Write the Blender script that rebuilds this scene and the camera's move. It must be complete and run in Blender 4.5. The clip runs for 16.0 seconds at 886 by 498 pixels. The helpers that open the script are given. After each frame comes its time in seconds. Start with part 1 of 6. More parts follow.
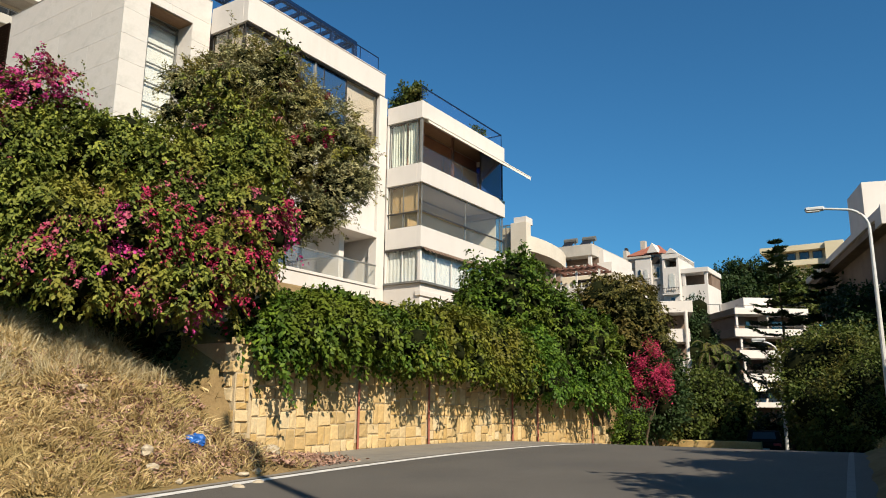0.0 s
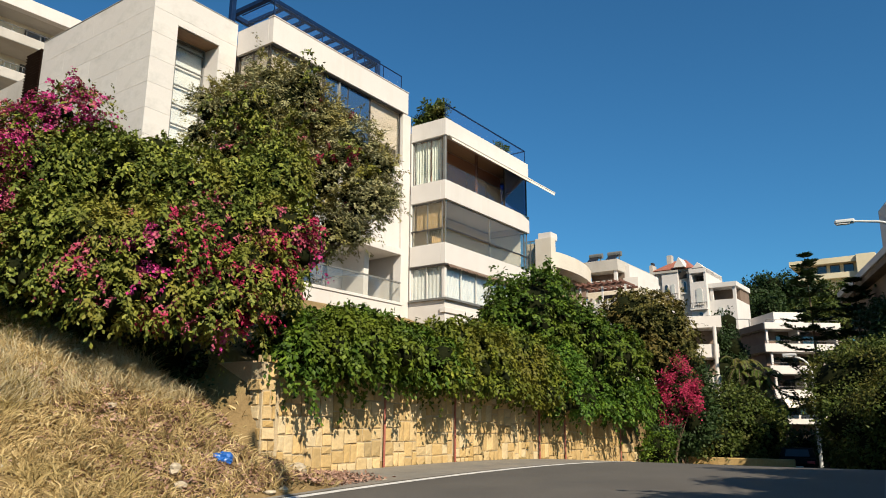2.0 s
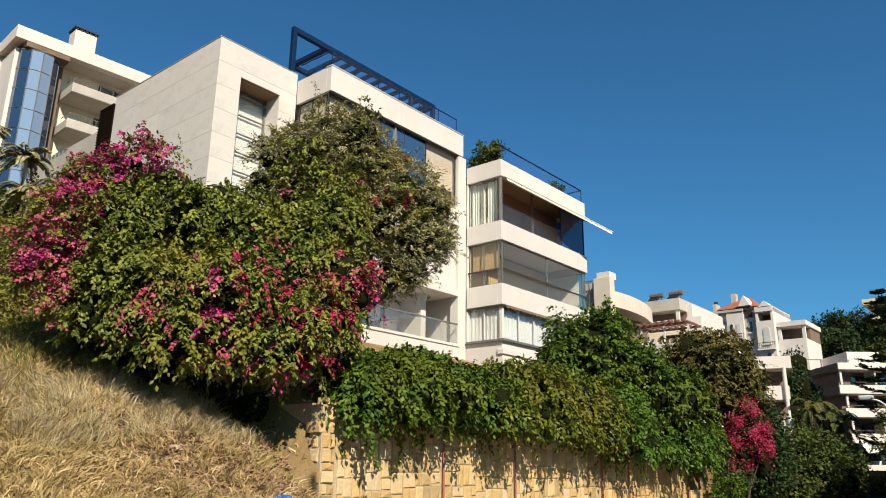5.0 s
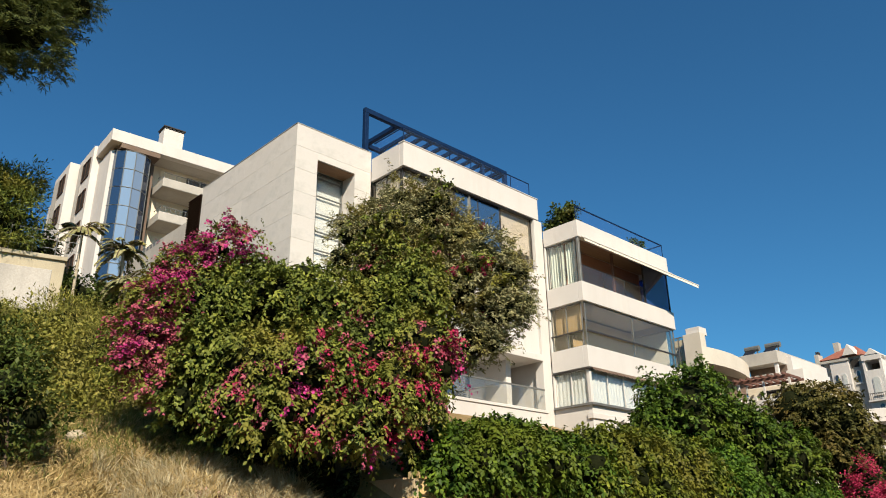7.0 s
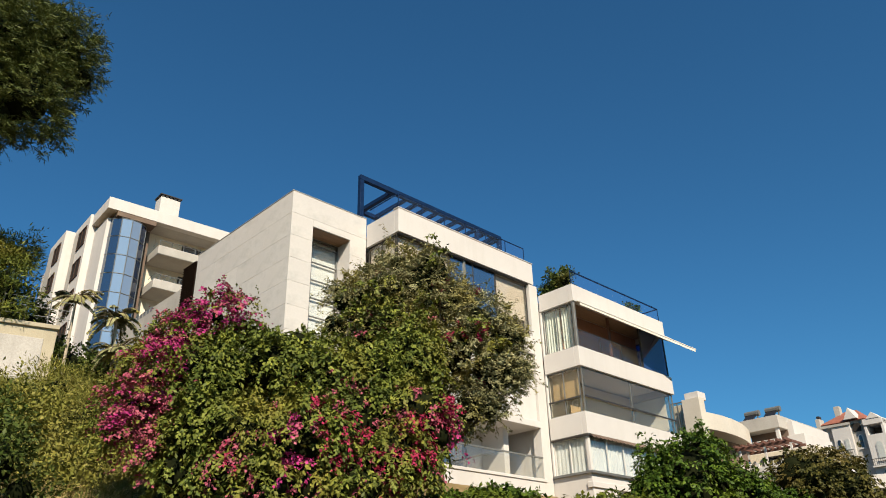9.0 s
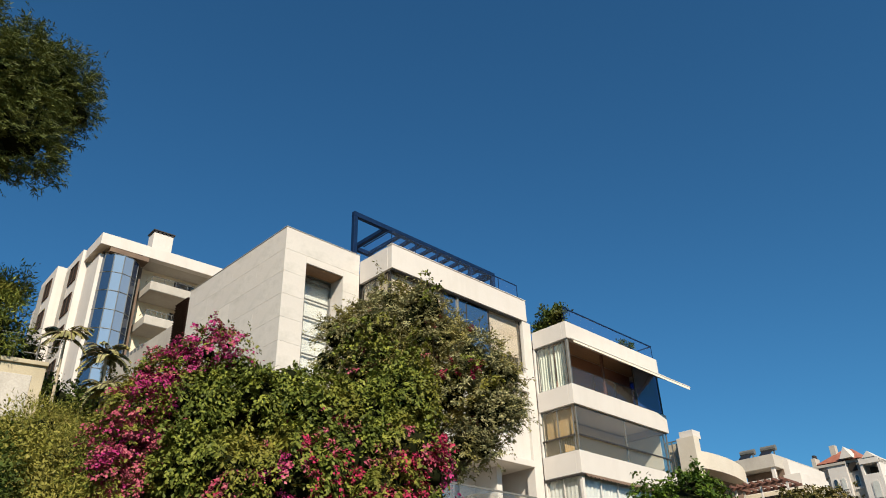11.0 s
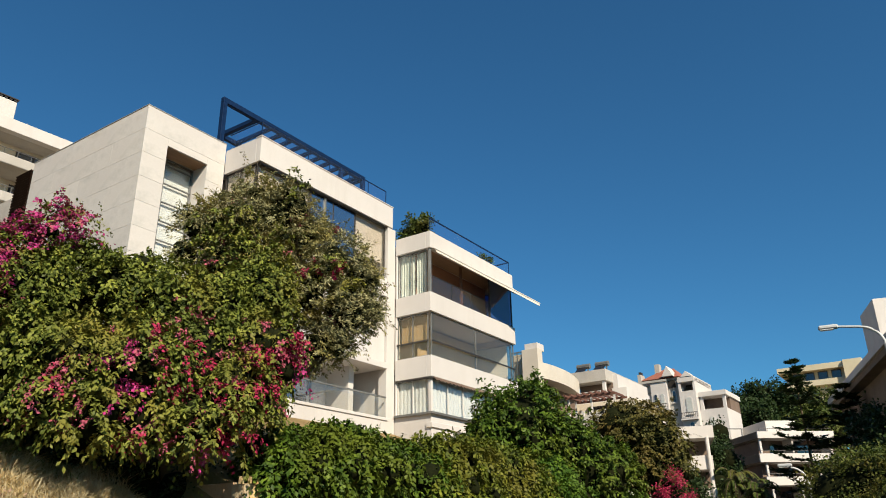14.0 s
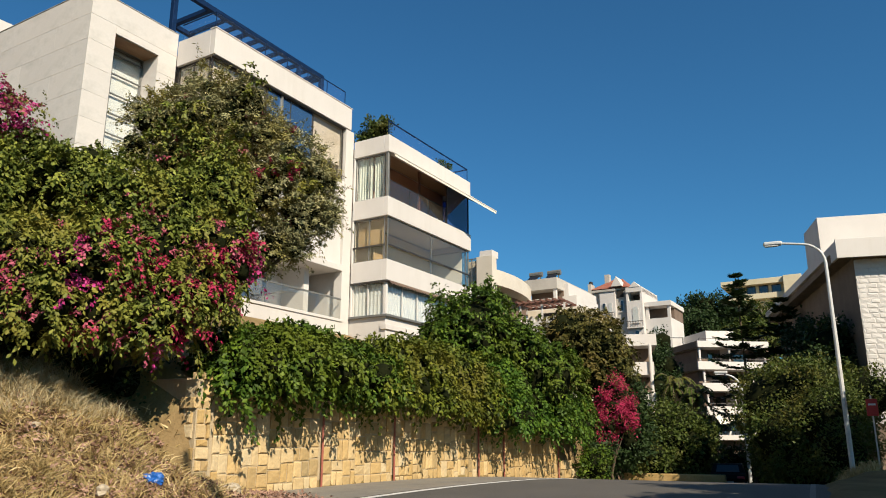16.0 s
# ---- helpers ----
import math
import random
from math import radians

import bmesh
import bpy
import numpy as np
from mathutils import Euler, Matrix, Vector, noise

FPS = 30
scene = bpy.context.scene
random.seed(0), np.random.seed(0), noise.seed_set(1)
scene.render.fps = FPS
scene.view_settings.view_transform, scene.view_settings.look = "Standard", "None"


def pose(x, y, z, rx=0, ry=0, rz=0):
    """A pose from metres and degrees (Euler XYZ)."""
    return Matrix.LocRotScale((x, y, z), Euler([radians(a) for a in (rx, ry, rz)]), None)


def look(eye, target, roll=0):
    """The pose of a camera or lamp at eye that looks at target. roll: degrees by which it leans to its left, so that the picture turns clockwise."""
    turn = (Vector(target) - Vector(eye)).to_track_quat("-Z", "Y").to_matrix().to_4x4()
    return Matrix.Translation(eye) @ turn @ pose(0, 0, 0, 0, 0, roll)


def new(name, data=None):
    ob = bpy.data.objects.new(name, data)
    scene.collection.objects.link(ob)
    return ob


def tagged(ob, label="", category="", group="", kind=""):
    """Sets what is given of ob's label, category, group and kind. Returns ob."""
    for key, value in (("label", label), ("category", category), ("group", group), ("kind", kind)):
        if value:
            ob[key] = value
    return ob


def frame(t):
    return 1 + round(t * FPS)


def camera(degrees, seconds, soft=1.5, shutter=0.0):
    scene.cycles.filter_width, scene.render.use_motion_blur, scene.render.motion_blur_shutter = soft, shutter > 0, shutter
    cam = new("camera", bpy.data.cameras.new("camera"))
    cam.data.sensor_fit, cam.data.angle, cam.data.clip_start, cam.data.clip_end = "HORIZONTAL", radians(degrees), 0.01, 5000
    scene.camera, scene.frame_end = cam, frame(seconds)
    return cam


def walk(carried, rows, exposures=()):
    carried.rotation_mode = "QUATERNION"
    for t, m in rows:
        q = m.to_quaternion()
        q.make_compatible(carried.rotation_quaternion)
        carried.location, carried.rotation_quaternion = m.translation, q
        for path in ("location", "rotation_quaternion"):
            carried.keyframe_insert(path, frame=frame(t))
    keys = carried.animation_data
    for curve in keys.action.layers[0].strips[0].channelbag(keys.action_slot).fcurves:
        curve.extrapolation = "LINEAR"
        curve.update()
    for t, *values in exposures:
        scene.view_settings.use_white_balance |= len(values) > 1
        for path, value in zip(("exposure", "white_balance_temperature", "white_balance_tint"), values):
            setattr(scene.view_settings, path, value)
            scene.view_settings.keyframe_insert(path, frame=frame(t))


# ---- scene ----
cam = camera(61.1, 16.0, soft=1.0)
PATH = [
    (0.0, 101.91, -0.43, -0.09),
    (0.5, 102.52, -0.40, 0.26),
    (1.0, 102.55, -0.48, 0.95),
    (1.5, 103.19, -0.34, 1.26),
    (2.0, 103.17, -0.29, 1.85),
    (2.5, 103.68, -0.20, 2.80),
    (3.0, 103.73, -0.38, 3.68),
    (5.5, 107.56, -0.42, 8.13),
    (6.0, 108.91, 0.13, 10.79),
    (6.5, 109.82, 0.35, 11.53),
    (7.0, 111.41, 0.94, 13.10),
    (7.5, 113.10, 0.24, 13.40),
    (8.0, 114.76, 0.56, 13.63),
    (8.5, 116.03, 1.05, 13.37),
    (9.0, 116.39, 1.47, 12.93),
    (9.5, 117.00, 1.83, 12.95),
    (12.0, 119.79, 1.28, 11.13),
    (12.5, 118.80, 1.21, 9.50),
    (13.0, 116.72, 0.46, 6.26),
    (13.5, 114.64, 0.33, 3.73),
    (14.0, 111.70, 0.90, 1.04),
    (14.5, 108.42, 0.06, -0.26),
    (15.0, 106.17, -0.29, -0.57),
    (15.5, 104.39, -0.33, -2.28),
    (16.0, 104.47, 0.05, -2.64),
]
EYE = (0.0, 0.0, 1.6)
EXPOSURE = [(0.0, 0.82), (3.2, 0.83), (7.5, 0.80), (9.5, 0.75), (13.0, 0.73), (16.0, 0.76)]
walk(cam, [(t, pose(*EYE, a, b, c)) for t, a, b, c in PATH], EXPOSURE)

# ---- sky and sun: afternoon, from behind the camera and to the right ----
SUN_AZ, SUN_EL = 153.0, 38.0
world = bpy.data.worlds.new("sky")
scene.world = world
world.use_nodes = True
wn = world.node_tree
sky = wn.nodes.new("ShaderNodeTexSky")
sky.sky_type = "NISHITA"
sky.sun_disc = False
sky.sun_elevation, sky.sun_rotation = radians(SUN_EL), radians(SUN_AZ)
sky.altitude, sky.air_density, sky.dust_density, sky.ozone_density = 300, 1.0, 0.6, 2.5
tint = wn.nodes.new("ShaderNodeMix")
tint.data_type, tint.blend_type = "RGBA", "MULTIPLY"
tint.inputs[0].default_value, tint.inputs[7].default_value = 1.0, (0.36, 0.88, 1.12, 1)
wn.links.new(sky.outputs[0], tint.inputs[6])
wn.links.new(tint.outputs[2], wn.nodes["Background"].inputs[0])
wn.nodes["Background"].inputs[1].default_value = 0.056
sun = new("sun", bpy.data.lights.new("sun", "SUN"))
sun.data.energy, sun.data.angle, sun.data.color = 5.0, radians(0.5), (1.0, 0.885, 0.71)
ce = math.cos(radians(SUN_EL))
SUN_DIR = Vector((math.sin(radians(SUN_AZ)) * ce, math.cos(radians(SUN_AZ)) * ce, math.sin(radians(SUN_EL))))
sun.matrix_world = look(SUN_DIR * 60 + Vector((0, 30, 0)), (0, 30, 0))


# ---- materials ----
def nodes_of(name):
    m = bpy.data.materials.new(name)
    m.use_nodes = True
    return m, m.node_tree, m.node_tree.nodes["Principled BSDF"]


def ramp_node(nt, stops):
    r = nt.nodes.new("ShaderNodeValToRGB")
    while len(r.color_ramp.elements) < len(stops):
        r.color_ramp.elements.new(0.5)
    for e, (at, c) in zip(r.color_ramp.elements, stops):
        e.position, e.color = at, (*c, 1)
    return r


def noise_node(nt, scale, detail=4, rough=0.6, stretch=(1, 1, 1)):
    co = nt.nodes.new("ShaderNodeTexCoord")
    mp = nt.nodes.new("ShaderNodeMapping")
    mp.inputs["Scale"].default_value = stretch
    n = nt.nodes.new("ShaderNodeTexNoise")
    n.inputs["Scale"].default_value, n.inputs["Detail"].default_value, n.inputs["Roughness"].default_value = scale, detail, rough
    nt.links.new(co.outputs["Object"], mp.inputs[0])
    nt.links.new(mp.outputs[0], n.inputs["Vector"])
    return n


def mix_rgb(nt, kind, fac, a, b):
    m = nt.nodes.new("ShaderNodeMix")
    m.data_type, m.blend_type = "RGBA", kind
    for i, val in ((0, fac), (6, a), (7, b)):
        if hasattr(val, "links"):
            nt.links.new(val, m.inputs[i])
        else:
            m.inputs[i].default_value = val
    return m.outputs[2]


ALBEDO = 0.8                      # scales every base colour down; with raised exposure, shade comes out deeper


def dull(c):
    return tuple(k * ALBEDO for k in c)


def surface(name, c1, c2, scale=1.5, rough=0.8, bump=0.2, fine=30.0, stretch=(1, 1, 1), metal=0.0, per_piece=0.0, stain=None, stain_scale=0.5, stain_stretch=(1, 1, 1), stain_amount=0.6, grain=0.2, hues=None):
    """A material that varies between two colours at two scales, with fine relief and, if given, stains."""
    m, nt, bsdf = nodes_of(name)
    big = noise_node(nt, scale, 5, 0.65, stretch)
    small = noise_node(nt, fine, 3, 0.6, stretch)
    r = ramp_node(nt, [(0.32, dull(c1)), (0.68, dull(c2))])
    nt.links.new(big.outputs[0], r.inputs[0])
    g = ramp_node(nt, [(0.25, (1 - grain,) * 3), (0.75, (1 + grain * 0.5,) * 3)])
    nt.links.new(small.outputs[0], g.inputs[0])
    col = mix_rgb(nt, "MULTIPLY", 1.0, r.outputs[0], g.outputs[0])
    if stain:
        sn = noise_node(nt, stain_scale, 6, 0.7, stain_stretch)
        sr = ramp_node(nt, [(0.5, (0, 0, 0)), (0.72, (stain_amount,) * 3)])
        nt.links.new(sn.outputs[0], sr.inputs[0])
        col = mix_rgb(nt, "MIX", sr.outputs[0], col, (*dull(stain), 1))
    if per_piece:
        oi = nt.nodes.new("ShaderNodeObjectInfo")
        pr = ramp_node(nt, [(0.0, (1 - per_piece,) * 3), (1.0, (1 + per_piece * 0.6, 1 + per_piece * 0.5, 1 + per_piece * 0.3))])
        if hues:
            pr = ramp_node(nt, hues)
        nt.links.new(oi.outputs["Random"], pr.inputs[0])
        col = mix_rgb(nt, "MULTIPLY", 1.0, col, pr.outputs[0])
    nt.links.new(col, bsdf.inputs["Base Color"])
    bsdf.inputs["Roughness"].default_value, bsdf.inputs["Metallic"].default_value = rough, metal
    if bump:
        b = nt.nodes.new("ShaderNodeBump")
        b.inputs["Strength"].default_value, b.inputs["Distance"].default_value = bump, 0.03
        nt.links.new(small.outputs[0], b.inputs["Height"])
        nt.links.new(b.outputs[0], bsdf.inputs["Normal"])
    return m


def leafy(name, stops, patch=None, patch_scale=0.5, translucent=0.25, rough=0.55, tuft_scale=2.6):
    """Leaves: each one has its own shade; patches of the plant turn another colour."""
    m, nt, bsdf = nodes_of(name)
    geo = nt.nodes.new("ShaderNodeNewGeometry")
    r = ramp_node(nt, [(at, dull(c)) for at, c in stops])
    tuft = noise_node(nt, tuft_scale, 2, 0.5)
    wide = nt.nodes.new("ShaderNodeMapRange")
    wide.inputs["From Min"].default_value, wide.inputs["From Max"].default_value = 0.28, 0.72
    nt.links.new(tuft.outputs[0], wide.inputs["Value"])
    shade = nt.nodes.new("ShaderNodeMix")
    shade.inputs[0].default_value = 0.45
    nt.links.new(wide.outputs[0], shade.inputs[2])
    nt.links.new(geo.outputs["Random Per Island"], shade.inputs[3])
    nt.links.new(shade.outputs[0], r.inputs[0])
    col = r.outputs[0]
    if patch:
        n = noise_node(nt, patch_scale, 3)
        pr = ramp_node(nt, [(0.48, (0, 0, 0)), (0.66, (0.75, 0.75, 0.75))])
        nt.links.new(n.outputs[0], pr.inputs[0])
        col = mix_rgb(nt, "MIX", pr.outputs[0], col, (*dull(patch), 1))
    nt.links.new(col, bsdf.inputs["Base Color"])
    bsdf.inputs["Roughness"].default_value = rough
    bsdf.inputs["Specular IOR Level"].default_value = 0.16
    tr = nt.nodes.new("ShaderNodeBsdfTranslucent")
    nt.links.new(col, tr.inputs[0])
    mx = nt.nodes.new("ShaderNodeMixShader")
    mx.inputs[0].default_value = translucent
    out = nt.nodes["Material Output"]
    nt.links.new(bsdf.outputs[0], mx.inputs[1])
    nt.links.new(tr.outputs[0], mx.inputs[2])
    nt.links.new(mx.outputs[0], out.inputs[0])
    return m


def glass(name, tint, rough=0.02, clear=0.5, mirror=0.05):
    """Window glass: partly clear, tinted, with a mirror coat."""
    m, nt, bsdf = nodes_of(name)
    out = nt.nodes["Material Output"]
    tp = nt.nodes.new("ShaderNodeBsdfTransparent")
    tp.inputs[0].default_value = (*tint, 1)
    gl = nt.nodes.new("ShaderNodeBsdfGlossy")
    gl.inputs["Roughness"].default_value = rough
    gl.inputs[0].default_value = (0.9, 0.95, 1.0, 1)
    lw = nt.nodes.new("ShaderNodeLayerWeight")
    lw.inputs[0].default_value = 0.5
    pw = nt.nodes.new("ShaderNodeMath")
    pw.operation = "POWER"
    pw.inputs[1].default_value = 4.0
    nt.links.new(lw.outputs["Facing"], pw.inputs[0])
    fr = nt.nodes.new("ShaderNodeMath")
    fr.operation = "MULTIPLY_ADD"
    fr.inputs[1].default_value, fr.inputs[2].default_value = 0.75, mirror
    nt.links.new(pw.outputs[0], fr.inputs[0])
    m1 = nt.nodes.new("ShaderNodeMixShader")
    m1.inputs[0].default_value = clear
    bsdf.inputs["Base Color"].default_value = (*[c * 0.4 for c in tint], 1)
    bsdf.inputs["Roughness"].default_value = 0.1
    nt.links.new(bsdf.outputs[0], m1.inputs[1])
    nt.links.new(tp.outputs[0], m1.inputs[2])
    m2 = nt.nodes.new("ShaderNodeMixShader")
    nt.links.new(fr.outputs[0], m2.inputs[0])
    nt.links.new(m1.outputs[0], m2.inputs[1])
    nt.links.new(gl.outputs[0], m2.inputs[2])
    nt.links.new(m2.outputs[0], out.inputs[0])
    return m


M = {
    "asphalt": surface("asphalt", (0.080, 0.071, 0.060), (0.104, 0.093, 0.079), 0.5, 0.85, 0.35, 90, stain=(0.06, 0.057, 0.053), stain_scale=0.35),
    "shoulder": surface("shoulder", (0.17, 0.155, 0.13), (0.27, 0.245, 0.205), 0.9, 0.9, 0.4, 60, stain=(0.26, 0.20, 0.13), stain_scale=0.8),
    "line": surface("line_paint", (0.62, 0.60, 0.56), (0.78, 0.76, 0.72), 3, 0.7, 0.1, 60, stain=(0.30, 0.29, 0.27), stain_scale=4, stain_amount=0.7),
    # worn line paint, darkened further for the shade that lies on it
    "line_worn_shaded": surface("worn_shaded_line_paint", (0.14, 0.135, 0.13), (0.24, 0.23, 0.22), 3, 0.8, 0.2, 60, stain=(0.07, 0.07, 0.07), stain_scale=3, stain_amount=0.8),
    "earth": surface("earth", (0.17, 0.115, 0.055), (0.29, 0.205, 0.10), 0.7, 0.95, 0.8, 14, stain=(0.15, 0.14, 0.045), stain_scale=0.3, stain_amount=0.8),
    "litter": leafy("dead_leaves", [(0, (0.17, 0.085, 0.06)), (0.5, (0.36, 0.22, 0.16)), (1, (0.54, 0.36, 0.28))], translucent=0.1, rough=0.8),
    "dry_grass": leafy("dry_grass", [(0, (0.17, 0.115, 0.045)), (0.5, (0.53, 0.39, 0.175)), (1, (0.88, 0.70, 0.39))], patch=(0.38, 0.30, 0.115), patch_scale=0.35, translucent=0.3, rough=0.7),
    "straw_weed": leafy("straw_weed", [(0, (0.34, 0.27, 0.14)), (0.5, (0.52, 0.43, 0.25)), (1, (0.66, 0.58, 0.40))], translucent=0.3, rough=0.7),
    "green_grass": leafy("half_dry_grass", [(0, (0.08, 0.10, 0.022)), (0.5, (0.16, 0.175, 0.04)), (1, (0.33, 0.29, 0.095))], patch=(0.25, 0.22, 0.065), patch_scale=0.5, translucent=0.25, rough=0.7),
    "stone": surface("wall_stone", (0.42, 0.31, 0.155), (0.56, 0.45, 0.275), 1.6, 0.85, 0.5, 18, per_piece=0.34, stain=(0.54, 0.34, 0.11), stain_scale=1.4, stain_amount=0.45, hues=[(0.0, (0.72, 0.68, 0.58)), (0.25, (1.05, 0.92, 0.68)), (0.5, (1.22, 1.26, 1.36)), (0.75, (0.98, 0.84, 0.56)), (1.0, (1.30, 1.24, 1.12))]),
    "mortar": surface("mortar", (0.42, 0.32, 0.19), (0.52, 0.42, 0.27), 3, 0.95, 0.4, 40),
    "plaster_tan": surface("tan_plaster", (0.36, 0.25, 0.15), (0.46, 0.33, 0.20), 0.8, 0.9, 0.2, 40, stain=(0.25, 0.17, 0.10), stain_scale=0.7, stain_stretch=(1, 1, 0.3)),
    # dark brown that puts shade into faces turned from the sun
    "shaded_face_brown": surface("shaded_face_brown", (0.15, 0.11, 0.075), (0.21, 0.155, 0.105), 0.8, 0.9, 0.2, 40, stain=(0.10, 0.075, 0.05), stain_scale=0.7, stain_stretch=(1, 1, 0.3)),
    "rust_red": surface("rust_red_paint", (0.28, 0.075, 0.05), (0.38, 0.12, 0.08), 4, 0.7, 0.2, 40),
    "white_stone": surface("white_cladding", (0.575, 0.54, 0.505), (0.655, 0.62, 0.58), 0.35, 0.75, 0.08, 25, per_piece=0.05, stain=(0.44, 0.42, 0.39), stain_scale=0.55, stain_amount=0.75, stain_stretch=(1, 1, 1.6), grain=0.07),
    "white_paint": surface("white_paint", (0.60, 0.56, 0.525), (0.66, 0.62, 0.58), 0.4, 0.75, 0.06, 25, stain=(0.54, 0.50, 0.45), stain_scale=0.8, stain_stretch=(1.5, 1.5, 0.25), stain_amount=0.55, grain=0.07),
    "cream": surface("cream_paint", (0.60, 0.54, 0.45), (0.68, 0.62, 0.53), 0.5, 0.8, 0.06, 25, stain=(0.50, 0.42, 0.31), stain_scale=0.6, stain_stretch=(1, 1, 0.3), stain_amount=0.4),
    "ochre": surface("pale_yellow_paint", (0.60, 0.52, 0.35), (0.70, 0.62, 0.44), 0.3, 0.8, 0.05, 10, grain=0.08),
    "beige_render": surface("beige_render", (0.42, 0.36, 0.25), (0.52, 0.45, 0.32), 0.5, 0.85, 0.1, 20, stain=(0.32, 0.27, 0.19), stain_scale=0.6, stain_stretch=(1, 1, 0.3), stain_amount=0.6),
    "grey_render": surface("grey_render", (0.42, 0.39, 0.34), (0.52, 0.48, 0.43), 0.4, 0.85, 0.1, 20, stain=(0.28, 0.26, 0.24), stain_scale=0.5, stain_stretch=(1, 1, 0.3)),
    "interior": surface("interior_wall", (0.40, 0.21, 0.14), (0.50, 0.27, 0.18), 0.8, 0.9, 0.05, 20),
    # dark brown that carries the shade of recesses and openings in its colour
    "shade_brown": surface("brown_recess_shade", (0.14, 0.09, 0.065), (0.20, 0.14, 0.10), 0.8, 0.9, 0.05, 20),
    "interior_light": surface("interior_plaster", (0.72, 0.63, 0.49), (0.80, 0.71, 0.57), 0.8, 0.9, 0.05, 20),
    "blind": surface("roller_blind", (0.60, 0.54, 0.51), (0.69, 0.63, 0.60), 0.6, 0.8, 0.05, 60, stretch=(1, 1, 4)),
    "curtain": surface("curtain", (0.62, 0.66, 0.58), (0.74, 0.77, 0.70), 1.2, 0.9, 0.1, 40),
    "shutter_grey": surface("shutter_grey", (0.46, 0.48, 0.45), (0.58, 0.59, 0.56), 1.0, 0.7, 0.05, 40, stretch=(1, 1, 3)),
    "white_blind": surface("white_blind", (0.70, 0.71, 0.70), (0.80, 0.80, 0.78), 1.0, 0.8, 0.05, 40),
    "awning": surface("awning_cloth", (0.70, 0.64, 0.53), (0.78, 0.72, 0.61), 1.0, 0.9, 0.05, 60),
    "frame_dark": surface("dark_frame", (0.035, 0.03, 0.028), (0.06, 0.052, 0.046), 4, 0.45, 0.03, 40, metal=0.3),
    "frame_grey": surface("grey_frame", (0.16, 0.16, 0.15), (0.22, 0.22, 0.21), 4, 0.5, 0.03, 40, metal=0.3),
    "steel_blue": surface("blue_steel", (0.006, 0.020, 0.062), (0.009, 0.029, 0.085), 4, 0.5, 0.03, 40),
    "louvre": surface("brown_louvre", (0.05, 0.03, 0.022), (0.075, 0.045, 0.032), 4, 0.6, 0.05, 40),
    "lamp_grey": surface("galvanised_steel", (0.55, 0.56, 0.55), (0.68, 0.68, 0.66), 3, 0.5, 0.05, 40, metal=0.2),
    "tile_red": surface("red_roof_tile", (0.27, 0.085, 0.05), (0.36, 0.125, 0.075), 1.5, 0.85, 0.5, 12),
    "wood_brown": surface("brown_wood", (0.12, 0.05, 0.035), (0.18, 0.08, 0.05), 3, 0.7, 0.2, 30),
    "soffit_tan": surface("tan_soffit", (0.26, 0.15, 0.08), (0.36, 0.22, 0.12), 3, 0.7, 0.1, 30, stretch=(0.3, 3, 1)),
    "black": surface("black_panel", (0.012, 0.012, 0.014), (0.02, 0.02, 0.024), 3, 0.35, 0.02, 40),
    "bark": surface("bark", (0.09, 0.065, 0.045), (0.17, 0.13, 0.09), 3, 0.95, 0.8, 18, stretch=(1, 1, 0.3)),
    "rock": surface("pale_rock", (0.40, 0.33, 0.23), (0.54, 0.46, 0.34), 3, 0.9, 0.6, 14),
    "blue_plastic": surface("blue_plastic", (0.012, 0.08, 0.32), (0.02, 0.13, 0.45), 6, 0.3, 0.5, 12),
    "red_sign": surface("red_sign", (0.45, 0.02, 0.02), (0.55, 0.03, 0.03), 3, 0.5, 0.02, 40),
    "car_paint": surface("dark_car_paint", (0.010, 0.010, 0.010), (0.016, 0.016, 0.016), 2, 0.85, 0.0, 40),
    "tyre": surface("tyre_rubber", (0.012, 0.012, 0.012), (0.02, 0.02, 0.02), 5, 0.85, 0.2, 40),
    "glass_blue": glass("dark_blue_glass", (0.10, 0.20, 0.38), 0.02, 0.35, 0.25),
    "glass_bay": glass("bay_glass", (0.05, 0.10, 0.22), 0.03, 0.3, 0.10),
    "glass_clear": glass("clear_glass", (0.93, 0.94, 0.92), 0.02, 0.95),
    "glass_rail": glass("railing_glass", (0.86, 0.94, 1.0), 0.02, 0.985, 0.015),
    "glass_smoke": glass("smoked_glass", (0.90, 0.88, 0.81), 0.02, 0.975, 0.03),
    "glass_dark": glass("dark_glass", (0.06, 0.065, 0.07), 0.03, 0.3, 0.06),
    "glass_deep": glass("deep_blue_glass", (0.10, 0.22, 0.55), 0.03, 0.5),
    # pale tint that paints the sky's reflection into the glass
    "glass_sky_reflect": glass("sky_reflection_glass", (0.55, 0.68, 0.85), 0.03, 0.15, 0.30),
    "ochre_cloth": surface("ochre_cloth", (0.40, 0.29, 0.16), (0.50, 0.37, 0.21), 1.2, 0.9, 0.1, 40),
    "leaf_broom": leafy("broom_leaf", [(0, (0.09, 0.10, 0.016)), (0.5, (0.21, 0.205, 0.036)), (1, (0.42, 0.36, 0.085))], patch=(0.26, 0.23, 0.06), patch_scale=0.5, translucent=0.2),
    # opaque dark fill; its colour stands for the shade of rooms behind
    "dark_hole": surface("unlit_room", (0.03, 0.027, 0.024), (0.05, 0.045, 0.04), 1, 0.9, 0.0, 10),
    "leaf_boug": leafy("bougainvillea_leaf", [(0, (0.030, 0.042, 0.008)), (0.45, (0.096, 0.124, 0.020)), (1, (0.325, 0.345, 0.056))], patch=(0.26, 0.225, 0.04), patch_scale=0.55, translucent=0.15),
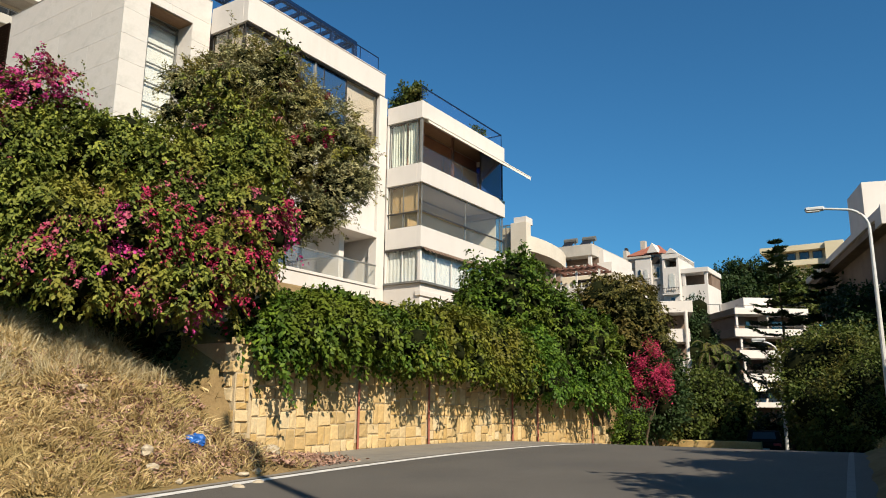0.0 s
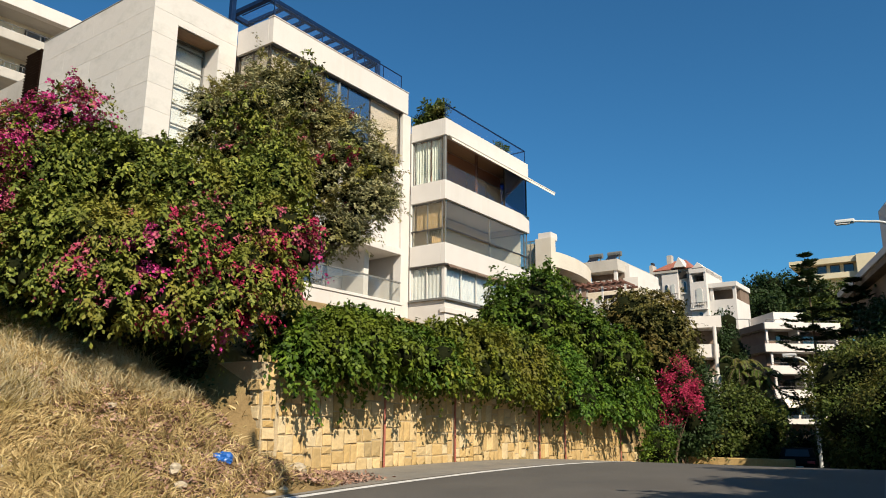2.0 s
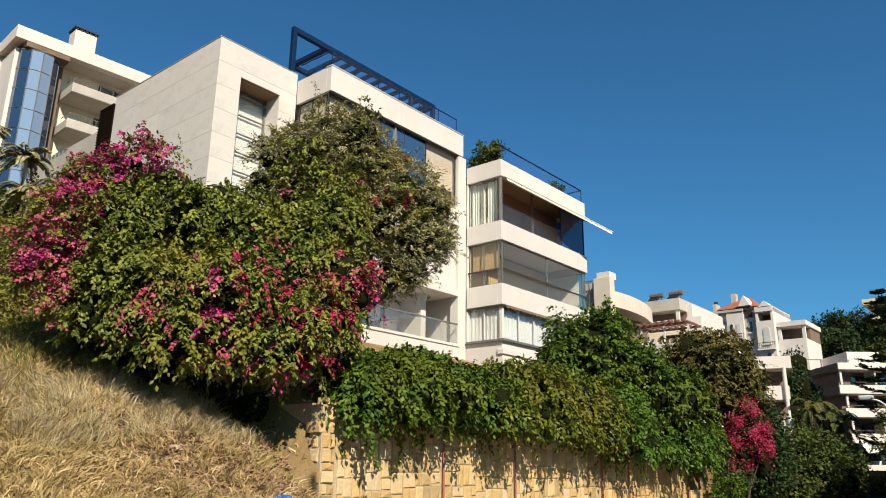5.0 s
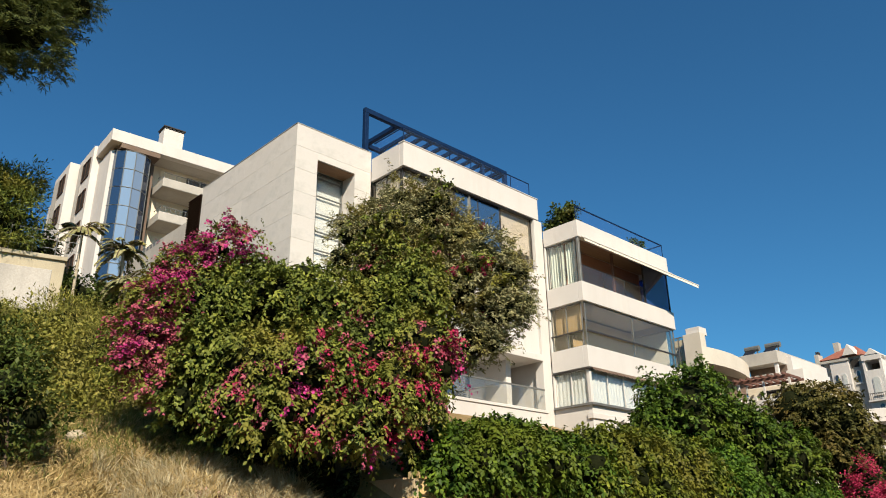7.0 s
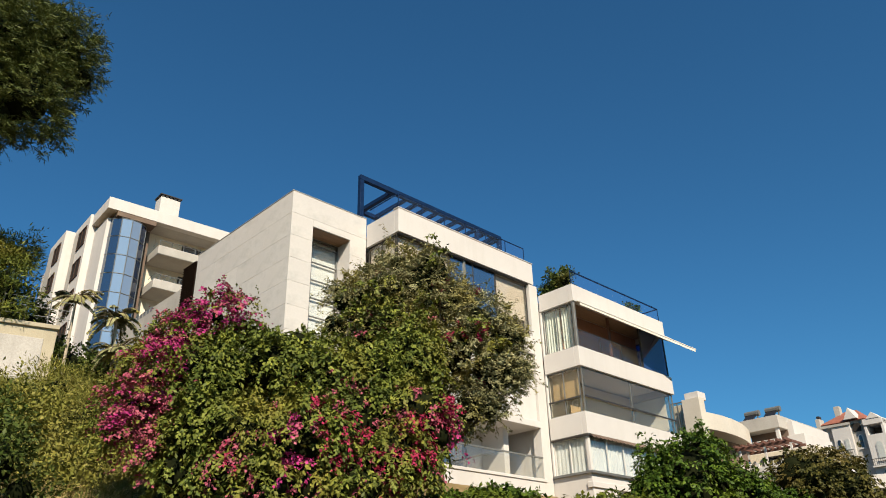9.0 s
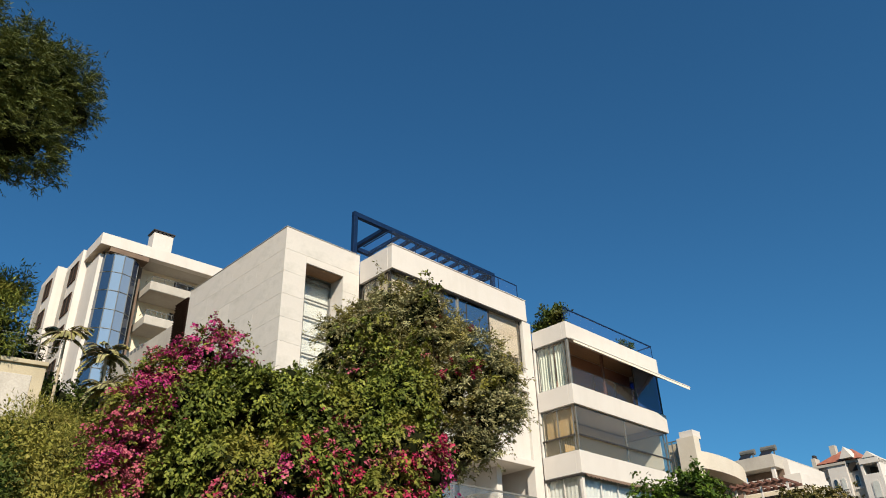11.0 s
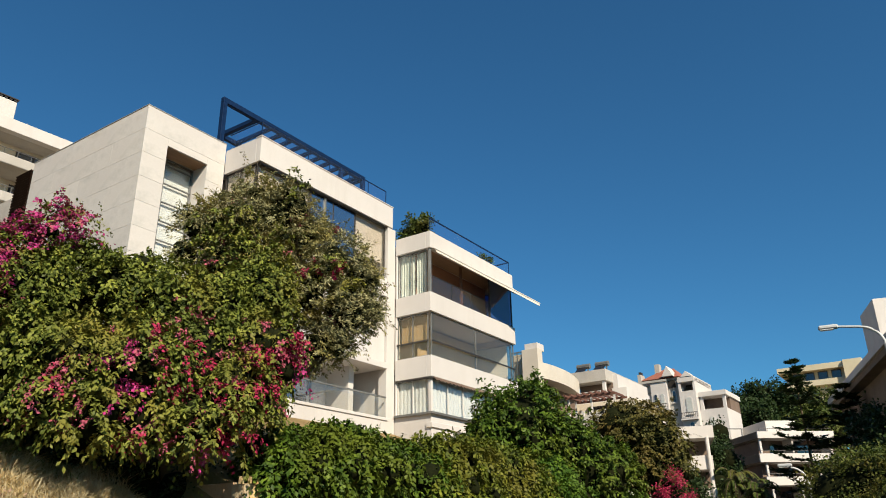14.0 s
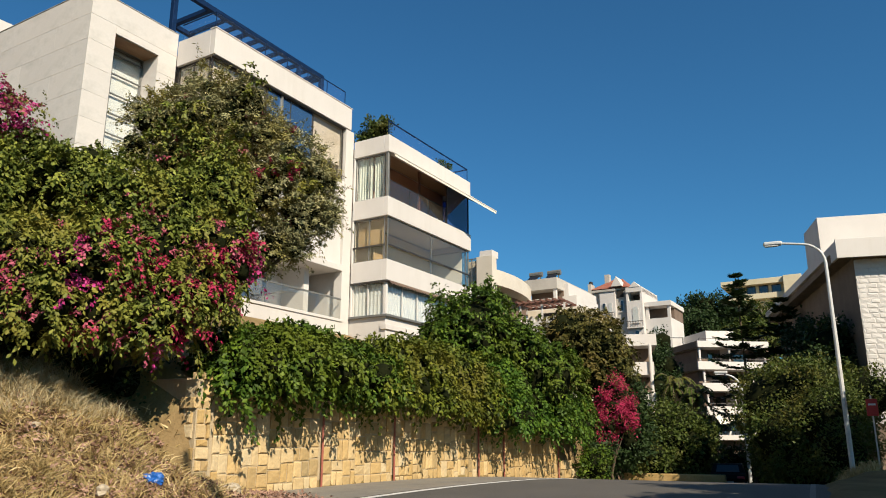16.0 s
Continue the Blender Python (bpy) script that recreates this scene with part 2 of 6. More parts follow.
    "leaf_hedge": leafy("hedge_leaf", [(0, (0.014, 0.036, 0.004)), (0.5, (0.050, 0.096, 0.009)), (1, (0.175, 0.25, 0.024))], patch=(0.13, 0.15, 0.016), patch_scale=0.3, translucent=0.15),
    "leaf_vine": leafy("vine_leaf", [(0, (0.020, 0.032, 0.004)), (0.5, (0.078, 0.104, 0.010)), (1, (0.25, 0.27, 0.028))], patch=(0.15, 0.135, 0.019), patch_scale=0.6, translucent=0.15),
    "leaf_bright": leafy("bright_leaf", [(0, (0.014, 0.040, 0.005)), (0.5, (0.050, 0.110, 0.010)), (1, (0.17, 0.26, 0.024))], patch=(0.08, 0.135, 0.016), patch_scale=0.5, translucent=0.15),
    "leaf_olive": leafy("olive_leaf", [(0, (0.08, 0.088, 0.036)), (0.5, (0.26, 0.25, 0.115)), (1, (0.54, 0.50, 0.27))], patch=(0.34, 0.28, 0.06), patch_scale=0.8, translucent=0.15),
    "leaf_brown": leafy("brownish_leaf", [(0, (0.02, 0.024, 0.006)), (0.5, (0.075, 0.075, 0.016)), (1, (0.20, 0.17, 0.04))], patch=(0.14, 0.10, 0.025), patch_scale=0.6, translucent=0.12),
    "leaf_dark": leafy("dark_leaf", [(0, (0.012, 0.028, 0.008)), (0.6, (0.03, 0.055, 0.015)), (1, (0.06, 0.09, 0.025))], translucent=0.15),
    "leaf_mid": leafy("shrub_leaf", [(0, (0.03, 0.055, 0.010)), (0.6, (0.075, 0.105, 0.020)), (1, (0.15, 0.17, 0.035))], patch=(0.14, 0.115, 0.025), patch_scale=0.4),
    "needle": leafy("pine_needle", [(0, (0.035, 0.05, 0.014)), (0.5, (0.085, 0.108, 0.026)), (1, (0.20, 0.21, 0.055))], translucent=0.15),
    # near-black colour that stands in for the shade deep inside foliage
    "core": surface("foliage_shade", (0.006, 0.009, 0.003), (0.016, 0.018, 0.006), 3, 0.95, 0.5, 12),
    "magenta": leafy("magenta_bract", [(0, (0.22, 0.018, 0.08)), (0.6, (0.45, 0.035, 0.18)), (1, (0.66, 0.07, 0.33))], translucent=0.2),
    "crimson": leafy("crimson_bract", [(0, (0.22, 0.015, 0.045)), (0.6, (0.44, 0.03, 0.09)), (1, (0.60, 0.055, 0.16))], translucent=0.2),
    "pink": leafy("faded_bract", [(0, (0.24, 0.05, 0.08)), (0.6, (0.46, 0.10, 0.15)), (1, (0.64, 0.20, 0.25))], translucent=0.2),
}

for dry in ("car_paint", "tyre", "dark_hole", "louvre", "core", "bark", "litter", "earth", "steel_blue"):
    M[dry].node_tree.nodes["Principled BSDF"].inputs["Specular IOR Level"].default_value = 0.05

# ---- helpers of this scene ----
TURN = 56.7                       # the street and the houses run along this direction
U = Vector((math.cos(radians(TURN)), math.sin(radians(TURN)), 0))
V = Vector((-U.y, U.x, 0))


def place(q, p, z=0.0):
    """A point of the street's own frame: q along it, p to the hill side."""
    return U * q + V * p + Vector((0, 0, z))


def thing(name, loc, rz=0.0, label="", category="", group="", kind=""):
    ob = new(name)
    ob.empty_display_size = 0.3
    ob.matrix_world = pose(*loc, 0, 0, rz)
    return tagged(ob, label, category, group, kind)


def part(name, bm, material, parent, label=""):
    me = bpy.data.meshes.new(name)
    if isinstance(bm, bmesh.types.BMesh):
        bm.to_mesh(me)
        bm.free()
    else:
        me.from_pydata(*bm)
    me.materials.append(M[material])
    ob = new(name, me)
    ob.parent = parent
    return tagged(ob, label)


def box_bm(*boxes, bevel=0.0):
    """One mesh of axis-aligned boxes (x0, x1, y0, y1, z0, z1)."""
    bm = bmesh.new()
    for x0, x1, y0, y1, z0, z1 in boxes:
        m = Matrix.LocRotScale(((x0 + x1) / 2, (y0 + y1) / 2, (z0 + z1) / 2), None, (abs(x1 - x0), abs(y1 - y0), abs(z1 - z0)))
        bmesh.ops.create_cube(bm, size=1, matrix=m)
    if bevel:
        bmesh.ops.bevel(bm, geom=list(bm.edges), offset=bevel, segments=1, affect="EDGES")
    return bm


def box(name, b, material, parent, label="", bevel=0.012):
    return part(name, box_bm(b, bevel=bevel), material, parent, label)


def tube_bm(points, radii, sides=8):
    """A tapered tube through points."""
    verts, faces = [], []
    pts = [Vector(p) for p in points]
    for i, p in enumerate(pts):
        d = (pts[min(i + 1, len(pts) - 1)] - pts[max(i - 1, 0)]).normalized()
        s = d.orthogonal().normalized()
        c = d.cross(s)
        for k in range(sides):
            a = 2 * math.pi * k / sides
            verts.append(p + (s * math.cos(a) + c * math.sin(a)) * radii[i])
    for i in range(len(pts) - 1):
        for k in range(sides):
            n = (k + 1) % sides
            faces.append((i * sides + k, i * sides + n, (i + 1) * sides + n, (i + 1) * sides + k))
    faces.append(tuple(range(sides))[::-1])
    faces.append(tuple((len(pts) - 1) * sides + k for k in range(sides)))
    return [tuple(v) for v in verts], [], faces


def joined(*meshes):
    verts, faces = [], []
    for vs, _, fs in meshes:
        n = len(verts)
        verts += vs
        faces += [tuple(i + n for i in f) for f in fs]
    return verts, [], faces


def wave(pts, freq, seed):
    """Smooth pseudo-noise in -1..1 for an array of points."""
    r = np.random.default_rng(seed)
    out = np.zeros(len(pts))
    for k in range(5):
        w = r.normal(size=3) * freq * (1 + 0.5 * k)
        out += np.sin(pts @ w + r.uniform(0, 6.3)) / (1 + 0.4 * k)
    return out / 2.6


def unit(a):
    return a / np.maximum(np.linalg.norm(a, axis=1, keepdims=True), 1e-6)


def leaves_mesh(c, d, n, length, width):
    """Folded leaves at c, pointing along d, facing n."""
    s = unit(np.cross(d, n))
    n2 = np.cross(s, d)
    L, Wd = length[:, None], width[:, None]
    tip = c + d * L
    mid = c + d * L * 0.5 - n2 * Wd * 0.3
    verts = np.stack([c, mid + s * Wd, tip, mid - s * Wd], 1).reshape(-1, 3)
    k = np.arange(len(c)) * 4
    faces = np.concatenate([np.stack([k, k + 1, k + 2], 1), np.stack([k, k + 2, k + 3], 1)])
    return verts, faces


def mesh_part(name, verts, faces, material, parent, base, label=""):
    """Many triangles at once, given in the world, under a thing that stands at base with no turn."""
    me = bpy.data.meshes.new(name)
    v = np.ascontiguousarray(verts - np.asarray(base)[None, :], dtype=np.float32)
    f = np.ascontiguousarray(faces, dtype=np.int32)
    me.vertices.add(len(v))
    me.vertices.foreach_set("co", v.ravel())
    me.loops.add(f.size)
    me.loops.foreach_set("vertex_index", f.ravel())
    me.polygons.add(len(f))
    me.polygons.foreach_set("loop_start", np.arange(0, f.size, 3, dtype=np.int32))
    me.update(calc_edges=True)
    me.materials.append(M[material])
    ob = new(name, me)
    ob.parent = parent
    return tagged(ob, label)


def sprigs(blobs, density, seed, rough=0.22, squash=1.0, freq=1.6, clump=0.3, share=9, gaps=-0.45):
    """Twig ends in clumps near the skin of a heap of balls, with the way out of it, uneven and with gaps."""
    r = np.random.default_rng(seed)
    B = np.array(blobs, float)
    cs, ds = [], []
    for i, (x, y, z, rad) in enumerate(B):
        n = max(int(density * 12.6 * rad * rad / share), 4)
        d = unit(r.normal(size=(n, 3)))
        f = 0.97 - np.abs(r.normal(size=n)) * 0.14 + (r.random(n) < 0.12) * r.uniform(0, 0.28, n)
        p = B[i, :3] + d * rad * f[:, None] * np.array([1, 1, squash])
        p += d * (wave(p, freq, seed + 1) * rough * max(rad, 0.8))[:, None]
        keep = np.ones(n, bool)
        for j, (a, b, c, rr) in enumerate(B):
            if j != i:
                keep &= np.linalg.norm(p - B[j, :3], axis=1) > rr * 0.78
        keep &= wave(p, freq * 2.6, seed + 7) > gaps
        p, d = p[keep], d[keep]
        size = clump * r.uniform(0.5, 1.35, len(p))
        P, D = np.repeat(p, share, 0), np.repeat(d, share, 0)
        o = unit(r.normal(size=P.shape) + D * 0.8 + np.array([0, 0, 0.5]))
        P = P + o * (np.repeat(size, share) * r.uniform(0.45, 1.0, len(P)))[:, None]
        cs.append(P)
        ds.append(unit(o + D * 0.5))
    return np.concatenate(cs), np.concatenate(ds)


def leaf_spray(c, d, seed, per=7, spread=0.16, length=0.11, width=0.035, droop=0.25, up=0.5):
    """Leaves round each sprig."""
    r = np.random.default_rng(seed)
    C = np.repeat(c, per, 0) + r.normal(size=(len(c) * per, 3)) * spread
    D = np.repeat(d, per, 0) * 0.6 + r.normal(size=(len(c) * per, 3)) * 0.7
    D[:, 2] -= droop
    D = unit(D)
    N = np.repeat(d, per, 0) * 0.9 + r.normal(size=(len(c) * per, 3)) * 0.38
    N[:, 2] += up
    N = unit(N)
    L = length * r.uniform(0.6, 1.3, len(C))
    return leaves_mesh(C, D, N, L, width / length * L)


def shoots(c, d, seed, n=14, length=0.6, hang=0.7, leaf=(0.15, 0.06), flat=0.3):
    """Arching shoots that grow out at c along d and hang over, with leaves on both sides."""
    r = np.random.default_rng(seed)
    L = length * r.uniform(0.5, 1.35, len(c))
    d = unit(d + r.normal(size=d.shape) * 0.35)
    side = unit(np.cross(d, np.array([0, 0, 1.0])) + r.normal(size=d.shape) * 0.15)
    sway = r.normal(size=len(c)) * 0.35
    C, D, N = [], [], []
    for k in range(n):
        t = (k + r.uniform(0.2, 0.9, len(c))) / n
        p = c + d * (L * t * (1 - 0.3 * t))[:, None] + side * (L * sway * t * t)[:, None]
        p[:, 2] -= hang * L * t * t
        tan = d * (1 - 0.6 * t)[:, None] + side * (2 * sway * t)[:, None]
        tan[:, 2] -= 2 * hang * t
        tan = unit(tan)
        C.append(p + r.normal(size=p.shape) * 0.03)
        D.append(unit(tan * 0.7 + side * ((-1) ** k * r.uniform(0.3, 1.0, len(c)))[:, None] + np.array([0, 0, -0.3]) + r.normal(size=p.shape) * 0.25))
        N.append(unit(d * 0.8 + np.array([0, 0, 0.75]) + r.normal(size=p.shape) * flat))
    C, D, N = np.concatenate(C), np.concatenate(D), np.concatenate(N)
    size = leaf[0] * r.uniform(0.55, 1.25, len(C))
    return leaves_mesh(C, D, N, size, size * leaf[1] / leaf[0])


def bush(name, base, blobs, leaf, density, seed, label, category, trunk=0.12, core=0.8, leaf_size=(0.15, 0.06), per=14, length=0.6, hang=0.7, flowers=(), rough=0.3, gaps=-0.35, stems=True, flat=0.3, freq=1.6):
    """A climber or bushy tree: trunk, limbs, near-black balls for the shade inside and a coat of leafy shoots; flowers
    are balls of (x, y, z, r, material, share), stretched along the camera's line of sight.
    """
    th = thing(name, base, 0, label, category)
    if stems:
        tr, arms = limbs(base, blobs, trunk, seed)
        for kind, (v, _, f) in [("trunk", tr)] + [("limb", a) for a in arms]:
            part(kind, ([tuple(np.subtract(b, base)) for b in v], [], f), "bark", th)
    # near-black balls put shade between the leaves
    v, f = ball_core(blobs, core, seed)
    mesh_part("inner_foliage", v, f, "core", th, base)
    c, d = sprigs(blobs, density, seed, rough, 1.0, freq, 0.05, 1, gaps)
    c, d = c[d[:, 2] > -0.5], d[d[:, 2] > -0.5]
    d = unit(d + np.array([0, 0, 0.15]))
    r = np.random.default_rng(seed + 3)
    left = np.ones(len(c), bool)
    for n, (x, y, z, rad, kind, share) in enumerate(flowers):
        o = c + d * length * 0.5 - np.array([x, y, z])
        # each ball is stretched along the camera's line of sight to fit its view
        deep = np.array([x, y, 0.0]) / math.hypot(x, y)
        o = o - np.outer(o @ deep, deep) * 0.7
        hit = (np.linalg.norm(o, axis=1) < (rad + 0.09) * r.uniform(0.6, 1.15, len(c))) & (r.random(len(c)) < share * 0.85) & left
        left &= ~hit
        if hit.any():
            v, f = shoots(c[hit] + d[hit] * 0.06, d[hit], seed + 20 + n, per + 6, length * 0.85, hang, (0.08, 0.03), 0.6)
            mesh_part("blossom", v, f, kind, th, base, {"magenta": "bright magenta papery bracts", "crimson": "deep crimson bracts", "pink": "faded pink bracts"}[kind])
    v, f = shoots(c[left], d[left], seed + 5, per, length, hang, leaf_size, flat)
    mesh_part("crown", v, f, leaf, th, base)
    return th


def ball_core(blobs, scale, seed, squash=1.0):
    bm = bmesh.new()
    for x, y, z, r in blobs:
        bmesh.ops.create_icosphere(bm, subdivisions=2, radius=1, matrix=Matrix.LocRotScale((x, y, z), None, (r * scale, r * scale, r * scale * squash)))
    bmesh.ops.triangulate(bm, faces=list(bm.faces))
    v = np.array([q.co for q in bm.verts])
    f = np.array([[q.index for q in t.verts] for t in bm.faces])
    bm.free()
    v = v + np.stack([wave(v, 2.2, seed), wave(v, 2.2, seed + 1), wave(v, 2.2, seed + 2)], 1) * 0.15
    return v, f


def limbs(base, blobs, r0, seed, fork=0.35):
    """A leaning trunk and a limb to each ball of the crown."""
    r = np.random.default_rng(seed)
    base = np.array(base, float)
    top = np.mean([b[:3] for b in blobs], 0)
    fork_at = base + (top - base) * fork
    wob = r.normal(size=3) * 0.12
    trunk = tube_bm([base - (0, 0, 0.3), base * 0.6 + fork_at * 0.4 + wob, fork_at], [r0 * 1.25, r0, r0 * 0.85], 9)
    arms = []
    for b in blobs:
        e = np.array(b[:3])
        m = fork_at * 0.5 + e * 0.5 + r.normal(size=3) * 0.15
        arms.append(tube_bm([fork_at - (0, 0, 0.05), m, e], [r0 * 0.6, r0 * 0.35, r0 * 0.1], 6))
    return trunk, arms


def plant(name, base, blobs, leaf, density, seed, label, category, trunk=0.12, core=0.74, leaf_size=(0.11, 0.035), per=7, spread=0.16, flowers=(), squash=1.0, rough=0.22, group="", stems=True, droop=0.25, clump=0.3, gaps=-0.22):
    """A shrub or tree: trunk, limbs, near-black balls for the shade inside, and a crown of single leaves; flowers are
    balls of (x, y, z, r, material).
    """
    th = thing(name, base, 0, label, category, group)
    if stems:
        tr, arms = limbs(base, blobs, trunk, seed)
        v, _, f = tr
        part("trunk", ([tuple(np.subtract(a, base)) for a in v], [], f), "bark", th)
        for a in arms:
            v, _, f = a
            part("limb", ([tuple(np.subtract(b, base)) for b in v], [], f), "bark", th)
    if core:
        # near-black balls stand for the shade inside the crown
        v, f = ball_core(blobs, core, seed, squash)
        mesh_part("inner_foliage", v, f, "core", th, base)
    c, d = sprigs(blobs, density, seed, rough, squash, clump=clump, gaps=gaps)
    left = np.ones(len(c), bool)
    r = np.random.default_rng(seed + 3)
    kinds = {}
    for x, y, z, rad, kind, share in flowers:
        hit = (np.linalg.norm(c - np.array([x, y, z]), axis=1) < rad * r.uniform(0.55, 1.25, len(c))) & (r.random(len(c)) < share) & left
        left &= ~hit
        kinds.setdefault(kind, []).append(np.where(hit)[0])
    v, f = leaf_spray(c[left], d[left], seed + 5, per, spread, *leaf_size, droop=droop)
    mesh_part("crown", v, f, leaf, th, base)
    for kind, idx in kinds.items():
        i = np.concatenate(idx)
        if len(i):
            v, f = leaf_spray(c[i] + d[i] * 0.07, d[i], seed + 9, 9, 0.11, 0.075, 0.038, droop=0.1)
            mesh_part("blossom", v, f, kind, th, base, {"magenta": "bright magenta papery bracts", "crimson": "deep crimson bracts", "pink": "faded pink bracts"}[kind])
    return th

# ---- ground, road, pavement ----
ROAD_Q = np.arange(-80, 200.1, 1.0)
ROAD_Z = np.interp(ROAD_Q, [-80, -10, 0, 12, 19, 25, 31, 45, 70, 120, 200], [-2, -0.3, 0, 0.45, 0.55, 0.45, 0.1, -1.0, -3.5, -6, -8])
ROAD_Z = np.convolve(np.pad(ROAD_Z, 3, mode="edge"), np.ones(7) / 7, mode="valid")


def road_z(q):
    return np.interp(q, ROAD_Q, ROAD_Z)


def smooth(a, b, x):
    t = np.clip((np.asarray(x, float) - a) / (b - a), 0, 1)
    return t * t * (3 - 2 * t)


def bend(q):
    """How far the road has swung to the hill side."""
    k = np.clip(np.asarray(q, float) - 33, 0, 60)
    return 0.012 * k * k


def right_edge(q):
    """The near edge of the road, which widens towards the start."""
    return 2.1 - 0.09 * np.clip(26 - np.asarray(q, float), 0, 50)


def ground_z(q, p):
    """The height of the ground in the street's frame."""
    q, p = np.asarray(q, float), np.asarray(p, float)
    r = road_z(q)
    pb = p - bend(q)
    hill = 0.5 * np.clip(p - 10.3, 0, 19.7) + 0.25 * np.clip(p - 30, 0, 60) + 0.2 * np.clip(p - 90, 0, 150)
    hill = hill * (1 - 0.25 * smooth(9.9, 11.6, q) * (1 - smooth(15, 20, p)))
    hill = hill + np.where(p > 10.5, 0.10 * np.sin(q * 1.3 + p * 0.7) + 0.06 * np.sin(q * 2.9 - p * 2.1), 0)
    spill = 1 - smooth(9.3, 13.6, q)
    front = r + hill * spill
    terrace = np.where(p < 22.5, 2.7 + 0.42 * (p - 13), 6.69 + 0.30 * np.clip(p - 31, 0, 60) + 0.2 * np.clip(p - 91, 0, 150))
    far = r + 1.2 + 0.42 * np.clip(pb - 13, 0, 25) + 0.25 * np.clip(pb - 38, 0, 200)
    terrace = terrace * (1 - smooth(34, 44, q)) + far * smooth(34, 44, q)
    left = 1 - smooth(11.2, 11.7, q)
    back = (r + hill) * left + terrace * (1 - left)
    up = smooth(13.06, 13.36, np.where(q < 33, p, pb))
    z = front * (1 - up) + back * up
    e = right_edge(q)
    verge = 0.12 * (1 - smooth(e - 0.2, e, pb))
    verge = verge + smooth(24, 32, q) * 0.5 * (1 - smooth(0.9, 2.2, pb)) + 0.08 * np.clip(-pb - 3, 0, 40)
    return z + verge - 0.03 * ((pb < 13.02) & (pb > e))


def gz(x, y):
    """The height of the ground under a point of the world."""
    w = Vector((x, y, 0))
    return float(ground_z(w.dot(U), w.dot(V)))


def sheet(name, qs, ps, zf, material, label, lift=0.0):
    Q, P = np.meshgrid(qs, ps, indexing="ij")
    Z = zf(Q, P) + lift
    X, Y = U.x * Q + V.x * P, U.y * Q + V.y * P
    n, m = Q.shape
    i = np.arange(n * m).reshape(n, m)
    faces = np.stack([i[:-1, :-1], i[1:, :-1], i[1:, 1:], i[:-1, 1:]], -1).reshape(-1, 4)
    me = bpy.data.meshes.new(name)
    me.from_pydata(np.stack([X, Y, Z], -1).reshape(-1, 3).tolist(), [], faces.tolist())
    me.materials.append(M[material])
    for poly in me.polygons:
        poly.use_smooth = True
    ob = new(name, me)
    return tagged(ob, label, name, kind="structure")


gq = np.concatenate([np.linspace(-2500, -80, 12), np.arange(-70, -12, 4.0), np.arange(-10, 46, 0.35), np.arange(48, 200, 4.0), np.linspace(220, 2500, 12)])
gp = np.concatenate([np.linspace(-2500, -80, 12), np.arange(-70, -4, 4.0), np.arange(-2, 34, 0.25), np.arange(35, 240, 5.0), np.linspace(260, 2500, 10)])
sheet("ground", gq, gp, ground_z, "earth", "dry brown hillside earth with dead grass")
rq = np.concatenate([np.arange(-60, 0, 2.0), np.arange(0, 60, 0.5), np.arange(60, 110, 2)])


def road_strip(name, p0, p1, material, label, lift, q0=-60, q1=110, steps=9):
    qs = rq[(rq >= q0) & (rq <= q1)]
    return strip_mesh(name, qs, p0, p1, np.linspace(0, 1, steps), material, label, lift)


def strip_mesh(name, qs, p0, p1, ts, material, label, lift):
    Q, T = np.meshgrid(qs, ts, indexing="ij")
    lo = right_edge(Q) + p0[0] if isinstance(p0, tuple) else p0
    hi = right_edge(Q) + p1[0] if isinstance(p1, tuple) else p1
    P = lo + (hi - lo) * T + bend(Q)
    Z = road_z(Q) + lift
    n, m = Q.shape
    i = np.arange(n * m).reshape(n, m)
    faces = np.stack([i[:-1, :-1], i[1:, :-1], i[1:, 1:], i[:-1, 1:]], -1).reshape(-1, 4)
    me = bpy.data.meshes.new(name)
    me.from_pydata(np.stack([U.x * Q + V.x * P, U.y * Q + V.y * P, Z], -1).reshape(-1, 3).tolist(), [], faces.tolist())
    me.materials.append(M[material])
    ob = new(name, me)
    return tagged(ob, label, name.split("_")[0], kind="structure")


road_strip("road", (0.0,), 10.15, "asphalt", "dark grey worn asphalt street", 0.0)
road_strip("pavement", 10.15, 12.94, "shoulder", "dusty grey asphalt strip below the stone wall", 0.006, q0=6)
road_strip("trim_edge_line", 9.80, 10.04, "line", "worn white painted edge line on the asphalt", 0.008, steps=2)
road_strip("trim_edge_line_right", (0.3,), (0.42,), "line_worn_shaded", "worn edge line on the asphalt, greyed for the shade over it", 0.008, steps=2)

# ---- retaining wall of rough stones ----
WALL_Q0, WALL_Q1, WALL_P = 11.95, 31.8, 13.0


def wall_top(q):
    return 3.0 - 0.030 * max(q - 12, 0)


wall = thing("wall_stone", place(WALL_Q0, WALL_P), TURN, "yellow stone retaining wall along the pavement, overgrown on top", "wall", kind="structure")
LW = WALL_Q1 - WALL_Q0
bmw = bmesh.new()
prof = [(k * LW / 20) for k in range(21)]
for y in (0.03, 0.45):
    for s in prof:
        bmw.verts.new((s, y, -0.6))
        bmw.verts.new((s, y, wall_top(s + WALL_Q0)))
bmw.verts.ensure_lookup_table()
for side in (0, 1):
    o = side * 42
    for k in range(20):
        a = [o + 2 * k, o + 2 * k + 2, o + 2 * k + 3, o + 2 * k + 1]
        bmw.faces.new([bmw.verts[i] for i in (a if side == 0 else a[::-1])])
for k in range(20):
    bmw.faces.new([bmw.verts[i] for i in (2 * k + 1, 2 * k + 3, 42 + 2 * k + 3, 42 + 2 * k + 1)])
for k in (0, 20):
    bmw.faces.new([bmw.verts[i] for i in (2 * k, 2 * k + 1, 42 + 2 * k + 1, 42 + 2 * k)])
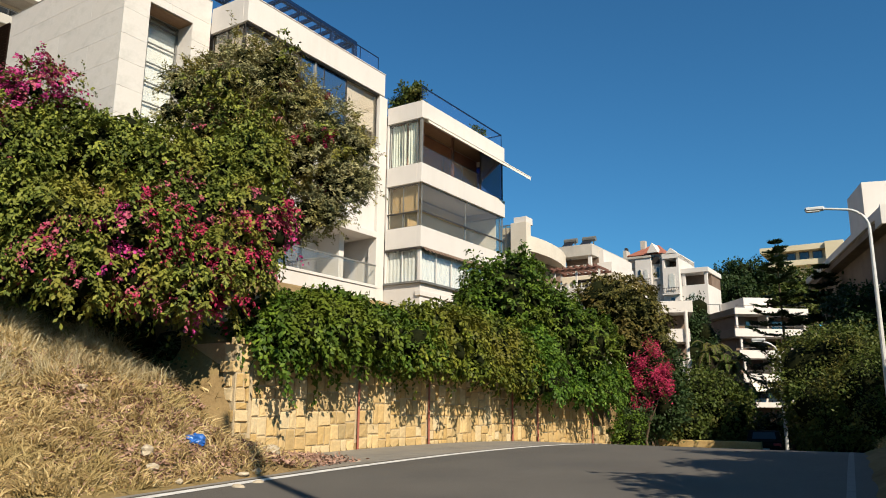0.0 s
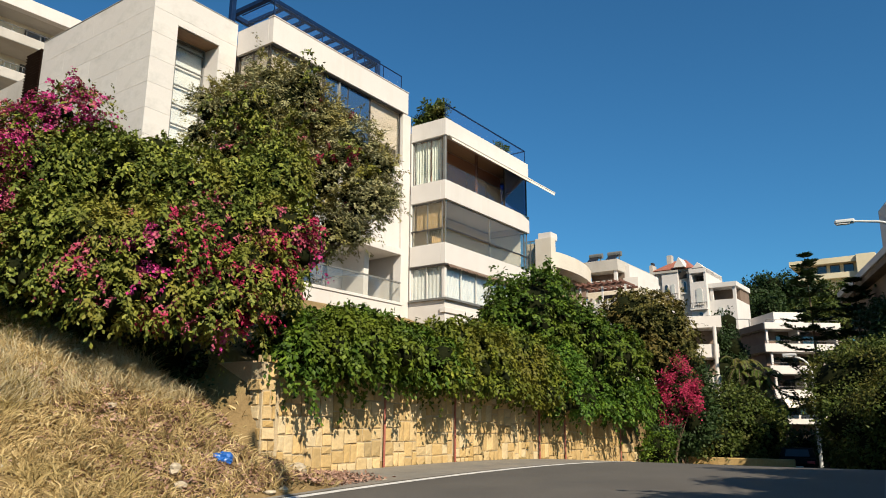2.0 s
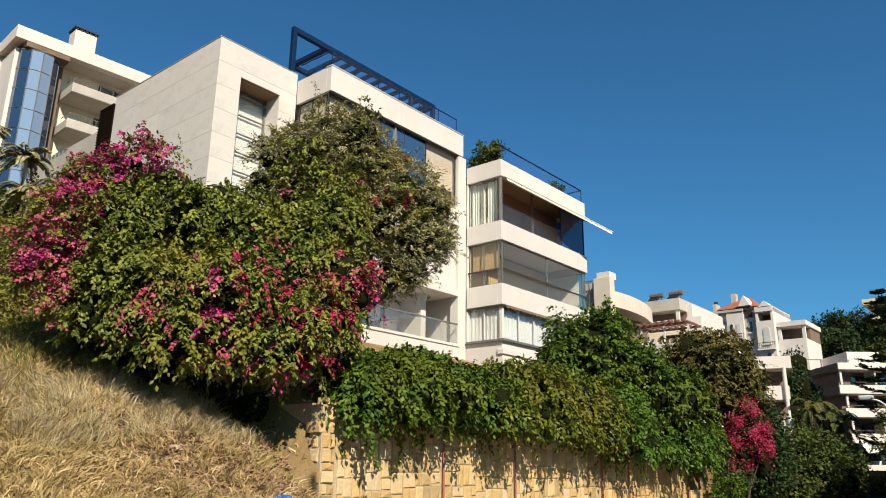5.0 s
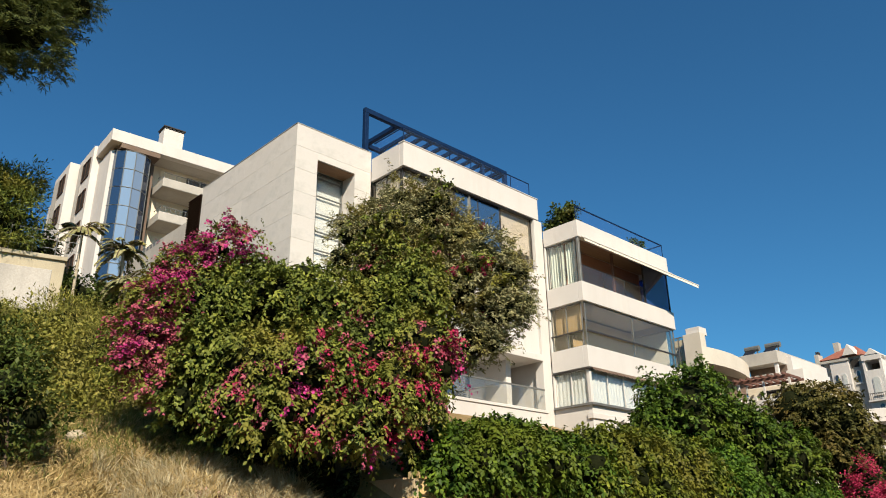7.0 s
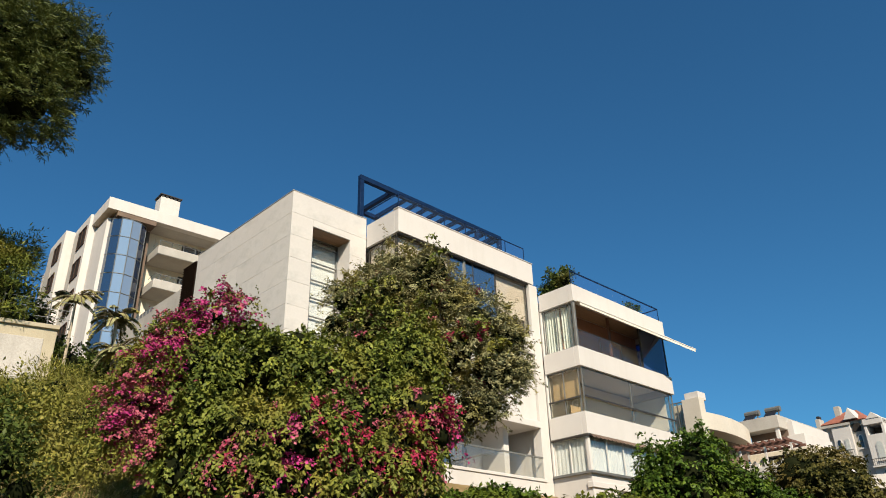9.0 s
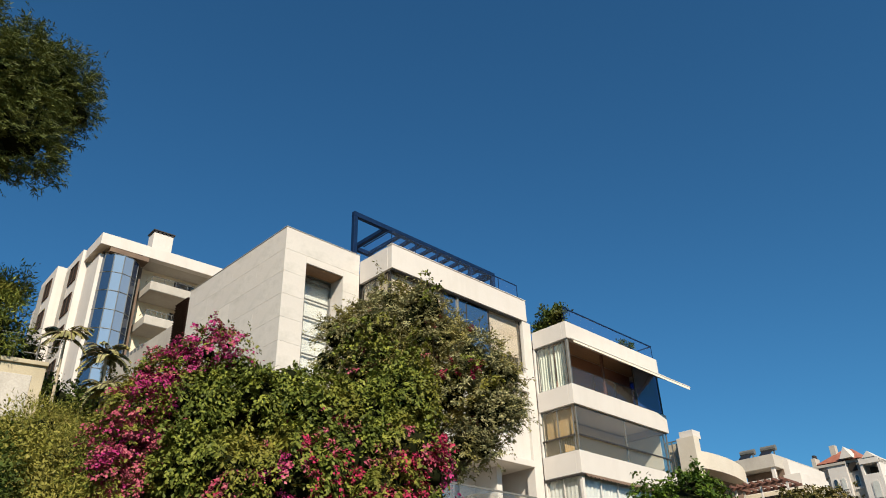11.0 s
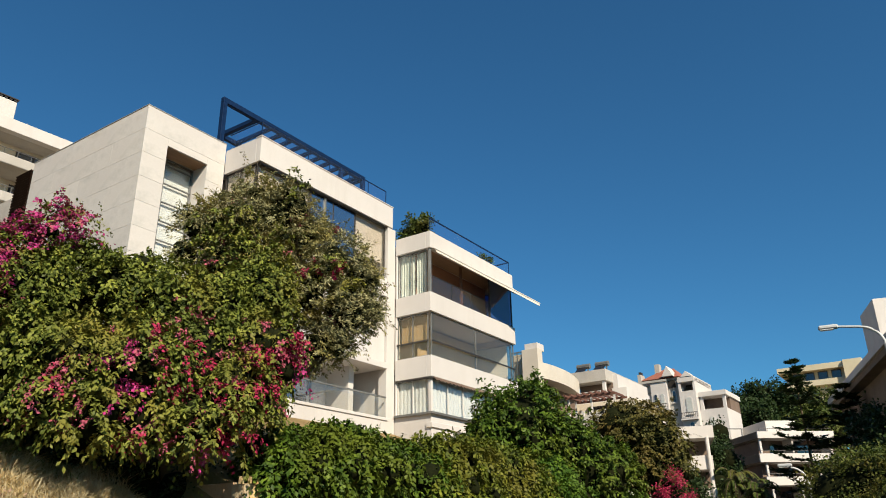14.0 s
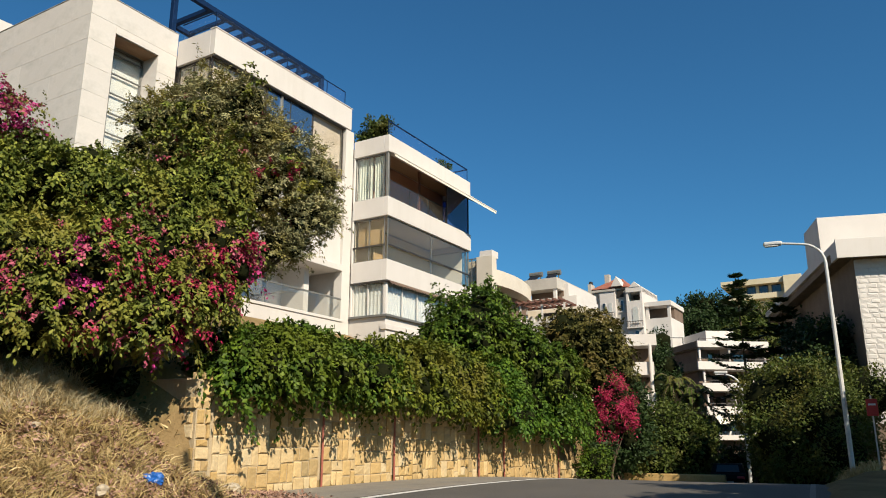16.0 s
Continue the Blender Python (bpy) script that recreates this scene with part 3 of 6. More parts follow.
part("backing", bmw, "mortar", wall, "sandy mortar between the stones")


def split(x0, x1, z0, z1, r, out):
    w, h = x1 - x0, z1 - z0
    if (w < 0.52 and h < 0.60 and (w * h < 0.17 or r.random() < 0.25)) or (w < 0.34 and h < 0.34):
        out.append((x0, x1, z0, z1))
        return
    c = r.uniform(0.36, 0.64)
    if w / 0.8 > h * r.uniform(0.75, 1.25):
        split(x0, x0 + w * c, z0, z1, r, out)
        split(x0 + w * c, x1, z0, z1, r, out)
    else:
        split(x0, x1, z0, z0 + h * c, r, out)
        split(x0, x1, z0 + h * c, z1, r, out)


def stone_mesh(w, h, r, depth=0.05):
    """A rough-faced block, w by h, with its face uneven and its corners knocked off."""
    j = lambda k: r.uniform(-k, k)
    c = [(-w / 2 + 0.006 + abs(j(0.018)), -h / 2 + 0.006 + abs(j(0.018))), (w / 2 - 0.006 - abs(j(0.018)), -h / 2 + 0.006 + abs(j(0.018))),
         (w / 2 - 0.006 - abs(j(0.018)), h / 2 - 0.006 - abs(j(0.018))), (-w / 2 + 0.006 + abs(j(0.018)), h / 2 - 0.006 - abs(j(0.018)))]
    vs = [(x, 0.04, z) for x, z in c] + [(x, -depth * 0.6, z) for x, z in c] + [(x * 0.84, -depth + j(0.015), z * 0.86) for x, z in c] + [(j(w * 0.2), -depth - 0.012, j(h * 0.2))]
    fs = []
    for o in (0, 4):
        for k in range(4):
            n = (k + 1) % 4
            fs.append((o + k, o + n, o + 4 + n, o + 4 + k))
    fs += [(8 + k, 8 + (k + 1) % 4, 12) for k in range(4)]
    return vs, [], fs


PIPES = [15.73, 19.03, 24.33, 26.36, 31.7]
sr = random.Random(11)
cells = []
edges = [WALL_Q0 + 0.02] + PIPES[:-1] + [WALL_Q1 - 0.02]
for a, b in zip(edges[:-1], edges[1:]):
    split(a + 0.07, b - 0.07, -0.15, 2.95, sr, cells)
cells = [c for c in cells if c[3] <= wall_top((c[0] + c[1]) / 2) + 0.05]
cells.sort(key=lambda c: (c[0] > 26.5, c[2] > 2.3, c[0]))
rest = []
for n, (x0, x1, z0, z1) in enumerate(cells):
    w, h = x1 - x0, z1 - z0
    me = stone_mesh(w, h, sr, sr.uniform(0.018, 0.042))
    cx, cz = (x0 + x1) / 2 - WALL_Q0, (z0 + z1) / 2
    if n < 300:
        ob = part("stone", me, "stone", wall)
        ob.location = (cx, 0.03, cz)
    else:
        rest.append(([(x + cx, y + 0.03, z + cz) for x, y, z in me[0]], [], me[2]))
if rest:
    tagged(part("small_stones", joined(*rest), "stone", wall), kind="stuff")
for k, q in enumerate(PIPES):
    part("drain_pipe", tube_bm([(q - WALL_Q0, -0.045, float(road_z(q)) - 0.05), (q - WALL_Q0, -0.05, 2.4)], [0.03, 0.03], 8), "rust_red", wall, "rust-red painted drain pipe")
# the corner pier, of larger pale stones, and the plastered return wall behind it
pier = thing("wall_pier", place(11.72, 13.0), TURN, "rough stone pier at the end of the retaining wall", "pier", kind="structure")
zz = 0.2
pr = random.Random(4)
while zz < 3.05:
    hh = pr.uniform(0.16, 0.34)
    left, right = -0.22 + pr.uniform(-0.05, 0.06), 0.22 + pr.uniform(-0.06, 0.05)
    if zz > 2.4:
        left += 0.12 * pr.random() + 0.1
    cuts = [left] + ([pr.uniform(-0.08, 0.12)] if pr.random() < 0.6 else []) + [right]
    for x0, x1 in zip(cuts[:-1], cuts[1:]):
        vs, _, fs = stone_mesh(x1 - x0, hh, pr, pr.uniform(0.03, 0.07))
        st = part("stone", (vs, [], fs), "stone", pier)
        st.location = ((x0 + x1) / 2, pr.uniform(-0.03, 0.02), zz + hh / 2)
        st = part("stone", ([(x, y * 0.6, z) for x, y, z in vs], [], fs), "stone", pier)
        st.matrix_basis = pose(left, 0.21 + pr.uniform(-0.02, 0.02), zz + hh / 2, 0, 0, -90)
    zz += hh
box("core", (-0.2, 0.2, 0.0, 0.42, 0.1, 2.95), "mortar", pier)
ret = thing("wall_return", place(11.72, 13.4), TURN, "tan plastered return wall behind dry bank", "wall", kind="structure")
box("wall", (-0.16, 0.16, 0.02, 7.5, 0.0, 3.0), "plaster_tan", ret)
# the low broken end of the wall
low = thing("wall_low_end", place(32.0, 13.0, 0), TURN, "low rough stone wall stepping down at the road edge", "wall", kind="structure")
for k in range(5):
    for j in range(3):
        if j * 0.34 < 1.0 - k * 0.14:
            box("stone", (k * 0.42, k * 0.42 + 0.41, -0.05 + 0.03 * ((k + j) % 2), 0.4, -0.3 + j * 0.38, 0.07 + j * 0.38), "stone", low, bevel=0.02)

# ---- the white apartment house on the terrace ----
HOUSE = thing("apartment_building", place(28.66, 20.1, 0), TURN, "white stone apartment house with glazed balconies and roof terraces", "building")
H = HOUSE


def window(parent, x0, x1, y, z0, z1, cols, glass_name, frame="frame_dark", t=0.05, along="x", rails=(), name="window"):
    """A glazed wall: frame, mullions and one pane a bay. along x at depth y, or along y at x = y."""
    def put(a0, a1, d0, d1, c0, c1):
        return (a0, a1, d0, d1, c0, c1) if along == "x" else (d0, d1, a0, a1, c0, c1)
    w = part(name, box_bm(put(x0, x1, y - t / 2, y + t / 2, z1 - t, z1), put(x0, x1, y - t / 2, y + t / 2, z0, z0 + t), put(x0, x0 + t, y - t / 2, y + t / 2, z0 + t, z1 - t), put(x1 - t, x1, y - t / 2, y + t / 2, z0 + t, z1 - t)), frame, parent)
    xs = [x0 + (x1 - x0) * k / cols for k in range(cols + 1)]
    for k in range(1, cols):
        part("mullion", box_bm(put(xs[k] - t / 2, xs[k] + t / 2, y - t / 2, y + t / 2, z0 + t, z1 - t)), frame, w)
    for z in rails:
        part("rail", box_bm(put(x0 + t, x1 - t, y - t * 0.7, y + t * 0.7, z - t / 2, z + t / 2)), frame, w)
    for k in range(cols):
        g = glass_name if isinstance(glass_name, str) else glass_name[k % len(glass_name)]
        pane = part("pane", box_bm(put(xs[k] + t / 2, xs[k + 1] - t / 2, y - 0.006, y + 0.006, z0 + t, z1 - t)), g, w)
        pane.visible_shadow = False
    return w


def hung(parent, name, x0, x1, y, z0, z1, material, folds=0.04, pitch=0.16, along="x", label=""):
    """A pleated curtain or blind."""
    n = max(int((x1 - x0) / pitch * 4), 4)
    vs, fs = [], []
    for k in range(n + 1):
        a = x0 + (x1 - x0) * k / n
        o = folds * math.sin(2 * math.pi * k / 4 + 0.4 * math.sin(k * 1.7))
        for z in (z0, z1):
            vs.append((a, y + o, z) if along == "x" else (y + o, a, z))
    for k in range(n):
        fs.append((2 * k, 2 * k + 2, 2 * k + 3, 2 * k + 1))
    ob = part(name, (vs, [], fs), material, parent, label)
    ob.modifiers.new("thick", "SOLIDIFY").thickness = 0.008
    return ob


def cladding(parent, x0, x1, z0, z1, y, row, col, along="x", skip=None, t=0.028):
    """Stone slabs with open joints, facing -y (along x) or -x (along y)."""
    zs = np.arange(z1, z0 - 0.01, -row)
    shared = {}
    for i in range(len(zs) - 1):
        a, k = x0, 0
        off = (i % 2) * col * 0.5
        cuts = [x0] + [c for c in np.arange(x0 + col - off, x1 - 0.15, col)] + [x1]
        for a, b in zip(cuts[:-1], cuts[1:]):
            zt, zb = zs[i], zs[i + 1]
            pieces = [(a, b, zb, zt)]
            if skip:
                sx0, sx1, sz0, sz1 = skip
                if b > sx0 and a < sx1 and zt > sz0 and zb < sz1:
                    pieces = [(a, min(b, sx0), zb, zt), (max(a, sx1), b, zb, zt)]
                    if zt > sz1:
                        pieces.append((max(a, sx0), min(b, sx1), sz1, zt))
            for p0, p1, q0, q1 in pieces:
                if p1 - p0 < 0.03 or q1 - q0 < 0.03:
                    continue
                key = (round(p1 - p0, 3), round(q1 - q0, 3))
                if key not in shared:
                    w, h = key[0] / 2 - 0.001, key[1] / 2 - 0.003
                    bm = box_bm((-w, w, -t, 0, -h, h) if along == "x" else (-t, 0, -w, w, -h, h), bevel=0.002)
                    me = bpy.data.meshes.new("panel")
                    bm.to_mesh(me)
                    bm.free()
                    me.materials.append(M["white_stone"])
                    shared[key] = me
                ob = new("panel", shared[key])
                ob.parent = parent
                c, zc = (p0 + p1) / 2, (q0 + q1) / 2
                ob.location = (c, y, zc) if along == "x" else (y, c, zc)


# tower block with the deep-set stair window
tower = box("tower_wall", (-13.53, -12.45, 4.47, 13.0, 4.0, 18.5), "white_paint", H)
box("tower_wall", (-10.43, -9.5, 4.47, 13.0, 4.0, 18.5), "white_paint", H)
box("tower_wall", (-12.45, -10.43, 4.47, 13.0, 17.2, 18.5), "white_paint", H)
box("tower_wall", (-12.45, -10.43, 5.6, 13.0, 4.0, 17.2), "white_paint", H)
box("window_sill", (-12.45, -10.43, 4.47, 5.6, 4.0, 11.9), "white_paint", H)
cladding(H, -13.56, -9.52, 9.0, 18.6, 4.47, 1.06, 4.2, "x", (-12.45, -10.43, 11.9, 17.2))
cladding(H, 4.44, 13.02, 9.0, 18.6, -13.53, 1.06, 4.4, "y")
box("coping", (-13.58, -9.5, 4.42, 13.05, 18.6, 18.64), "grey_render", H)
sw = window(H, -12.43, -10.45, 5.36, 11.95, 17.15, 1, "glass_clear", "frame_grey", 0.06)
for z in np.arange(12.6, 17.0, 0.85):
    part("rail", box_bm((-12.37, -10.5, 5.31, 5.37, z - 0.025, z + 0.025)), "frame_grey", sw)
part("mullion", box_bm((-11.93, -11.85, 5.30, 5.38, 12.0, 17.1)), "frame_grey", sw)
# thin tan-brown panel under the window head
box("reveal_soffit", (-12.44, -10.44, 4.5, 5.3, 17.16, 17.196), "soffit_tan", H, "brown soffit panel over the stair window", 0.004)
box("shutter", (-12.35, -10.5, 5.46, 5.49, 12.0, 17.05), "white_blind", H, "grey-white blind behind stair window", 0.004)
# louvred vent and low ramp wall behind the tower
lou = part("louvre_panel", box_bm((-13.5, -13.3, 13.05, 14.5, 14.5, 18.35)), "black", H, "dark brown louvred screen")
for z in np.arange(14.6, 18.3, 0.14):
    s = part("slat", box_bm((-0.09, 0.09, 13.08, 14.46, -0.012, 0.012)), "louvre", lou)
    s.matrix_basis = pose(-13.55, 0, float(z), 0, 35, 0)
box("ramp_wall", (-13.6, -13.3, 14.5, 22.0, 9.0, 17.2), "grey_render", H, "plain grey-beige ramp wall")
for k in range(6):
    part("letter_bar", box_bm((-13.606, -13.6, 17.70 + k * 0.43, 17.98 + k * 0.43, 16.99, 17.23)), "frame_grey", H)
# main block: roof band, storey bands, pillar
box("roof_band", (-9.5, -0.28, 2.16, 2.46, 17.1, 18.28), "white_paint", H)
box("roof_band", (-9.5, -9.2, 2.46, 4.44, 17.1, 18.28), "white_paint", H)
box("roof_band", (-0.58, -0.28, 2.46, 9.0, 17.05, 18.28), "white_paint", H)
box("roof", (-9.2, -0.58, 2.46, 12.0, 17.1, 17.9), "grey_render", H)
box("coping", (-9.53, -0.25, 2.13, 2.5, 18.28, 18.33), "white_paint", H)
# dark strip added for the line of shade under the roof band
box("soffit_shade_strip", (-9.44, -0.66, 2.22, 2.36, 17.03, 17.1), "frame_dark", H)
box("pillar", (-0.62, 0.0, 2.2, 2.7, 6.0, 17.08), "white_paint", H)
box("side_wall", (-0.40, -0.02, 2.7, 11.5, 5.0, 17.05), "white_paint", H)
box("storey_band", (-9.45, -0.62, 2.22, 2.5, 13.3, 14.25), "white_paint", H)
box("storey_slab", (-9.45, -0.62, 2.5, 9.0, 13.55, 13.85), "white_paint", H)
box("storey_wall", (-9.4, -0.62, 2.35, 2.6, 9.95, 13.3), "white_paint", H)
box("storey_slab", (-9.4, -0.62, 2.18, 9.0, 9.65, 9.95), "white_paint", H)
box("rear_wall", (-9.4, -0.62, 9.0, 9.25, 5.0, 17.1), "interior_light", H)
box("back_wall", (-9.4, -0.62, 4.5, 4.7, 7.1, 9.65), "white_paint", H, "white balcony back wall")
box("base_wall", (-9.5, -0.62, 2.1, 4.5, 4.0, 7.15), "white_paint", H)
box("parapet", (-9.5, -0.62, 2.05, 2.2, 7.15, 7.28), "white_paint", H)
box("wall_fin", (-2.3, -1.95, 3.1, 4.5, 7.15, 9.65), "white_paint", H)
window(H, -8.5, -3.4, 4.46, 7.2, 9.3, 3, "glass_blue", "frame_grey")
# glass balustrade of the lower balcony
bal = part("balustrade", box_bm((-9.0, -0.75, 2.09, 2.15, 8.20, 8.27), (-3.6, -3.54, 2.15, 4.4, 8.20, 8.27)), "frame_grey", H, "glass balustrade with thin grey rail")
for k in range(5):
    part("pane", box_bm((-9.0 + k * 1.65, -7.37 + k * 1.65, 2.115, 2.125, 7.3, 8.2)), "glass_clear", bal).visible_shadow = False
# upper storey: blinds and glass behind the band
window(H, -9.38, -6.15, 2.40, 14.25, 17.1, 2, "glass_smoke", "frame_dark")
box("roller_blind", (-9.3, -6.2, 2.52, 2.53, 14.4, 17.0), "blind", H, "grey roller blind drawn behind glass", 0.002)
window(H, -6.15, -3.02, 2.40, 14.25, 17.1, 2, "glass_blue", "frame_dark")
box("pilaster_post", (-5.26, -5.14, 2.33, 2.45, 14.25, 17.1), "frame_grey", H, bevel=0.01)
window(H, -3.02, -0.66, 2.40, 14.25, 17.1, 1, "glass_smoke", "frame_dark")
box("roller_blind", (-2.95, -0.75, 2.52, 2.53, 15.1, 17.0), "blind", H, "pinkish grey roller blind drawn behind glass", 0.002)
window(H, 2.5, 4.42, -9.36, 14.25, 17.1, 2, "glass_smoke", "frame_dark", along="y")
box("roller_blind", (-9.25, -9.24, 2.55, 4.4, 14.4, 17.0), "blind", H, "", 0.002)
# roof pergola of blue steel
per = part("pergola", box_bm((-9.9, 0.12, 4.46, 4.68, 20.70, 20.96), bevel=0.01), "steel_blue", H, "dark blue steel roof pergola")
part("post", box_bm((-9.9, -9.68, 4.46, 4.68, 18.6, 20.70), bevel=0.01), "steel_blue", per)
part("post", box_bm((-0.10, 0.12, 4.46, 4.68, 17.9, 20.70), bevel=0.01), "steel_blue", per)
part("post", box_bm((-1.9, -1.72, 4.48, 4.66, 17.9, 20.70), bevel=0.01), "steel_blue", per)
part("crossbeam", box_bm((-7.90, -7.68, 4.68, 7.3, 20.72, 20.94), bevel=0.01), "steel_blue", per)
part("crossbeam", box_bm((-0.10, 0.12, 4.68, 7.3, 20.72, 20.94), bevel=0.01), "steel_blue", per)
part("beam", box_bm((-7.68, -0.10, 7.1, 7.3, 20.72, 20.94), bevel=0.01), "steel_blue", per)
part("post", box_bm((-7.88, -7.70, 7.14, 7.3, 17.9, 20.72), bevel=0.01), "steel_blue", per)
for x in np.arange(-6.9, -0.4, 0.72):
    part("slat", box_bm((x, x + 0.16, 4.68, 7.1, 20.74, 20.90)), "steel_blue", per)
rail = part("roof_railing", box_bm((-9.4, -0.7, 2.30, 2.34, 19.10, 19.14), (-9.4, -9.36, 2.34, 4.4, 19.10, 19.14)), "steel_blue", H, "glass roof railing with dark rail")
for k in range(6):
    part("pane", box_bm((-9.38 + k * 1.45, -7.97 + k * 1.45, 2.315, 2.325, 18.33, 19.08)), "glass_rail", rail).visible_shadow = False
for k in range(7):
    part("baluster", box_bm((-9.4 + k * 1.447, -9.37 + k * 1.447, 2.305, 2.335, 18.33, 19.10)), "steel_blue", rail)
part("pane", box_bm((-9.385, -9.375, 2.4, 4.35, 18.33, 19.08)), "glass_rail", rail).visible_shadow = False
box("roof_cabinet", (-2.2, -1.2, 3.2, 3.9, 17.9, 19.0), "black", H, "dark cabinet on the roof terrace")

# balcony wing
for z0, z1 in ((15.65, 16.55), (12.34, 13.32), (9.12, 10.15)):
    box("band", (0.0, 8.45, 0.0, 0.28, z0, z1), "white_paint", H)
    box("band", (0.0, 0.28, 0.28, 2.16, z0, z1), "white_paint", H)
    box("band", (8.17, 8.45, 0.28, 6.0, z0, z1), "white_paint", H)
    box("slab", (0.28, 8.17, 0.28, 6.0, z0 + 0.35, z0 + 0.65), "white_paint", H)
box("base_wall", (0.05, 8.4, 0.05, 6.0, 4.0, 7.45), "white_paint", H)
box("base_slab", (-0.03, 8.48, -0.03, 0.3, 6.75, 7.0), "white_paint", H)
box("rear_wall", (0.0, 8.4, 6.0, 6.3, 5.0, 16.5), "interior", H)
box("inner_wall", (0.4, 8.1, 1.7, 1.85, 13.0, 15.9), "interior", H, "brown wall inside the balcony")
box("inner_wall", (0.4, 8.2, 2.6, 2.75, 9.8, 12.6), "interior_light", H, "beige wall inside the balcony")
box("inner_wall", (0.5, 8.2, 1.2, 1.35, 7.0, 9.3), "interior_light", H)
box("ceiling_panel", (0.3, 8.15, 0.3, 1.68, 15.9, 15.98), "soffit_tan", H, "brown balcony ceiling")
for z0, z1 in ((7.45, 9.12), (10.15, 12.34), (13.32, 15.65)):
    box("jamb", (0.02, 0.3, 2.1, 2.2, z0, z1), "white_paint", H)
# third storey: curtained side, open front with folding awning, blue glass end
window(H, 0.35, 2.1, 0.14, 13.32, 15.65, 2, "glass_clear", "frame_grey", along="y")
hung(H, "curtain", 0.4, 1.0, 0.30, 13.35, 15.6, "curtain", along="y", label="pale green curtain drawn to the side")
hung(H, "curtain", 1.15, 2.05, 0.30, 13.35, 15.6, "curtain", along="y")
box("corner_post", (0.06, 0.2, 0.06, 0.2, 13.32, 15.65), "frame_grey", H, bevel=0.008)
window(H, 0.22, 5.8, 0.12, 13.32, 14.25, 3, "glass_smoke", "frame_dark", 0.04)
window(H, 5.83, 8.36, 0.12, 13.32, 15.65, 1, "glass_deep", "frame_dark", 0.07)
window(H, 0.3, 3.0, 8.36, 13.32, 15.65, 1, "glass_deep", "frame_dark", 0.06, along="y")
box("post", (3.3, 3.42, 0.3, 0.42, 13.32, 15.65), "wood_brown", H, bevel=0.008)
# second storey: glazed corner with a handrail
window(H, 0.2, 8.36, 0.14, 10.15, 12.34, 2, "glass_smoke", "frame_grey", 0.05)
part("handrail", box_bm((0.2, 8.3, 0.02, 0.08, 10.86, 10.93)), "frame_dark", H, "dark handrail behind glass")
window(H, 0.25, 2.1, 0.14, 10.15, 12.34, 2, "glass_smoke", "frame_grey", along="y")
part("handrail", box_bm((0.03, 0.08, 0.2, 2.1, 10.86, 10.93)), "frame_dark", H)
window(H, 0.3, 3.0, 8.34, 10.15, 12.34, 1, "glass_clear", "frame_grey", along="y")
hung(H, "curtain", 0.9, 1.9, 1.6, 10.2, 12.6, "ochre_cloth", 0.015, label="dull ochre curtain gathered beside the corner")
box("roller_blind", (0.34, 0.36, 0.4, 2.0, 11.0, 12.3), "ochre_cloth", H, "", 0.002)
# white panel added for the whitish reflection in the end pane
box("end_reflection_panel", (8.22, 8.26, 0.5, 2.6, 10.2, 12.3), "white_blind", H, "white panel that stands for the reflection in the end pane", 0.004)
# first storey: white pleated blinds and a scalloped awning
window(H, 0.2, 8.36, 0.14, 7.45, 9.12, 6, "glass_clear", "white_paint", 0.05)
hung(H, "pleated_blind", 0.22, 8.3, 0.26, 7.5, 9.1, "white_blind", 0.012, 0.22, label="white pleated blinds behind glass")
window(H, 0.25, 2.1, 0.14, 7.45, 9.12, 2, "glass_clear", "white_paint", 0.05, along="y")
box("head_trim", (-0.02, 8.4, -0.03, 0.05, 9.02, 9.10), "frame_dark", H, bevel=0.006)
box("head_trim", (-0.02, 0.05, 0.05, 2.15, 9.02, 9.10), "frame_dark", H, bevel=0.006)
box("window_sill", (-0.08, 8.5, -0.10, 0.04, 7.36, 7.47), "frame_grey", H, bevel=0.006)
box("window_sill", (-0.08, 0.04, 0.04, 2.15, 7.36, 7.47), "frame_grey", H, bevel=0.006)
box("corner_post", (0.08, 0.24, 0.08, 0.24, 7.47, 9.02), "white_paint", H, bevel=0.01)
hung(H, "pleated_blind", 0.22, 2.16, 0.22, 7.5, 9.1, "white_blind", 0.012, 0.22, along="y")
vs, fs = [], []
NV = 96
for k in range(NV + 1):
    a = 0.15 + 7.6 * k / NV
    drop = 0.06 + 0.07 * abs(math.sin(math.pi * k / 4))
    vs += [(a, -0.02, 9.12), (a, -0.10, 9.06), (a, -0.12, 9.06 - drop)]
for k in range(NV):
    for o in (0, 1):
        fs.append((3 * k + o, 3 * k + 3 + o, 3 * k + 4 + o, 3 * k + 1 + o))
# dark brown of the hem paints the shadow line under the band
va = part("awning", (vs, [], fs), "shade_brown", H, "rolled awning, its scalloped hem dark brown for a shadow line")
va.modifiers.new("thick", "SOLIDIFY").thickness = 0.01
# folding awning of the third storey
vs, fs = [], []
NA = 20
for k in range(NA + 1):
    a = 0.25 + 8.2 * k / NA
    sag = 0.04 * math.sin(k * 0.9)
    e = 0.12 + 0.88 * k / NA
    vs += [(a, -0.02, 15.72), (a, -0.85 * e, 15.72 - 0.60 * e - abs(sag)), (a, -1.66 * e, 15.72 - 1.22 * e), (a, -1.67 * e, 15.56 - 1.22 * e)]
for k in range(NA):
    for o in range(3):
        fs.append((4 * k + o, 4 * k + 4 + o, 4 * k + 5 + o, 4 * k + 1 + o))
aw = part("awning", (vs, [], fs), "awning", H, "cream folding-arm awning let out over the balcony")
aw.modifiers.new("thick", "SOLIDIFY").thickness = 0.012
for a in (1.2, 4.5, 7.6):
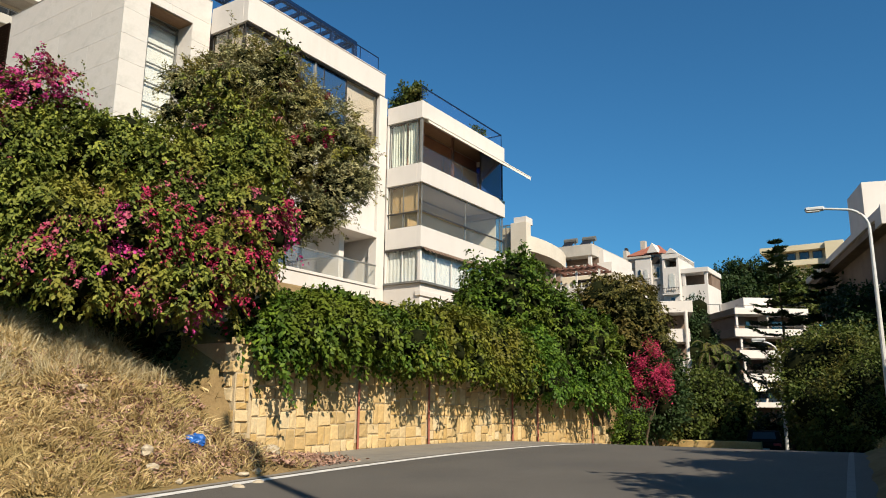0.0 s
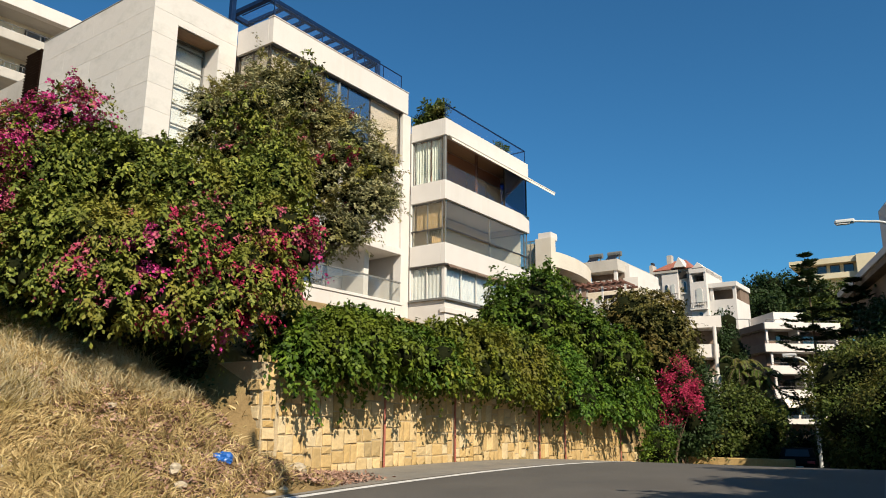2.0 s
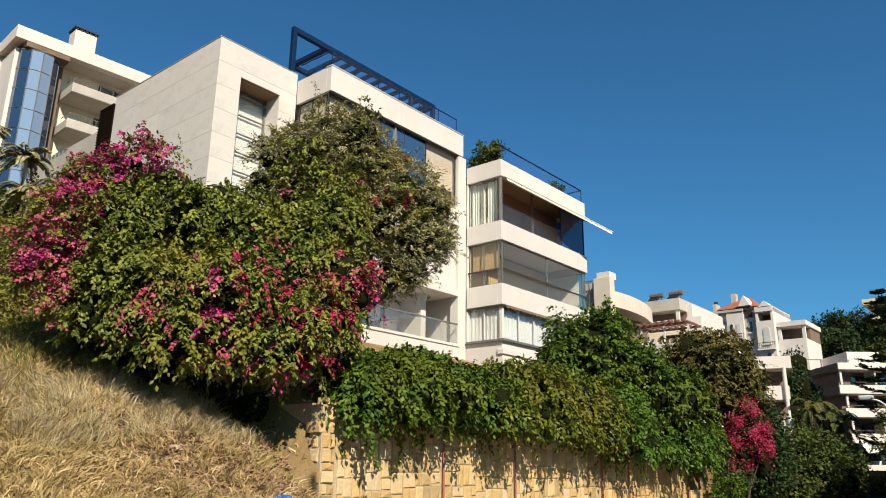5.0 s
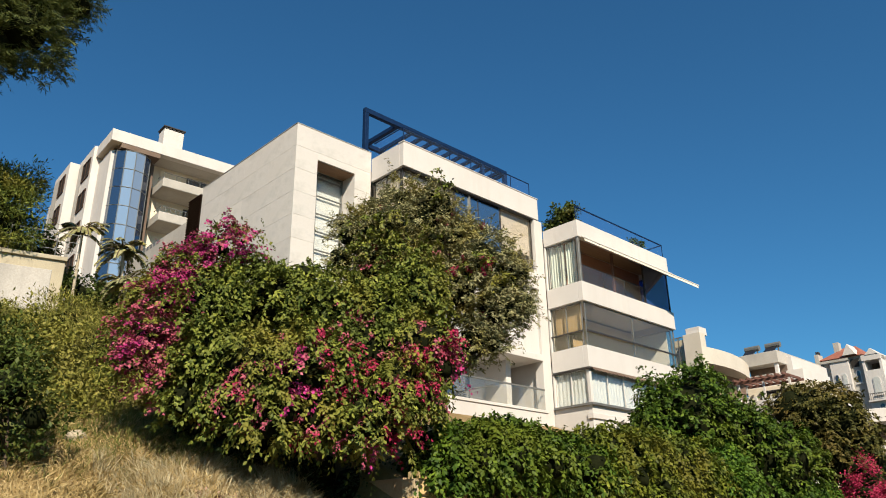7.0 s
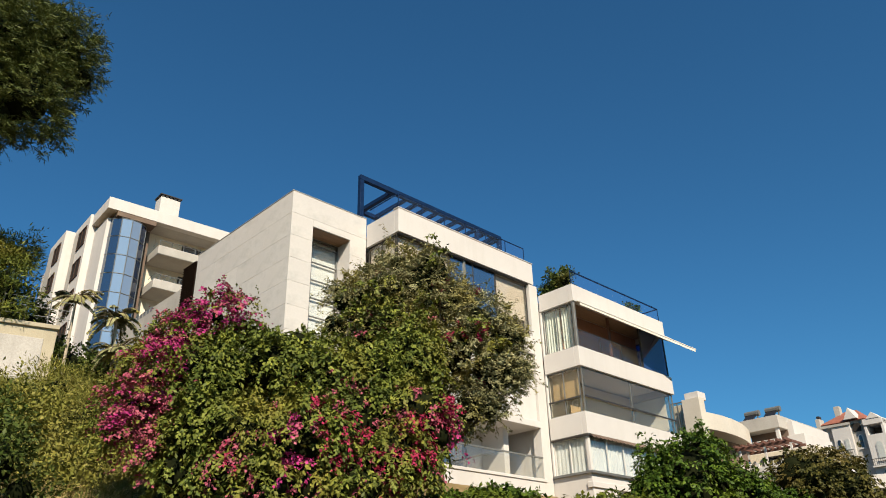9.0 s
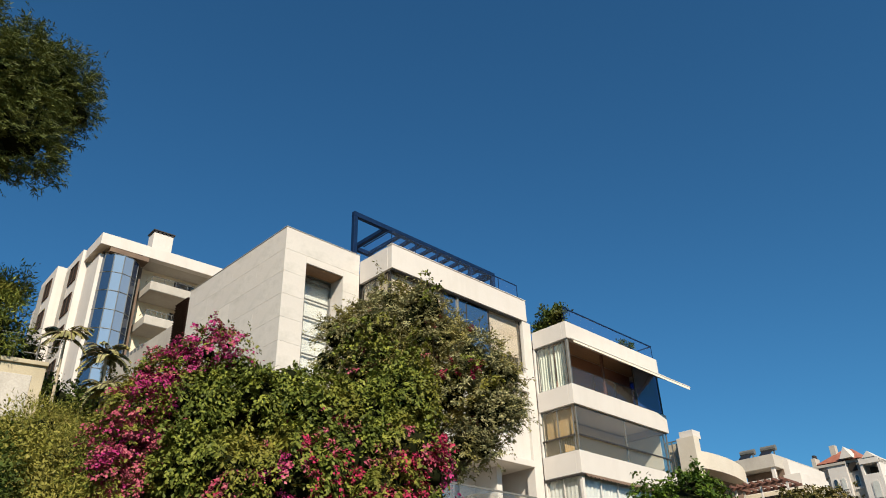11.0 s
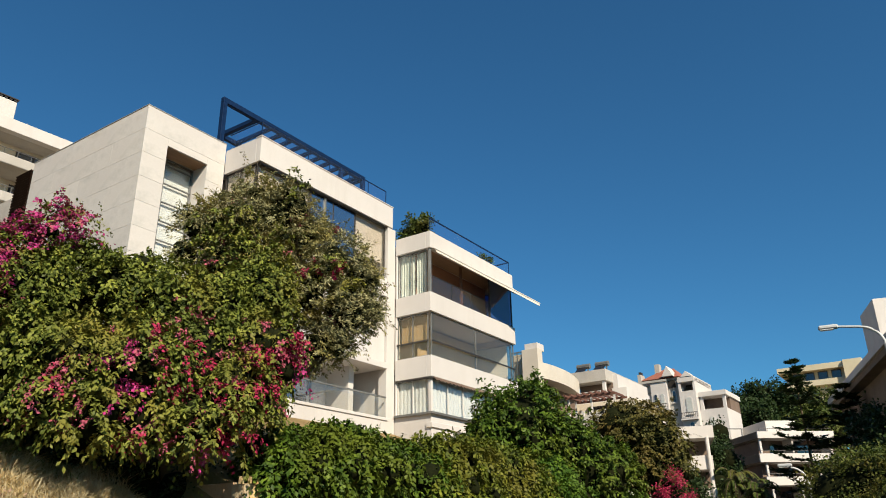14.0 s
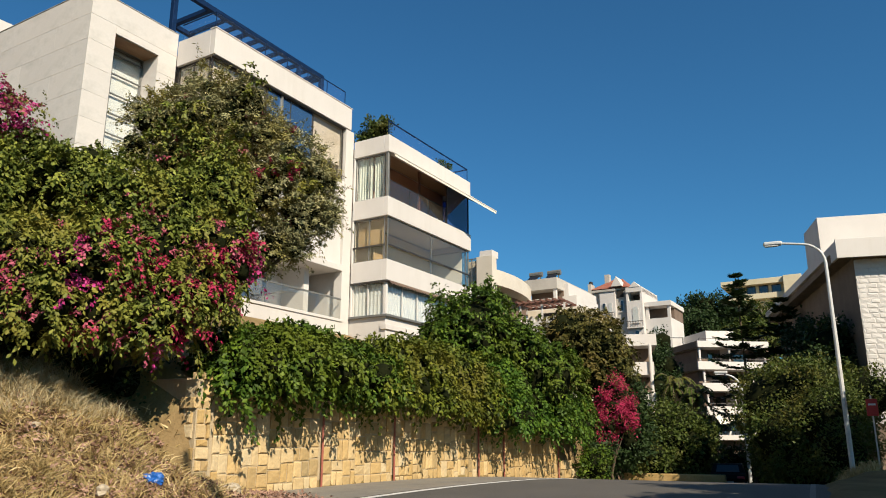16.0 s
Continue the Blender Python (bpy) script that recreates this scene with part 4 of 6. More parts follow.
    part("arm", tube_bm([(a, 0.05, 15.45), (a + 0.5, -0.8 * (0.12 + 0.107 * a), 15.6 - 0.6 * (0.12 + 0.107 * a)), (a, -1.6 * (0.12 + 0.107 * a), 15.68 - 1.22 * (0.12 + 0.107 * a))], [0.025, 0.025, 0.02], 6), "frame_grey", aw)
part("front_bar", tube_bm([(0.22, -0.2, 15.57), (8.5, -1.67, 14.5)], [0.04, 0.04], 6), "white_paint", aw)
# roof railing of the wing
rl = part("roof_railing", box_bm((0.1, 8.3, 0.10, 0.15, 17.30, 17.36), (8.25, 8.3, 0.15, 3.0, 17.30, 17.36)), "steel_blue", H, "glass roof railing with dark blue rail")
for k in range(6):
    part("pane", box_bm((0.12 + k * 1.36, 1.46 + k * 1.36, 0.12, 0.13, 16.55, 17.28)), "glass_rail", rl).visible_shadow = False
part("baluster", box_bm((0.1, 0.13, 0.11, 0.14, 16.55, 17.30)), "steel_blue", rl)
part("baluster", box_bm((8.27, 8.3, 0.11, 0.14, 16.55, 17.30)), "steel_blue", rl)
box("planter", (0.32, 1.0, 0.32, 2.1, 15.9, 16.5), "grey_render", H, "roof planter")

# ---- plants near the street ----
BOUG = [(-8.92, 15.44, 6.88, 0.94), (-7.74, 15.98, 7.15, 0.89), (-6.65, 16.37, 6.75, 0.96), (-8.85, 15.06, 5.5, 0.82), (-7.75, 15.21, 5.26, 1.07), (-6.55, 15.59, 5.07, 1.07), (-8.12, 14.81, 4.49, 0.59), (-7.1, 14.93, 4.19, 0.58), (-5.6, 16.32, 5.56, 1.11), (-6.24, 15.31, 4.2, 0.67), (-5.4, 15.64, 4.14, 0.67), (-4.82, 16.22, 4.91, 0.81), (-4.5, 16.76, 5.99, 0.76), (-3.97, 16.66, 6.06, 0.4), (-4.33, 16.62, 4.57, 0.38), (-8.24, 15.81, 7.87, 0.38), (-7.2, 16.32, 7.86, 0.33), (-5.59, 16.85, 6.79, 0.84), (-4.73, 17.63, 7.54, 0.59), (-5.22, 17.5, 7.85, 0.38), (-9.07, 14.65, 4.48, 0.41), (-3.89, 16.74, 5.4, 0.3), (-4.89, 16.09, 3.86, 0.39), (-5.6, 15.53, 3.86, 0.38)]
FLOWERS = [(-6.65, 15.18, 5.38, 0.37, "magenta", 0.6), (-6.47, 15.31, 4.65, 0.42, "magenta", 0.75), (-6.88, 15.12, 5.19, 0.32, "pink", 0.6), (-8.11, 14.81, 4.9, 0.52, "pink", 0.42), (-7.86, 14.74, 4.75, 0.29, "crimson", 0.4), (-6.21, 15.37, 5.8, 0.25, "crimson", 0.9), (-6.18, 15.42, 6.05, 0.37, "pink", 0.35), (-5.56, 15.82, 5.44, 0.28, "crimson", 0.6), (-4.86, 15.85, 4.9, 0.3, "crimson", 0.6), (-5.61, 15.49, 4.9, 0.25, "crimson", 0.6), (-5.13, 15.57, 4.19, 0.29, "pink", 0.4), (-4.0, 16.42, 6.14, 0.44, "pink", 0.65), (-3.92, 16.46, 5.67, 0.41, "crimson", 0.6), (-3.47, 16.52, 6.23, 0.27, "crimson", 0.85), (-3.48, 16.62, 5.41, 0.28, "magenta", 0.7), (-4.05, 16.3, 4.81, 0.28, "crimson", 0.6), (-3.76, 16.44, 4.44, 0.25, "pink", 0.6), (-4.58, 15.79, 3.87, 0.32, "crimson", 0.6), (-5.02, 15.61, 3.45, 0.21, "magenta", 0.8), (-4.47, 16.02, 3.07, 0.22, "magenta", 0.8), (-5.73, 15.36, 3.48, 0.29, "pink", 0.55), (-5.7, 15.4, 3.26, 0.17, "magenta", 0.9), (-7.47, 14.69, 4.3, 0.23, "pink", 0.5), (-6.43, 14.99, 4.11, 0.24, "pink", 0.5), (-8.66, 14.43, 3.97, 0.29, "pink", 0.4), (-4.94, 16.16, 5.74, 0.24, "pink", 0.5), (-5.69, 16.31, 6.65, 0.24, "pink", 0.4), (-4.84, 15.92, 3.04, 0.27, "pink", 0.5), (-6.01, 15.81, 4.71, 2.39, "pink", 0.06), (-5.46, 15.79, 4.18, 1.6, "crimson", 0.05)]
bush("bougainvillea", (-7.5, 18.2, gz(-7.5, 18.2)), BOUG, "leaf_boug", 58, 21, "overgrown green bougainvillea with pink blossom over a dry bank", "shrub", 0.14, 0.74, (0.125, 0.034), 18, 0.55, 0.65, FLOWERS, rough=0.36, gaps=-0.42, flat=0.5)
BOUG = [(-9.03, 15.51, 8.43, 0.46), (-9.87, 15.46, 7.93, 0.6), (-10.15, 15.02, 6.93, 0.65), (-10.33, 14.69, 6.04, 0.52), (-10.41, 14.32, 5.38, 0.35), (-9.89, 14.89, 5.53, 0.46), (-9.78, 14.65, 4.78, 0.28), (-8.55, 15.57, 8.62, 0.21), (-9.74, 15.36, 6.72, 0.55)]
FLOWERS = [(-8.84, 15.29, 8.33, 0.8, "magenta", 0.55), (-9.86, 14.93, 7.37, 0.5, "magenta", 0.85), (-9.71, 15.07, 7.9, 0.86, "pink", 0.5), (-10.11, 14.79, 6.59, 0.83, "pink", 0.5), (-10.21, 14.45, 5.85, 0.81, "pink", 0.5), (-10.26, 14.44, 5.78, 0.48, "magenta", 0.6), (-9.9, 14.93, 6.61, 0.84, "magenta", 0.25), (-9.67, 14.56, 4.95, 0.54, "pink", 0.5), (-8.46, 15.38, 8.61, 0.46, "pink", 0.6)]
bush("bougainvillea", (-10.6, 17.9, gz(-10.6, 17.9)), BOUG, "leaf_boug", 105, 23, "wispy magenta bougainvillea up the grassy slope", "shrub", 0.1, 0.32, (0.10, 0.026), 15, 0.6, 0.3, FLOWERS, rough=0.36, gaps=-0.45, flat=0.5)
CLIMBER = [(-4.84, 18.04, 8.46, 0.54), (-4.74, 17.98, 7.8, 0.59), (-4.37, 17.97, 7.46, 0.44), (-4.96, 17.66, 7.27, 0.49), (-5.36, 17.98, 8.82, 0.42), (-4.39, 18.16, 9.27, 0.33), (-5.94, 17.8, 8.81, 0.42), (-6.12, 17.6, 9.4, 0.3), (-5.46, 17.75, 9.55, 0.33), (-3.21, 18.7, 8.54, 0.24), (-2.68, 19.13, 8.15, 0.21), (-3.95, 18.06, 10.69, 0.11), (-3.77, 17.97, 10.93, 0.09), (-4.21, 18.1, 10.48, 0.12), (-4.22, 17.87, 10.94, 0.08)]
bush("climber", (-5.2, 18.9, gz(-5.2, 18.9)), CLIMBER, "leaf_boug", 30, 33, "yellow-green climber grown up into an olive tree", "vine", 0.05, 0.3, (0.12, 0.034), 14, 0.5, 0.6, rough=0.4, gaps=-0.4, stems=False, flat=0.5)
OLIVE = [(-5.68, 18.48, 9.8, 0.76), (-6.4, 18.41, 9.42, 0.57), (-4.77, 18.73, 10.06, 0.76), (-4.06, 19.16, 9.72, 0.58), (-3.34, 19.54, 9.1, 0.74), (-2.69, 19.91, 8.66, 0.58), (-2.41, 20.21, 7.89, 0.5), (-3.0, 20.07, 7.73, 0.89), (-4.15, 19.44, 8.39, 1.04), (-3.28, 20.07, 6.86, 0.53), (-3.79, 19.79, 6.75, 0.56), (-5.26, 18.25, 10.56, 0.35), (-4.5, 18.44, 10.59, 0.22), (-6.12, 18.62, 8.55, 0.72), (-5.21, 18.82, 8.78, 0.87), (-2.22, 19.98, 8.64, 0.23), (-6.83, 18.07, 9.84, 0.25), (-7.0, 18.15, 8.97, 0.28), (-4.08, 18.57, 10.51, 0.13), (-6.68, 18.12, 9.59, 0.5), (-6.93, 18.1, 8.86, 0.46), (-6.24, 18.14, 9.89, 0.41), (-4.26, 18.67, 10.23, 0.47)]
OLIVE_FLOWERS = [(-3.68, 18.39, 8.55, 0.28, "crimson", 0.35), (-2.88, 18.76, 8.52, 0.23, "crimson", 0.3), (-5.76, 17.83, 8.61, 0.26, "pink", 0.3), (-4.42, 18.54, 8.6, 1.99, "pink", 0.02)]
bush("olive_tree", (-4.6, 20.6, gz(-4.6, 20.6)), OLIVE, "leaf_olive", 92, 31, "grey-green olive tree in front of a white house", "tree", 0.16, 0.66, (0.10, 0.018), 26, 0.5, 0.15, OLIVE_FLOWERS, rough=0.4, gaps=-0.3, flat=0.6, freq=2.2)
HEDGES = [
    ("leaf_hedge", 41, "dark green climbing hedge hanging over the stone wall", 12.75, 17.2),
    ("leaf_vine", 42, "yellowish green vine hanging over the stone wall", 17.6, 24.0),
    ("leaf_bright", 43, "bright green hedge hanging over the stone wall", 24.6, 33.4),
]
for leaf, seed, label, q0, q1 in HEDGES:
    HB = []
    hg = random.Random(seed)
    for k in range(round((q1 - q0) / 0.8) + 1):
        q = q0 + 0.8 * k
        zt = float(np.interp(q, [12, 12.8, 14, 15.8, 17.3, 18.4, 20.4, 21.8, 24, 27, 29.7, 33], [3.9, 4.55, 4.75, 4.7, 4.6, 4.85, 4.95, 5.1, 5.1, 5.0, 4.7, 4.2]))
        lift = 0.35 * max(1 - (q - 12) / 12, 0) - 0.6 * min(max((q - 19) / 7, 0), 1)
        for p, z, r in ((13.7, zt - 0.95, 0.8), (13.0, zt - 1.25 + hg.uniform(-0.15, 0.15), 0.8), (12.6, 3.5 + hg.uniform(-0.2, 0.2) - 0.02 * (q - 12), 0.6), (12.15, 3.2 + hg.uniform(-0.2, 0.2) - 0.02 * (q - 12) + lift, 0.42)):
            w = place(q + hg.uniform(-0.25, 0.25), p + hg.uniform(-0.18, 0.18))
            HB.append((round(w.x, 2), round(w.y, 2), z, r * hg.uniform(0.88, 1.12)))
    w = place((q0 + q1) / 2, 14.0)
    bush("hedge_shrub", (w.x, w.y, gz(w.x, w.y)), HB, leaf, 40 if seed < 43 else 30, seed, label, "hedge", core=0.8, leaf_size=(0.15, 0.045), per=14, length=0.5, hang=0.85, stems=False, rough=0.34, gaps=-0.3, flat=0.5)
BULGE = [(2.6, 29.9, 5.6, 1.8), (1.5, 29.5, 5.3, 1.3), (4.1, 30.7, 5.3, 1.6), (5.4, 31.6, 4.2, 1.7), (3.2, 30.8, 7.0, 0.9)]
bush("round_shrub", (3.0, 30.5, gz(3.0, 30.5)), BULGE, "leaf_hedge", 32, 51, "rounded deep green shrub behind the hedge", "shrub", 0.12, 0.82, (0.17, 0.05), 14, 0.55, 0.6, rough=0.36, flat=0.5, gaps=-0.25)
PINE = [(-20.2, 18.4, 21.9, 1.7), (-19.4, 19.3, 22.3, 1.2), (-20.0, 18.4, 19.4, 1.65), (-21.4, 16.7, 21.4, 2.4), (-19.6, 19.3, 20.5, 0.9), (-21.2, 17.3, 19.6, 1.7), (-19.7, 19.0, 19.2, 0.8), (-20.5, 17.9, 18.3, 1.2), (-18.8, 20.0, 21.3, 0.5)]
bush("pine_tree", (-25.0, 14.6, gz(-25.0, 14.6)), PINE, "needle", 40, 61, "dark pine crown against the blue sky", "tree", 0.28, 0.62, (0.22, 0.018), 30, 0.85, 0.05, rough=0.5, gaps=-0.15, flat=0.8, freq=1.9)
LSH = [(-22.06, 21.24, 14.35, 1.18), (-21.6, 21.83, 14.7, 0.82), (-21.83, 21.47, 13.04, 1.3), (-22.89, 20.53, 13.28, 1.65)]
plant("pine_tree", (-22.8, 21.4, gz(-22.8, 21.4)), LSH, "leaf_boug", 50, 63, "bushy green conifer on the slope", "tree", 0.15, 0.5, (0.20, 0.022), 12, 0.14, rough=0.4)
LOW = [(-11.9, 12.1, 5.2, 0.65), (-11.3, 12.1, 4.5, 0.75), (-11.5, 11.8, 3.8, 0.65), (-10.9, 12.4, 4.0, 0.45)]
plant("slope_shrub", (-11.2, 12.4, gz(-11.2, 12.4)), LOW, "leaf_mid", 60, 65, "half-dry green shrub on the grassy bank", "shrub", 0.05, 0.5, (0.11, 0.03), 7, 0.14, rough=0.4)
DT = [(9.1, 39.0, 6.9, 1.7), (8.2, 39.1, 7.3, 1.1), (10.1, 38.7, 6.3, 1.4), (9.3, 38.9, 5.1, 1.5), (10.6, 38.6, 5.1, 1.1)]
bush("garden_tree", (9.2, 39.2, gz(9.2, 39.2)), DT, "leaf_brown", 24, 71, "olive-brown garden tree behind the hedge", "tree", 0.15, 0.8, (0.17, 0.045), 14, 0.55, 0.5, rough=0.4, flat=0.5)
RB = [(9.9, 36.7, 3.2, 0.62), (10.2, 36.6, 3.8, 0.5), (9.1, 36.9, 2.9, 0.36), (10.4, 36.5, 2.6, 0.5), (9.9, 36.7, 4.3, 0.34), (9.7, 36.7, 2.2, 0.4), (10.7, 36.5, 3.2, 0.35)]
plant("bougainvillea", (9.9, 36.9, gz(9.9, 36.9)), RB, "leaf_mid", 70, 73, "crimson bougainvillea bush in full bloom", "shrub", 0.06, 0.6, (0.12, 0.05), 6, 0.14, [(9.9, 36.6, 3.2, 2.4, "crimson", 0.86)], rough=0.5)
RBU = [(14.7, 43.6, 1.8, 2.1), (12.9, 42.1, 1.1, 1.5), (15.8, 43.2, 1.1, 1.6), (17.1, 44.8, 2.1, 1.1), (13.7, 41.8, 0.2, 1.2), (13.3, 44.0, 2.7, 1.2)]
plant("roadside_shrub", (14.5, 43.6, gz(14.5, 43.6)), RBU, "leaf_mid", 26, 75, "large dull green shrub over a low wall", "shrub", 0.12, 0.74, (0.18, 0.07), 6, 0.2)
plant("clipped_shrub", (8.5, 35.0, gz(8.5, 35.0)), [(8.5, 35.0, 0.55, 0.7)], "leaf_hedge", 70, 77, "small rounded green shrub at the road edge", "shrub", 0.05, 0.8, (0.1, 0.05), 6, 0.1)
RT = [(17.4, 36.0, 3.3, 1.7), (18.4, 35.5, 3.6, 1.8), (17.2, 34.4, 1.8, 1.7), (19.3, 35.0, 3.8, 1.5), (17.6, 35.6, 0.9, 1.3), (18.6, 37.9, 4.0, 1.5)]
plant("roadside_tree", (18.0, 36.6, gz(18.0, 36.6)), RT, "leaf_mid", 30, 81, "spreading green tree on the shaded verge", "tree", 0.15, 0.74, (0.15, 0.05), 6, 0.2)
RT = [(17.6, 31.4, 2.4, 1.6), (17.4, 30.4, 1.3, 1.3), (17.2, 32.8, 0.6, 1.4), (18.9, 33.0, 2.9, 1.4), (20.1, 32.3, 3.6, 1.1)]
plant("roadside_tree", (18.4, 32.2, gz(18.4, 32.2)), RT, "leaf_mid", 34, 83, "grey-green shrub on the shaded verge", "tree", 0.12, 0.74, (0.15, 0.04), 6, 0.2)

# ---- street lamps ----
def street_lamp(x, y, height, turn, label, arm=1.6):
    z0 = gz(x, y)
    th = thing("street_lamp", (x, y, z0), turn, label, "street lamp", "street lamps")
    pts, rad = [(0, 0, -0.2), (0, 0, height * 0.5), (0, 0, height - 0.9)], [0.10, 0.085, 0.065]
    for k in range(1, 7):
        a = k / 6 * radians(83)
        pts.append((0.85 * (1 - math.cos(a)), 0, height - 0.9 + 0.85 * math.sin(a)))
        rad.append(0.06 - 0.002 * k)
    pts.append((arm, 0, height + 0.06))
    rad.append(0.045)
    part("pole", tube_bm(pts, rad, 10), "lamp_grey", th)
    part("base_plate", box_bm((-0.2, 0.2, -0.2, 0.2, -0.05, 0.03), bevel=0.008), "lamp_grey", th)
    hd = part("lamp_head", box_bm((arm - 0.1, arm + 0.62, -0.13, 0.13, height - 0.02, height + 0.15), bevel=0.05), "lamp_grey", th)
    part("lens", box_bm((arm + 0.08, arm + 0.56, -0.10, 0.10, height - 0.05, height - 0.018), bevel=0.01), "white_blind", hd, "frosted lamp lens")
    return th


street_lamp(16.66, 28.5, 9.25, 155, "white street lamp with a curved arm beside the road")
street_lamp(18.34, 41.1, 6.3, 155, "white street lamp beyond the crest of the road", 0.75)
up_ = thing("utility_pole", (3.45, 0.8, gz(3.45, 0.8)), 0, "tall plain utility pole at the road edge", "pole")
part("pole", tube_bm([(0, 0, -0.3), (0, 0, 15.2)], [0.13, 0.09], 10), "bark", up_)
# dark leaves added to stand for the black shade under the bush
UG = [(-6.4, 18.4, 2.7, 0.8), (-7.6, 18.1, 3.2, 0.95), (-9.0, 17.7, 3.8, 1.0), (-10.2, 17.4, 4.5, 0.9), (-5.6, 18.8, 2.5, 0.6)]
plant("undergrowth_shrub", (-7.8, 18.3, gz(-7.8, 18.3)), UG, "leaf_dark", 60, 151, "undergrowth in dark leaves that fill the shade under bougainvillea", "shrub", 0.05, 0.8, (0.1, 0.035), 6, 0.1)
BROOM = [(-17.0, 20.0, 8.1, 1.2), (-15.6, 19.6, 7.2, 1.1), (-14.4, 18.9, 6.4, 1.0), (-13.5, 19.2, 6.2, 0.9), (-16.4, 18.6, 7.0, 1.0), (-15.0, 20.6, 7.9, 0.9), (-13.3, 18.0, 5.4, 0.7)]
plant("broom_shrub", (-15.4, 19.4, gz(-15.4, 19.4)), BROOM, "leaf_broom", 75, 161, "feathery yellow-green broom on the grassy slope", "shrub", 0.05, 0.5, (0.17, 0.014), 10, 0.14, rough=0.5, clump=0.4, gaps=-0.1)
SCRUB = [(-14.6, 16.6, 6.0, 0.95), (-13.7, 16.2, 5.2, 0.9), (-13.0, 16.2, 4.7, 0.7), (-15.6, 16.8, 6.5, 1.0), (-12.9, 15.3, 4.3, 0.7)]
plant("slope_shrub", (-14.0, 16.4, gz(-14.0, 16.4)), SCRUB, "leaf_broom", 70, 163, "dull green bushy scrub on the grassy slope", "shrub", 0.05, 0.55, (0.13, 0.035), 8, 0.13, rough=0.45)

# shade trees on the near verge, whose shadows lie across the road
SHADE = [[(9.9, 8.4, 5.6, 1.9), (11.0, 6.6, 6.4, 2.2), (9.0, 6.4, 5.2, 1.4), (12.6, 8.8, 6.0, 2.2), (8.3, 4.6, 6.2, 1.5)], [(16.8, 17.6, 5.8, 2.3), (18.2, 18.6, 6.3, 2.2), (15.4, 15.8, 5.2, 1.8), (17.2, 15.6, 4.6, 1.6)], [(21.2, 23.2, 6.0, 2.4), (22.6, 24.6, 5.4, 2.2), (20.2, 21.6, 4.8, 1.6), (23.5, 27.0, 5.8, 2.0)], [(13.2, 12.6, 6.0, 1.7), (14.0, 13.6, 5.0, 1.5), (11.8, 11.3, 7.0, 1.2), (13.3, 11.2, 7.0, 1.6), (13.8, 10.1, 6.8, 1.6)], [(14.9, 15.5, 9.3, 1.5), (15.3, 15.7, 8.0, 1.8), (17.3, 16.4, 8.0, 2.1), (15.3, 14.6, 10.2, 1.0)]]
for k, bl in enumerate(SHADE):
    bx, by = np.mean([b[0] for b in bl]), np.mean([b[1] for b in bl])
    plant("verge_tree", (bx, by, gz(bx, by)), bl, "leaf_mid", 16, 90 + k, "leafy shade tree on the near verge", "tree", 0.14, 0.92, (0.22, 0.09), 6, 0.2, group="verge trees")

# ---- dry bank: grass, dead leaves, stones ----
def blades(name, n, q0, q1, p0, p1, length, width, material, seed, label, where=None, lean=0.55):
    r = np.random.default_rng(seed)
    q, p = r.uniform(q0, q1, n), r.uniform(p0, p1, n)
    tuft = 0.5 + 0.5 * np.sin(q * 5.1 + 1.3 * np.sin(p * 3.7)) * np.sin(p * 4.3 + 1.1 * np.sin(q * 2.9))
    keep = r.random(n) < 0.25 + 0.75 * tuft
    if where is not None:
        keep &= where(q, p, r)
    q, p, tuft = q[keep], p[keep], tuft[keep]
    z = ground_z(q, p) - 0.03
    c = np.stack([U.x * q + V.x * p, U.y * q + V.y * p, z], 1)
    d = r.normal(size=c.shape) * lean
    d[:, 2] = 1
    d[:, 0] += 0.45 * np.sin(q * 2.1 + p)
    d[:, 1] += 0.45 * np.cos(q * 1.7 - p * 1.3)
    d = unit(d)
    L = length * r.uniform(0.45, 1.2, len(c)) * (0.6 + 0.6 * tuft)
    s = unit(np.cross(d, r.normal(size=c.shape)))
    w = (width * r.uniform(0.6, 1.3, len(c)))[:, None]
    fall = unit(r.normal(size=c.shape) * np.array([1, 1, 0.1]))
    mid = c + d * L[:, None] * 0.6
    tip = mid + (d * 0.4 + fall * 0.35 - np.array([0, 0, 0.12])) * L[:, None]
    verts = np.stack([c - s * w, c + s * w, mid - s * w * 0.7, mid + s * w * 0.7, tip], 1).reshape(-1, 3)
    k = np.arange(len(c)) * 5
    faces = np.concatenate([np.stack([k, k + 1, k + 3], 1), np.stack([k, k + 3, k + 2], 1), np.stack([k + 2, k + 3, k + 4], 1)])
    ob = mesh_part(name, verts, faces, material, None, (0, 0, 0))
    return tagged(ob, label, "grass", kind="stuff")


blades("dry_grass", 230000, -12, 11.4, 10.45, 19, 0.34, 0.013, "dry_grass", 3, "matted straw-yellow dry grass on a bank", lambda q, p, r: r.random(len(q)) < np.clip(1.1 - np.maximum(q - 8.0, 0) * 0.25, 0.12, 1), lean=0.9)
blades("wild_grass", 190000, -12, 11.4, 13.8, 31, 0.55, 0.010, "green_grass", 4, "tall half-dry green grass up the slope", lambda q, p, r: r.random(len(q)) < smooth(15.0, 18.0, p) * (1 - smooth(9, 11.4, q)))
blades("pale_weeds", 9000, 5.6, 10.4, 13.6, 16.2, 0.5, 0.008, "straw_weed", 6, "pale feathery weeds at the top of the dry bank", None, lean=0.35)
blades("verge_grass", 1600, 29.6, 32.2, 0.8, 2.0, 0.45, 0.014, "dry_grass", 7, "tuft of dry grass on the shaded verge", None, lean=0.5)
# fallen leaves at the foot of the wall
r = np.random.default_rng(8)
n = 28000
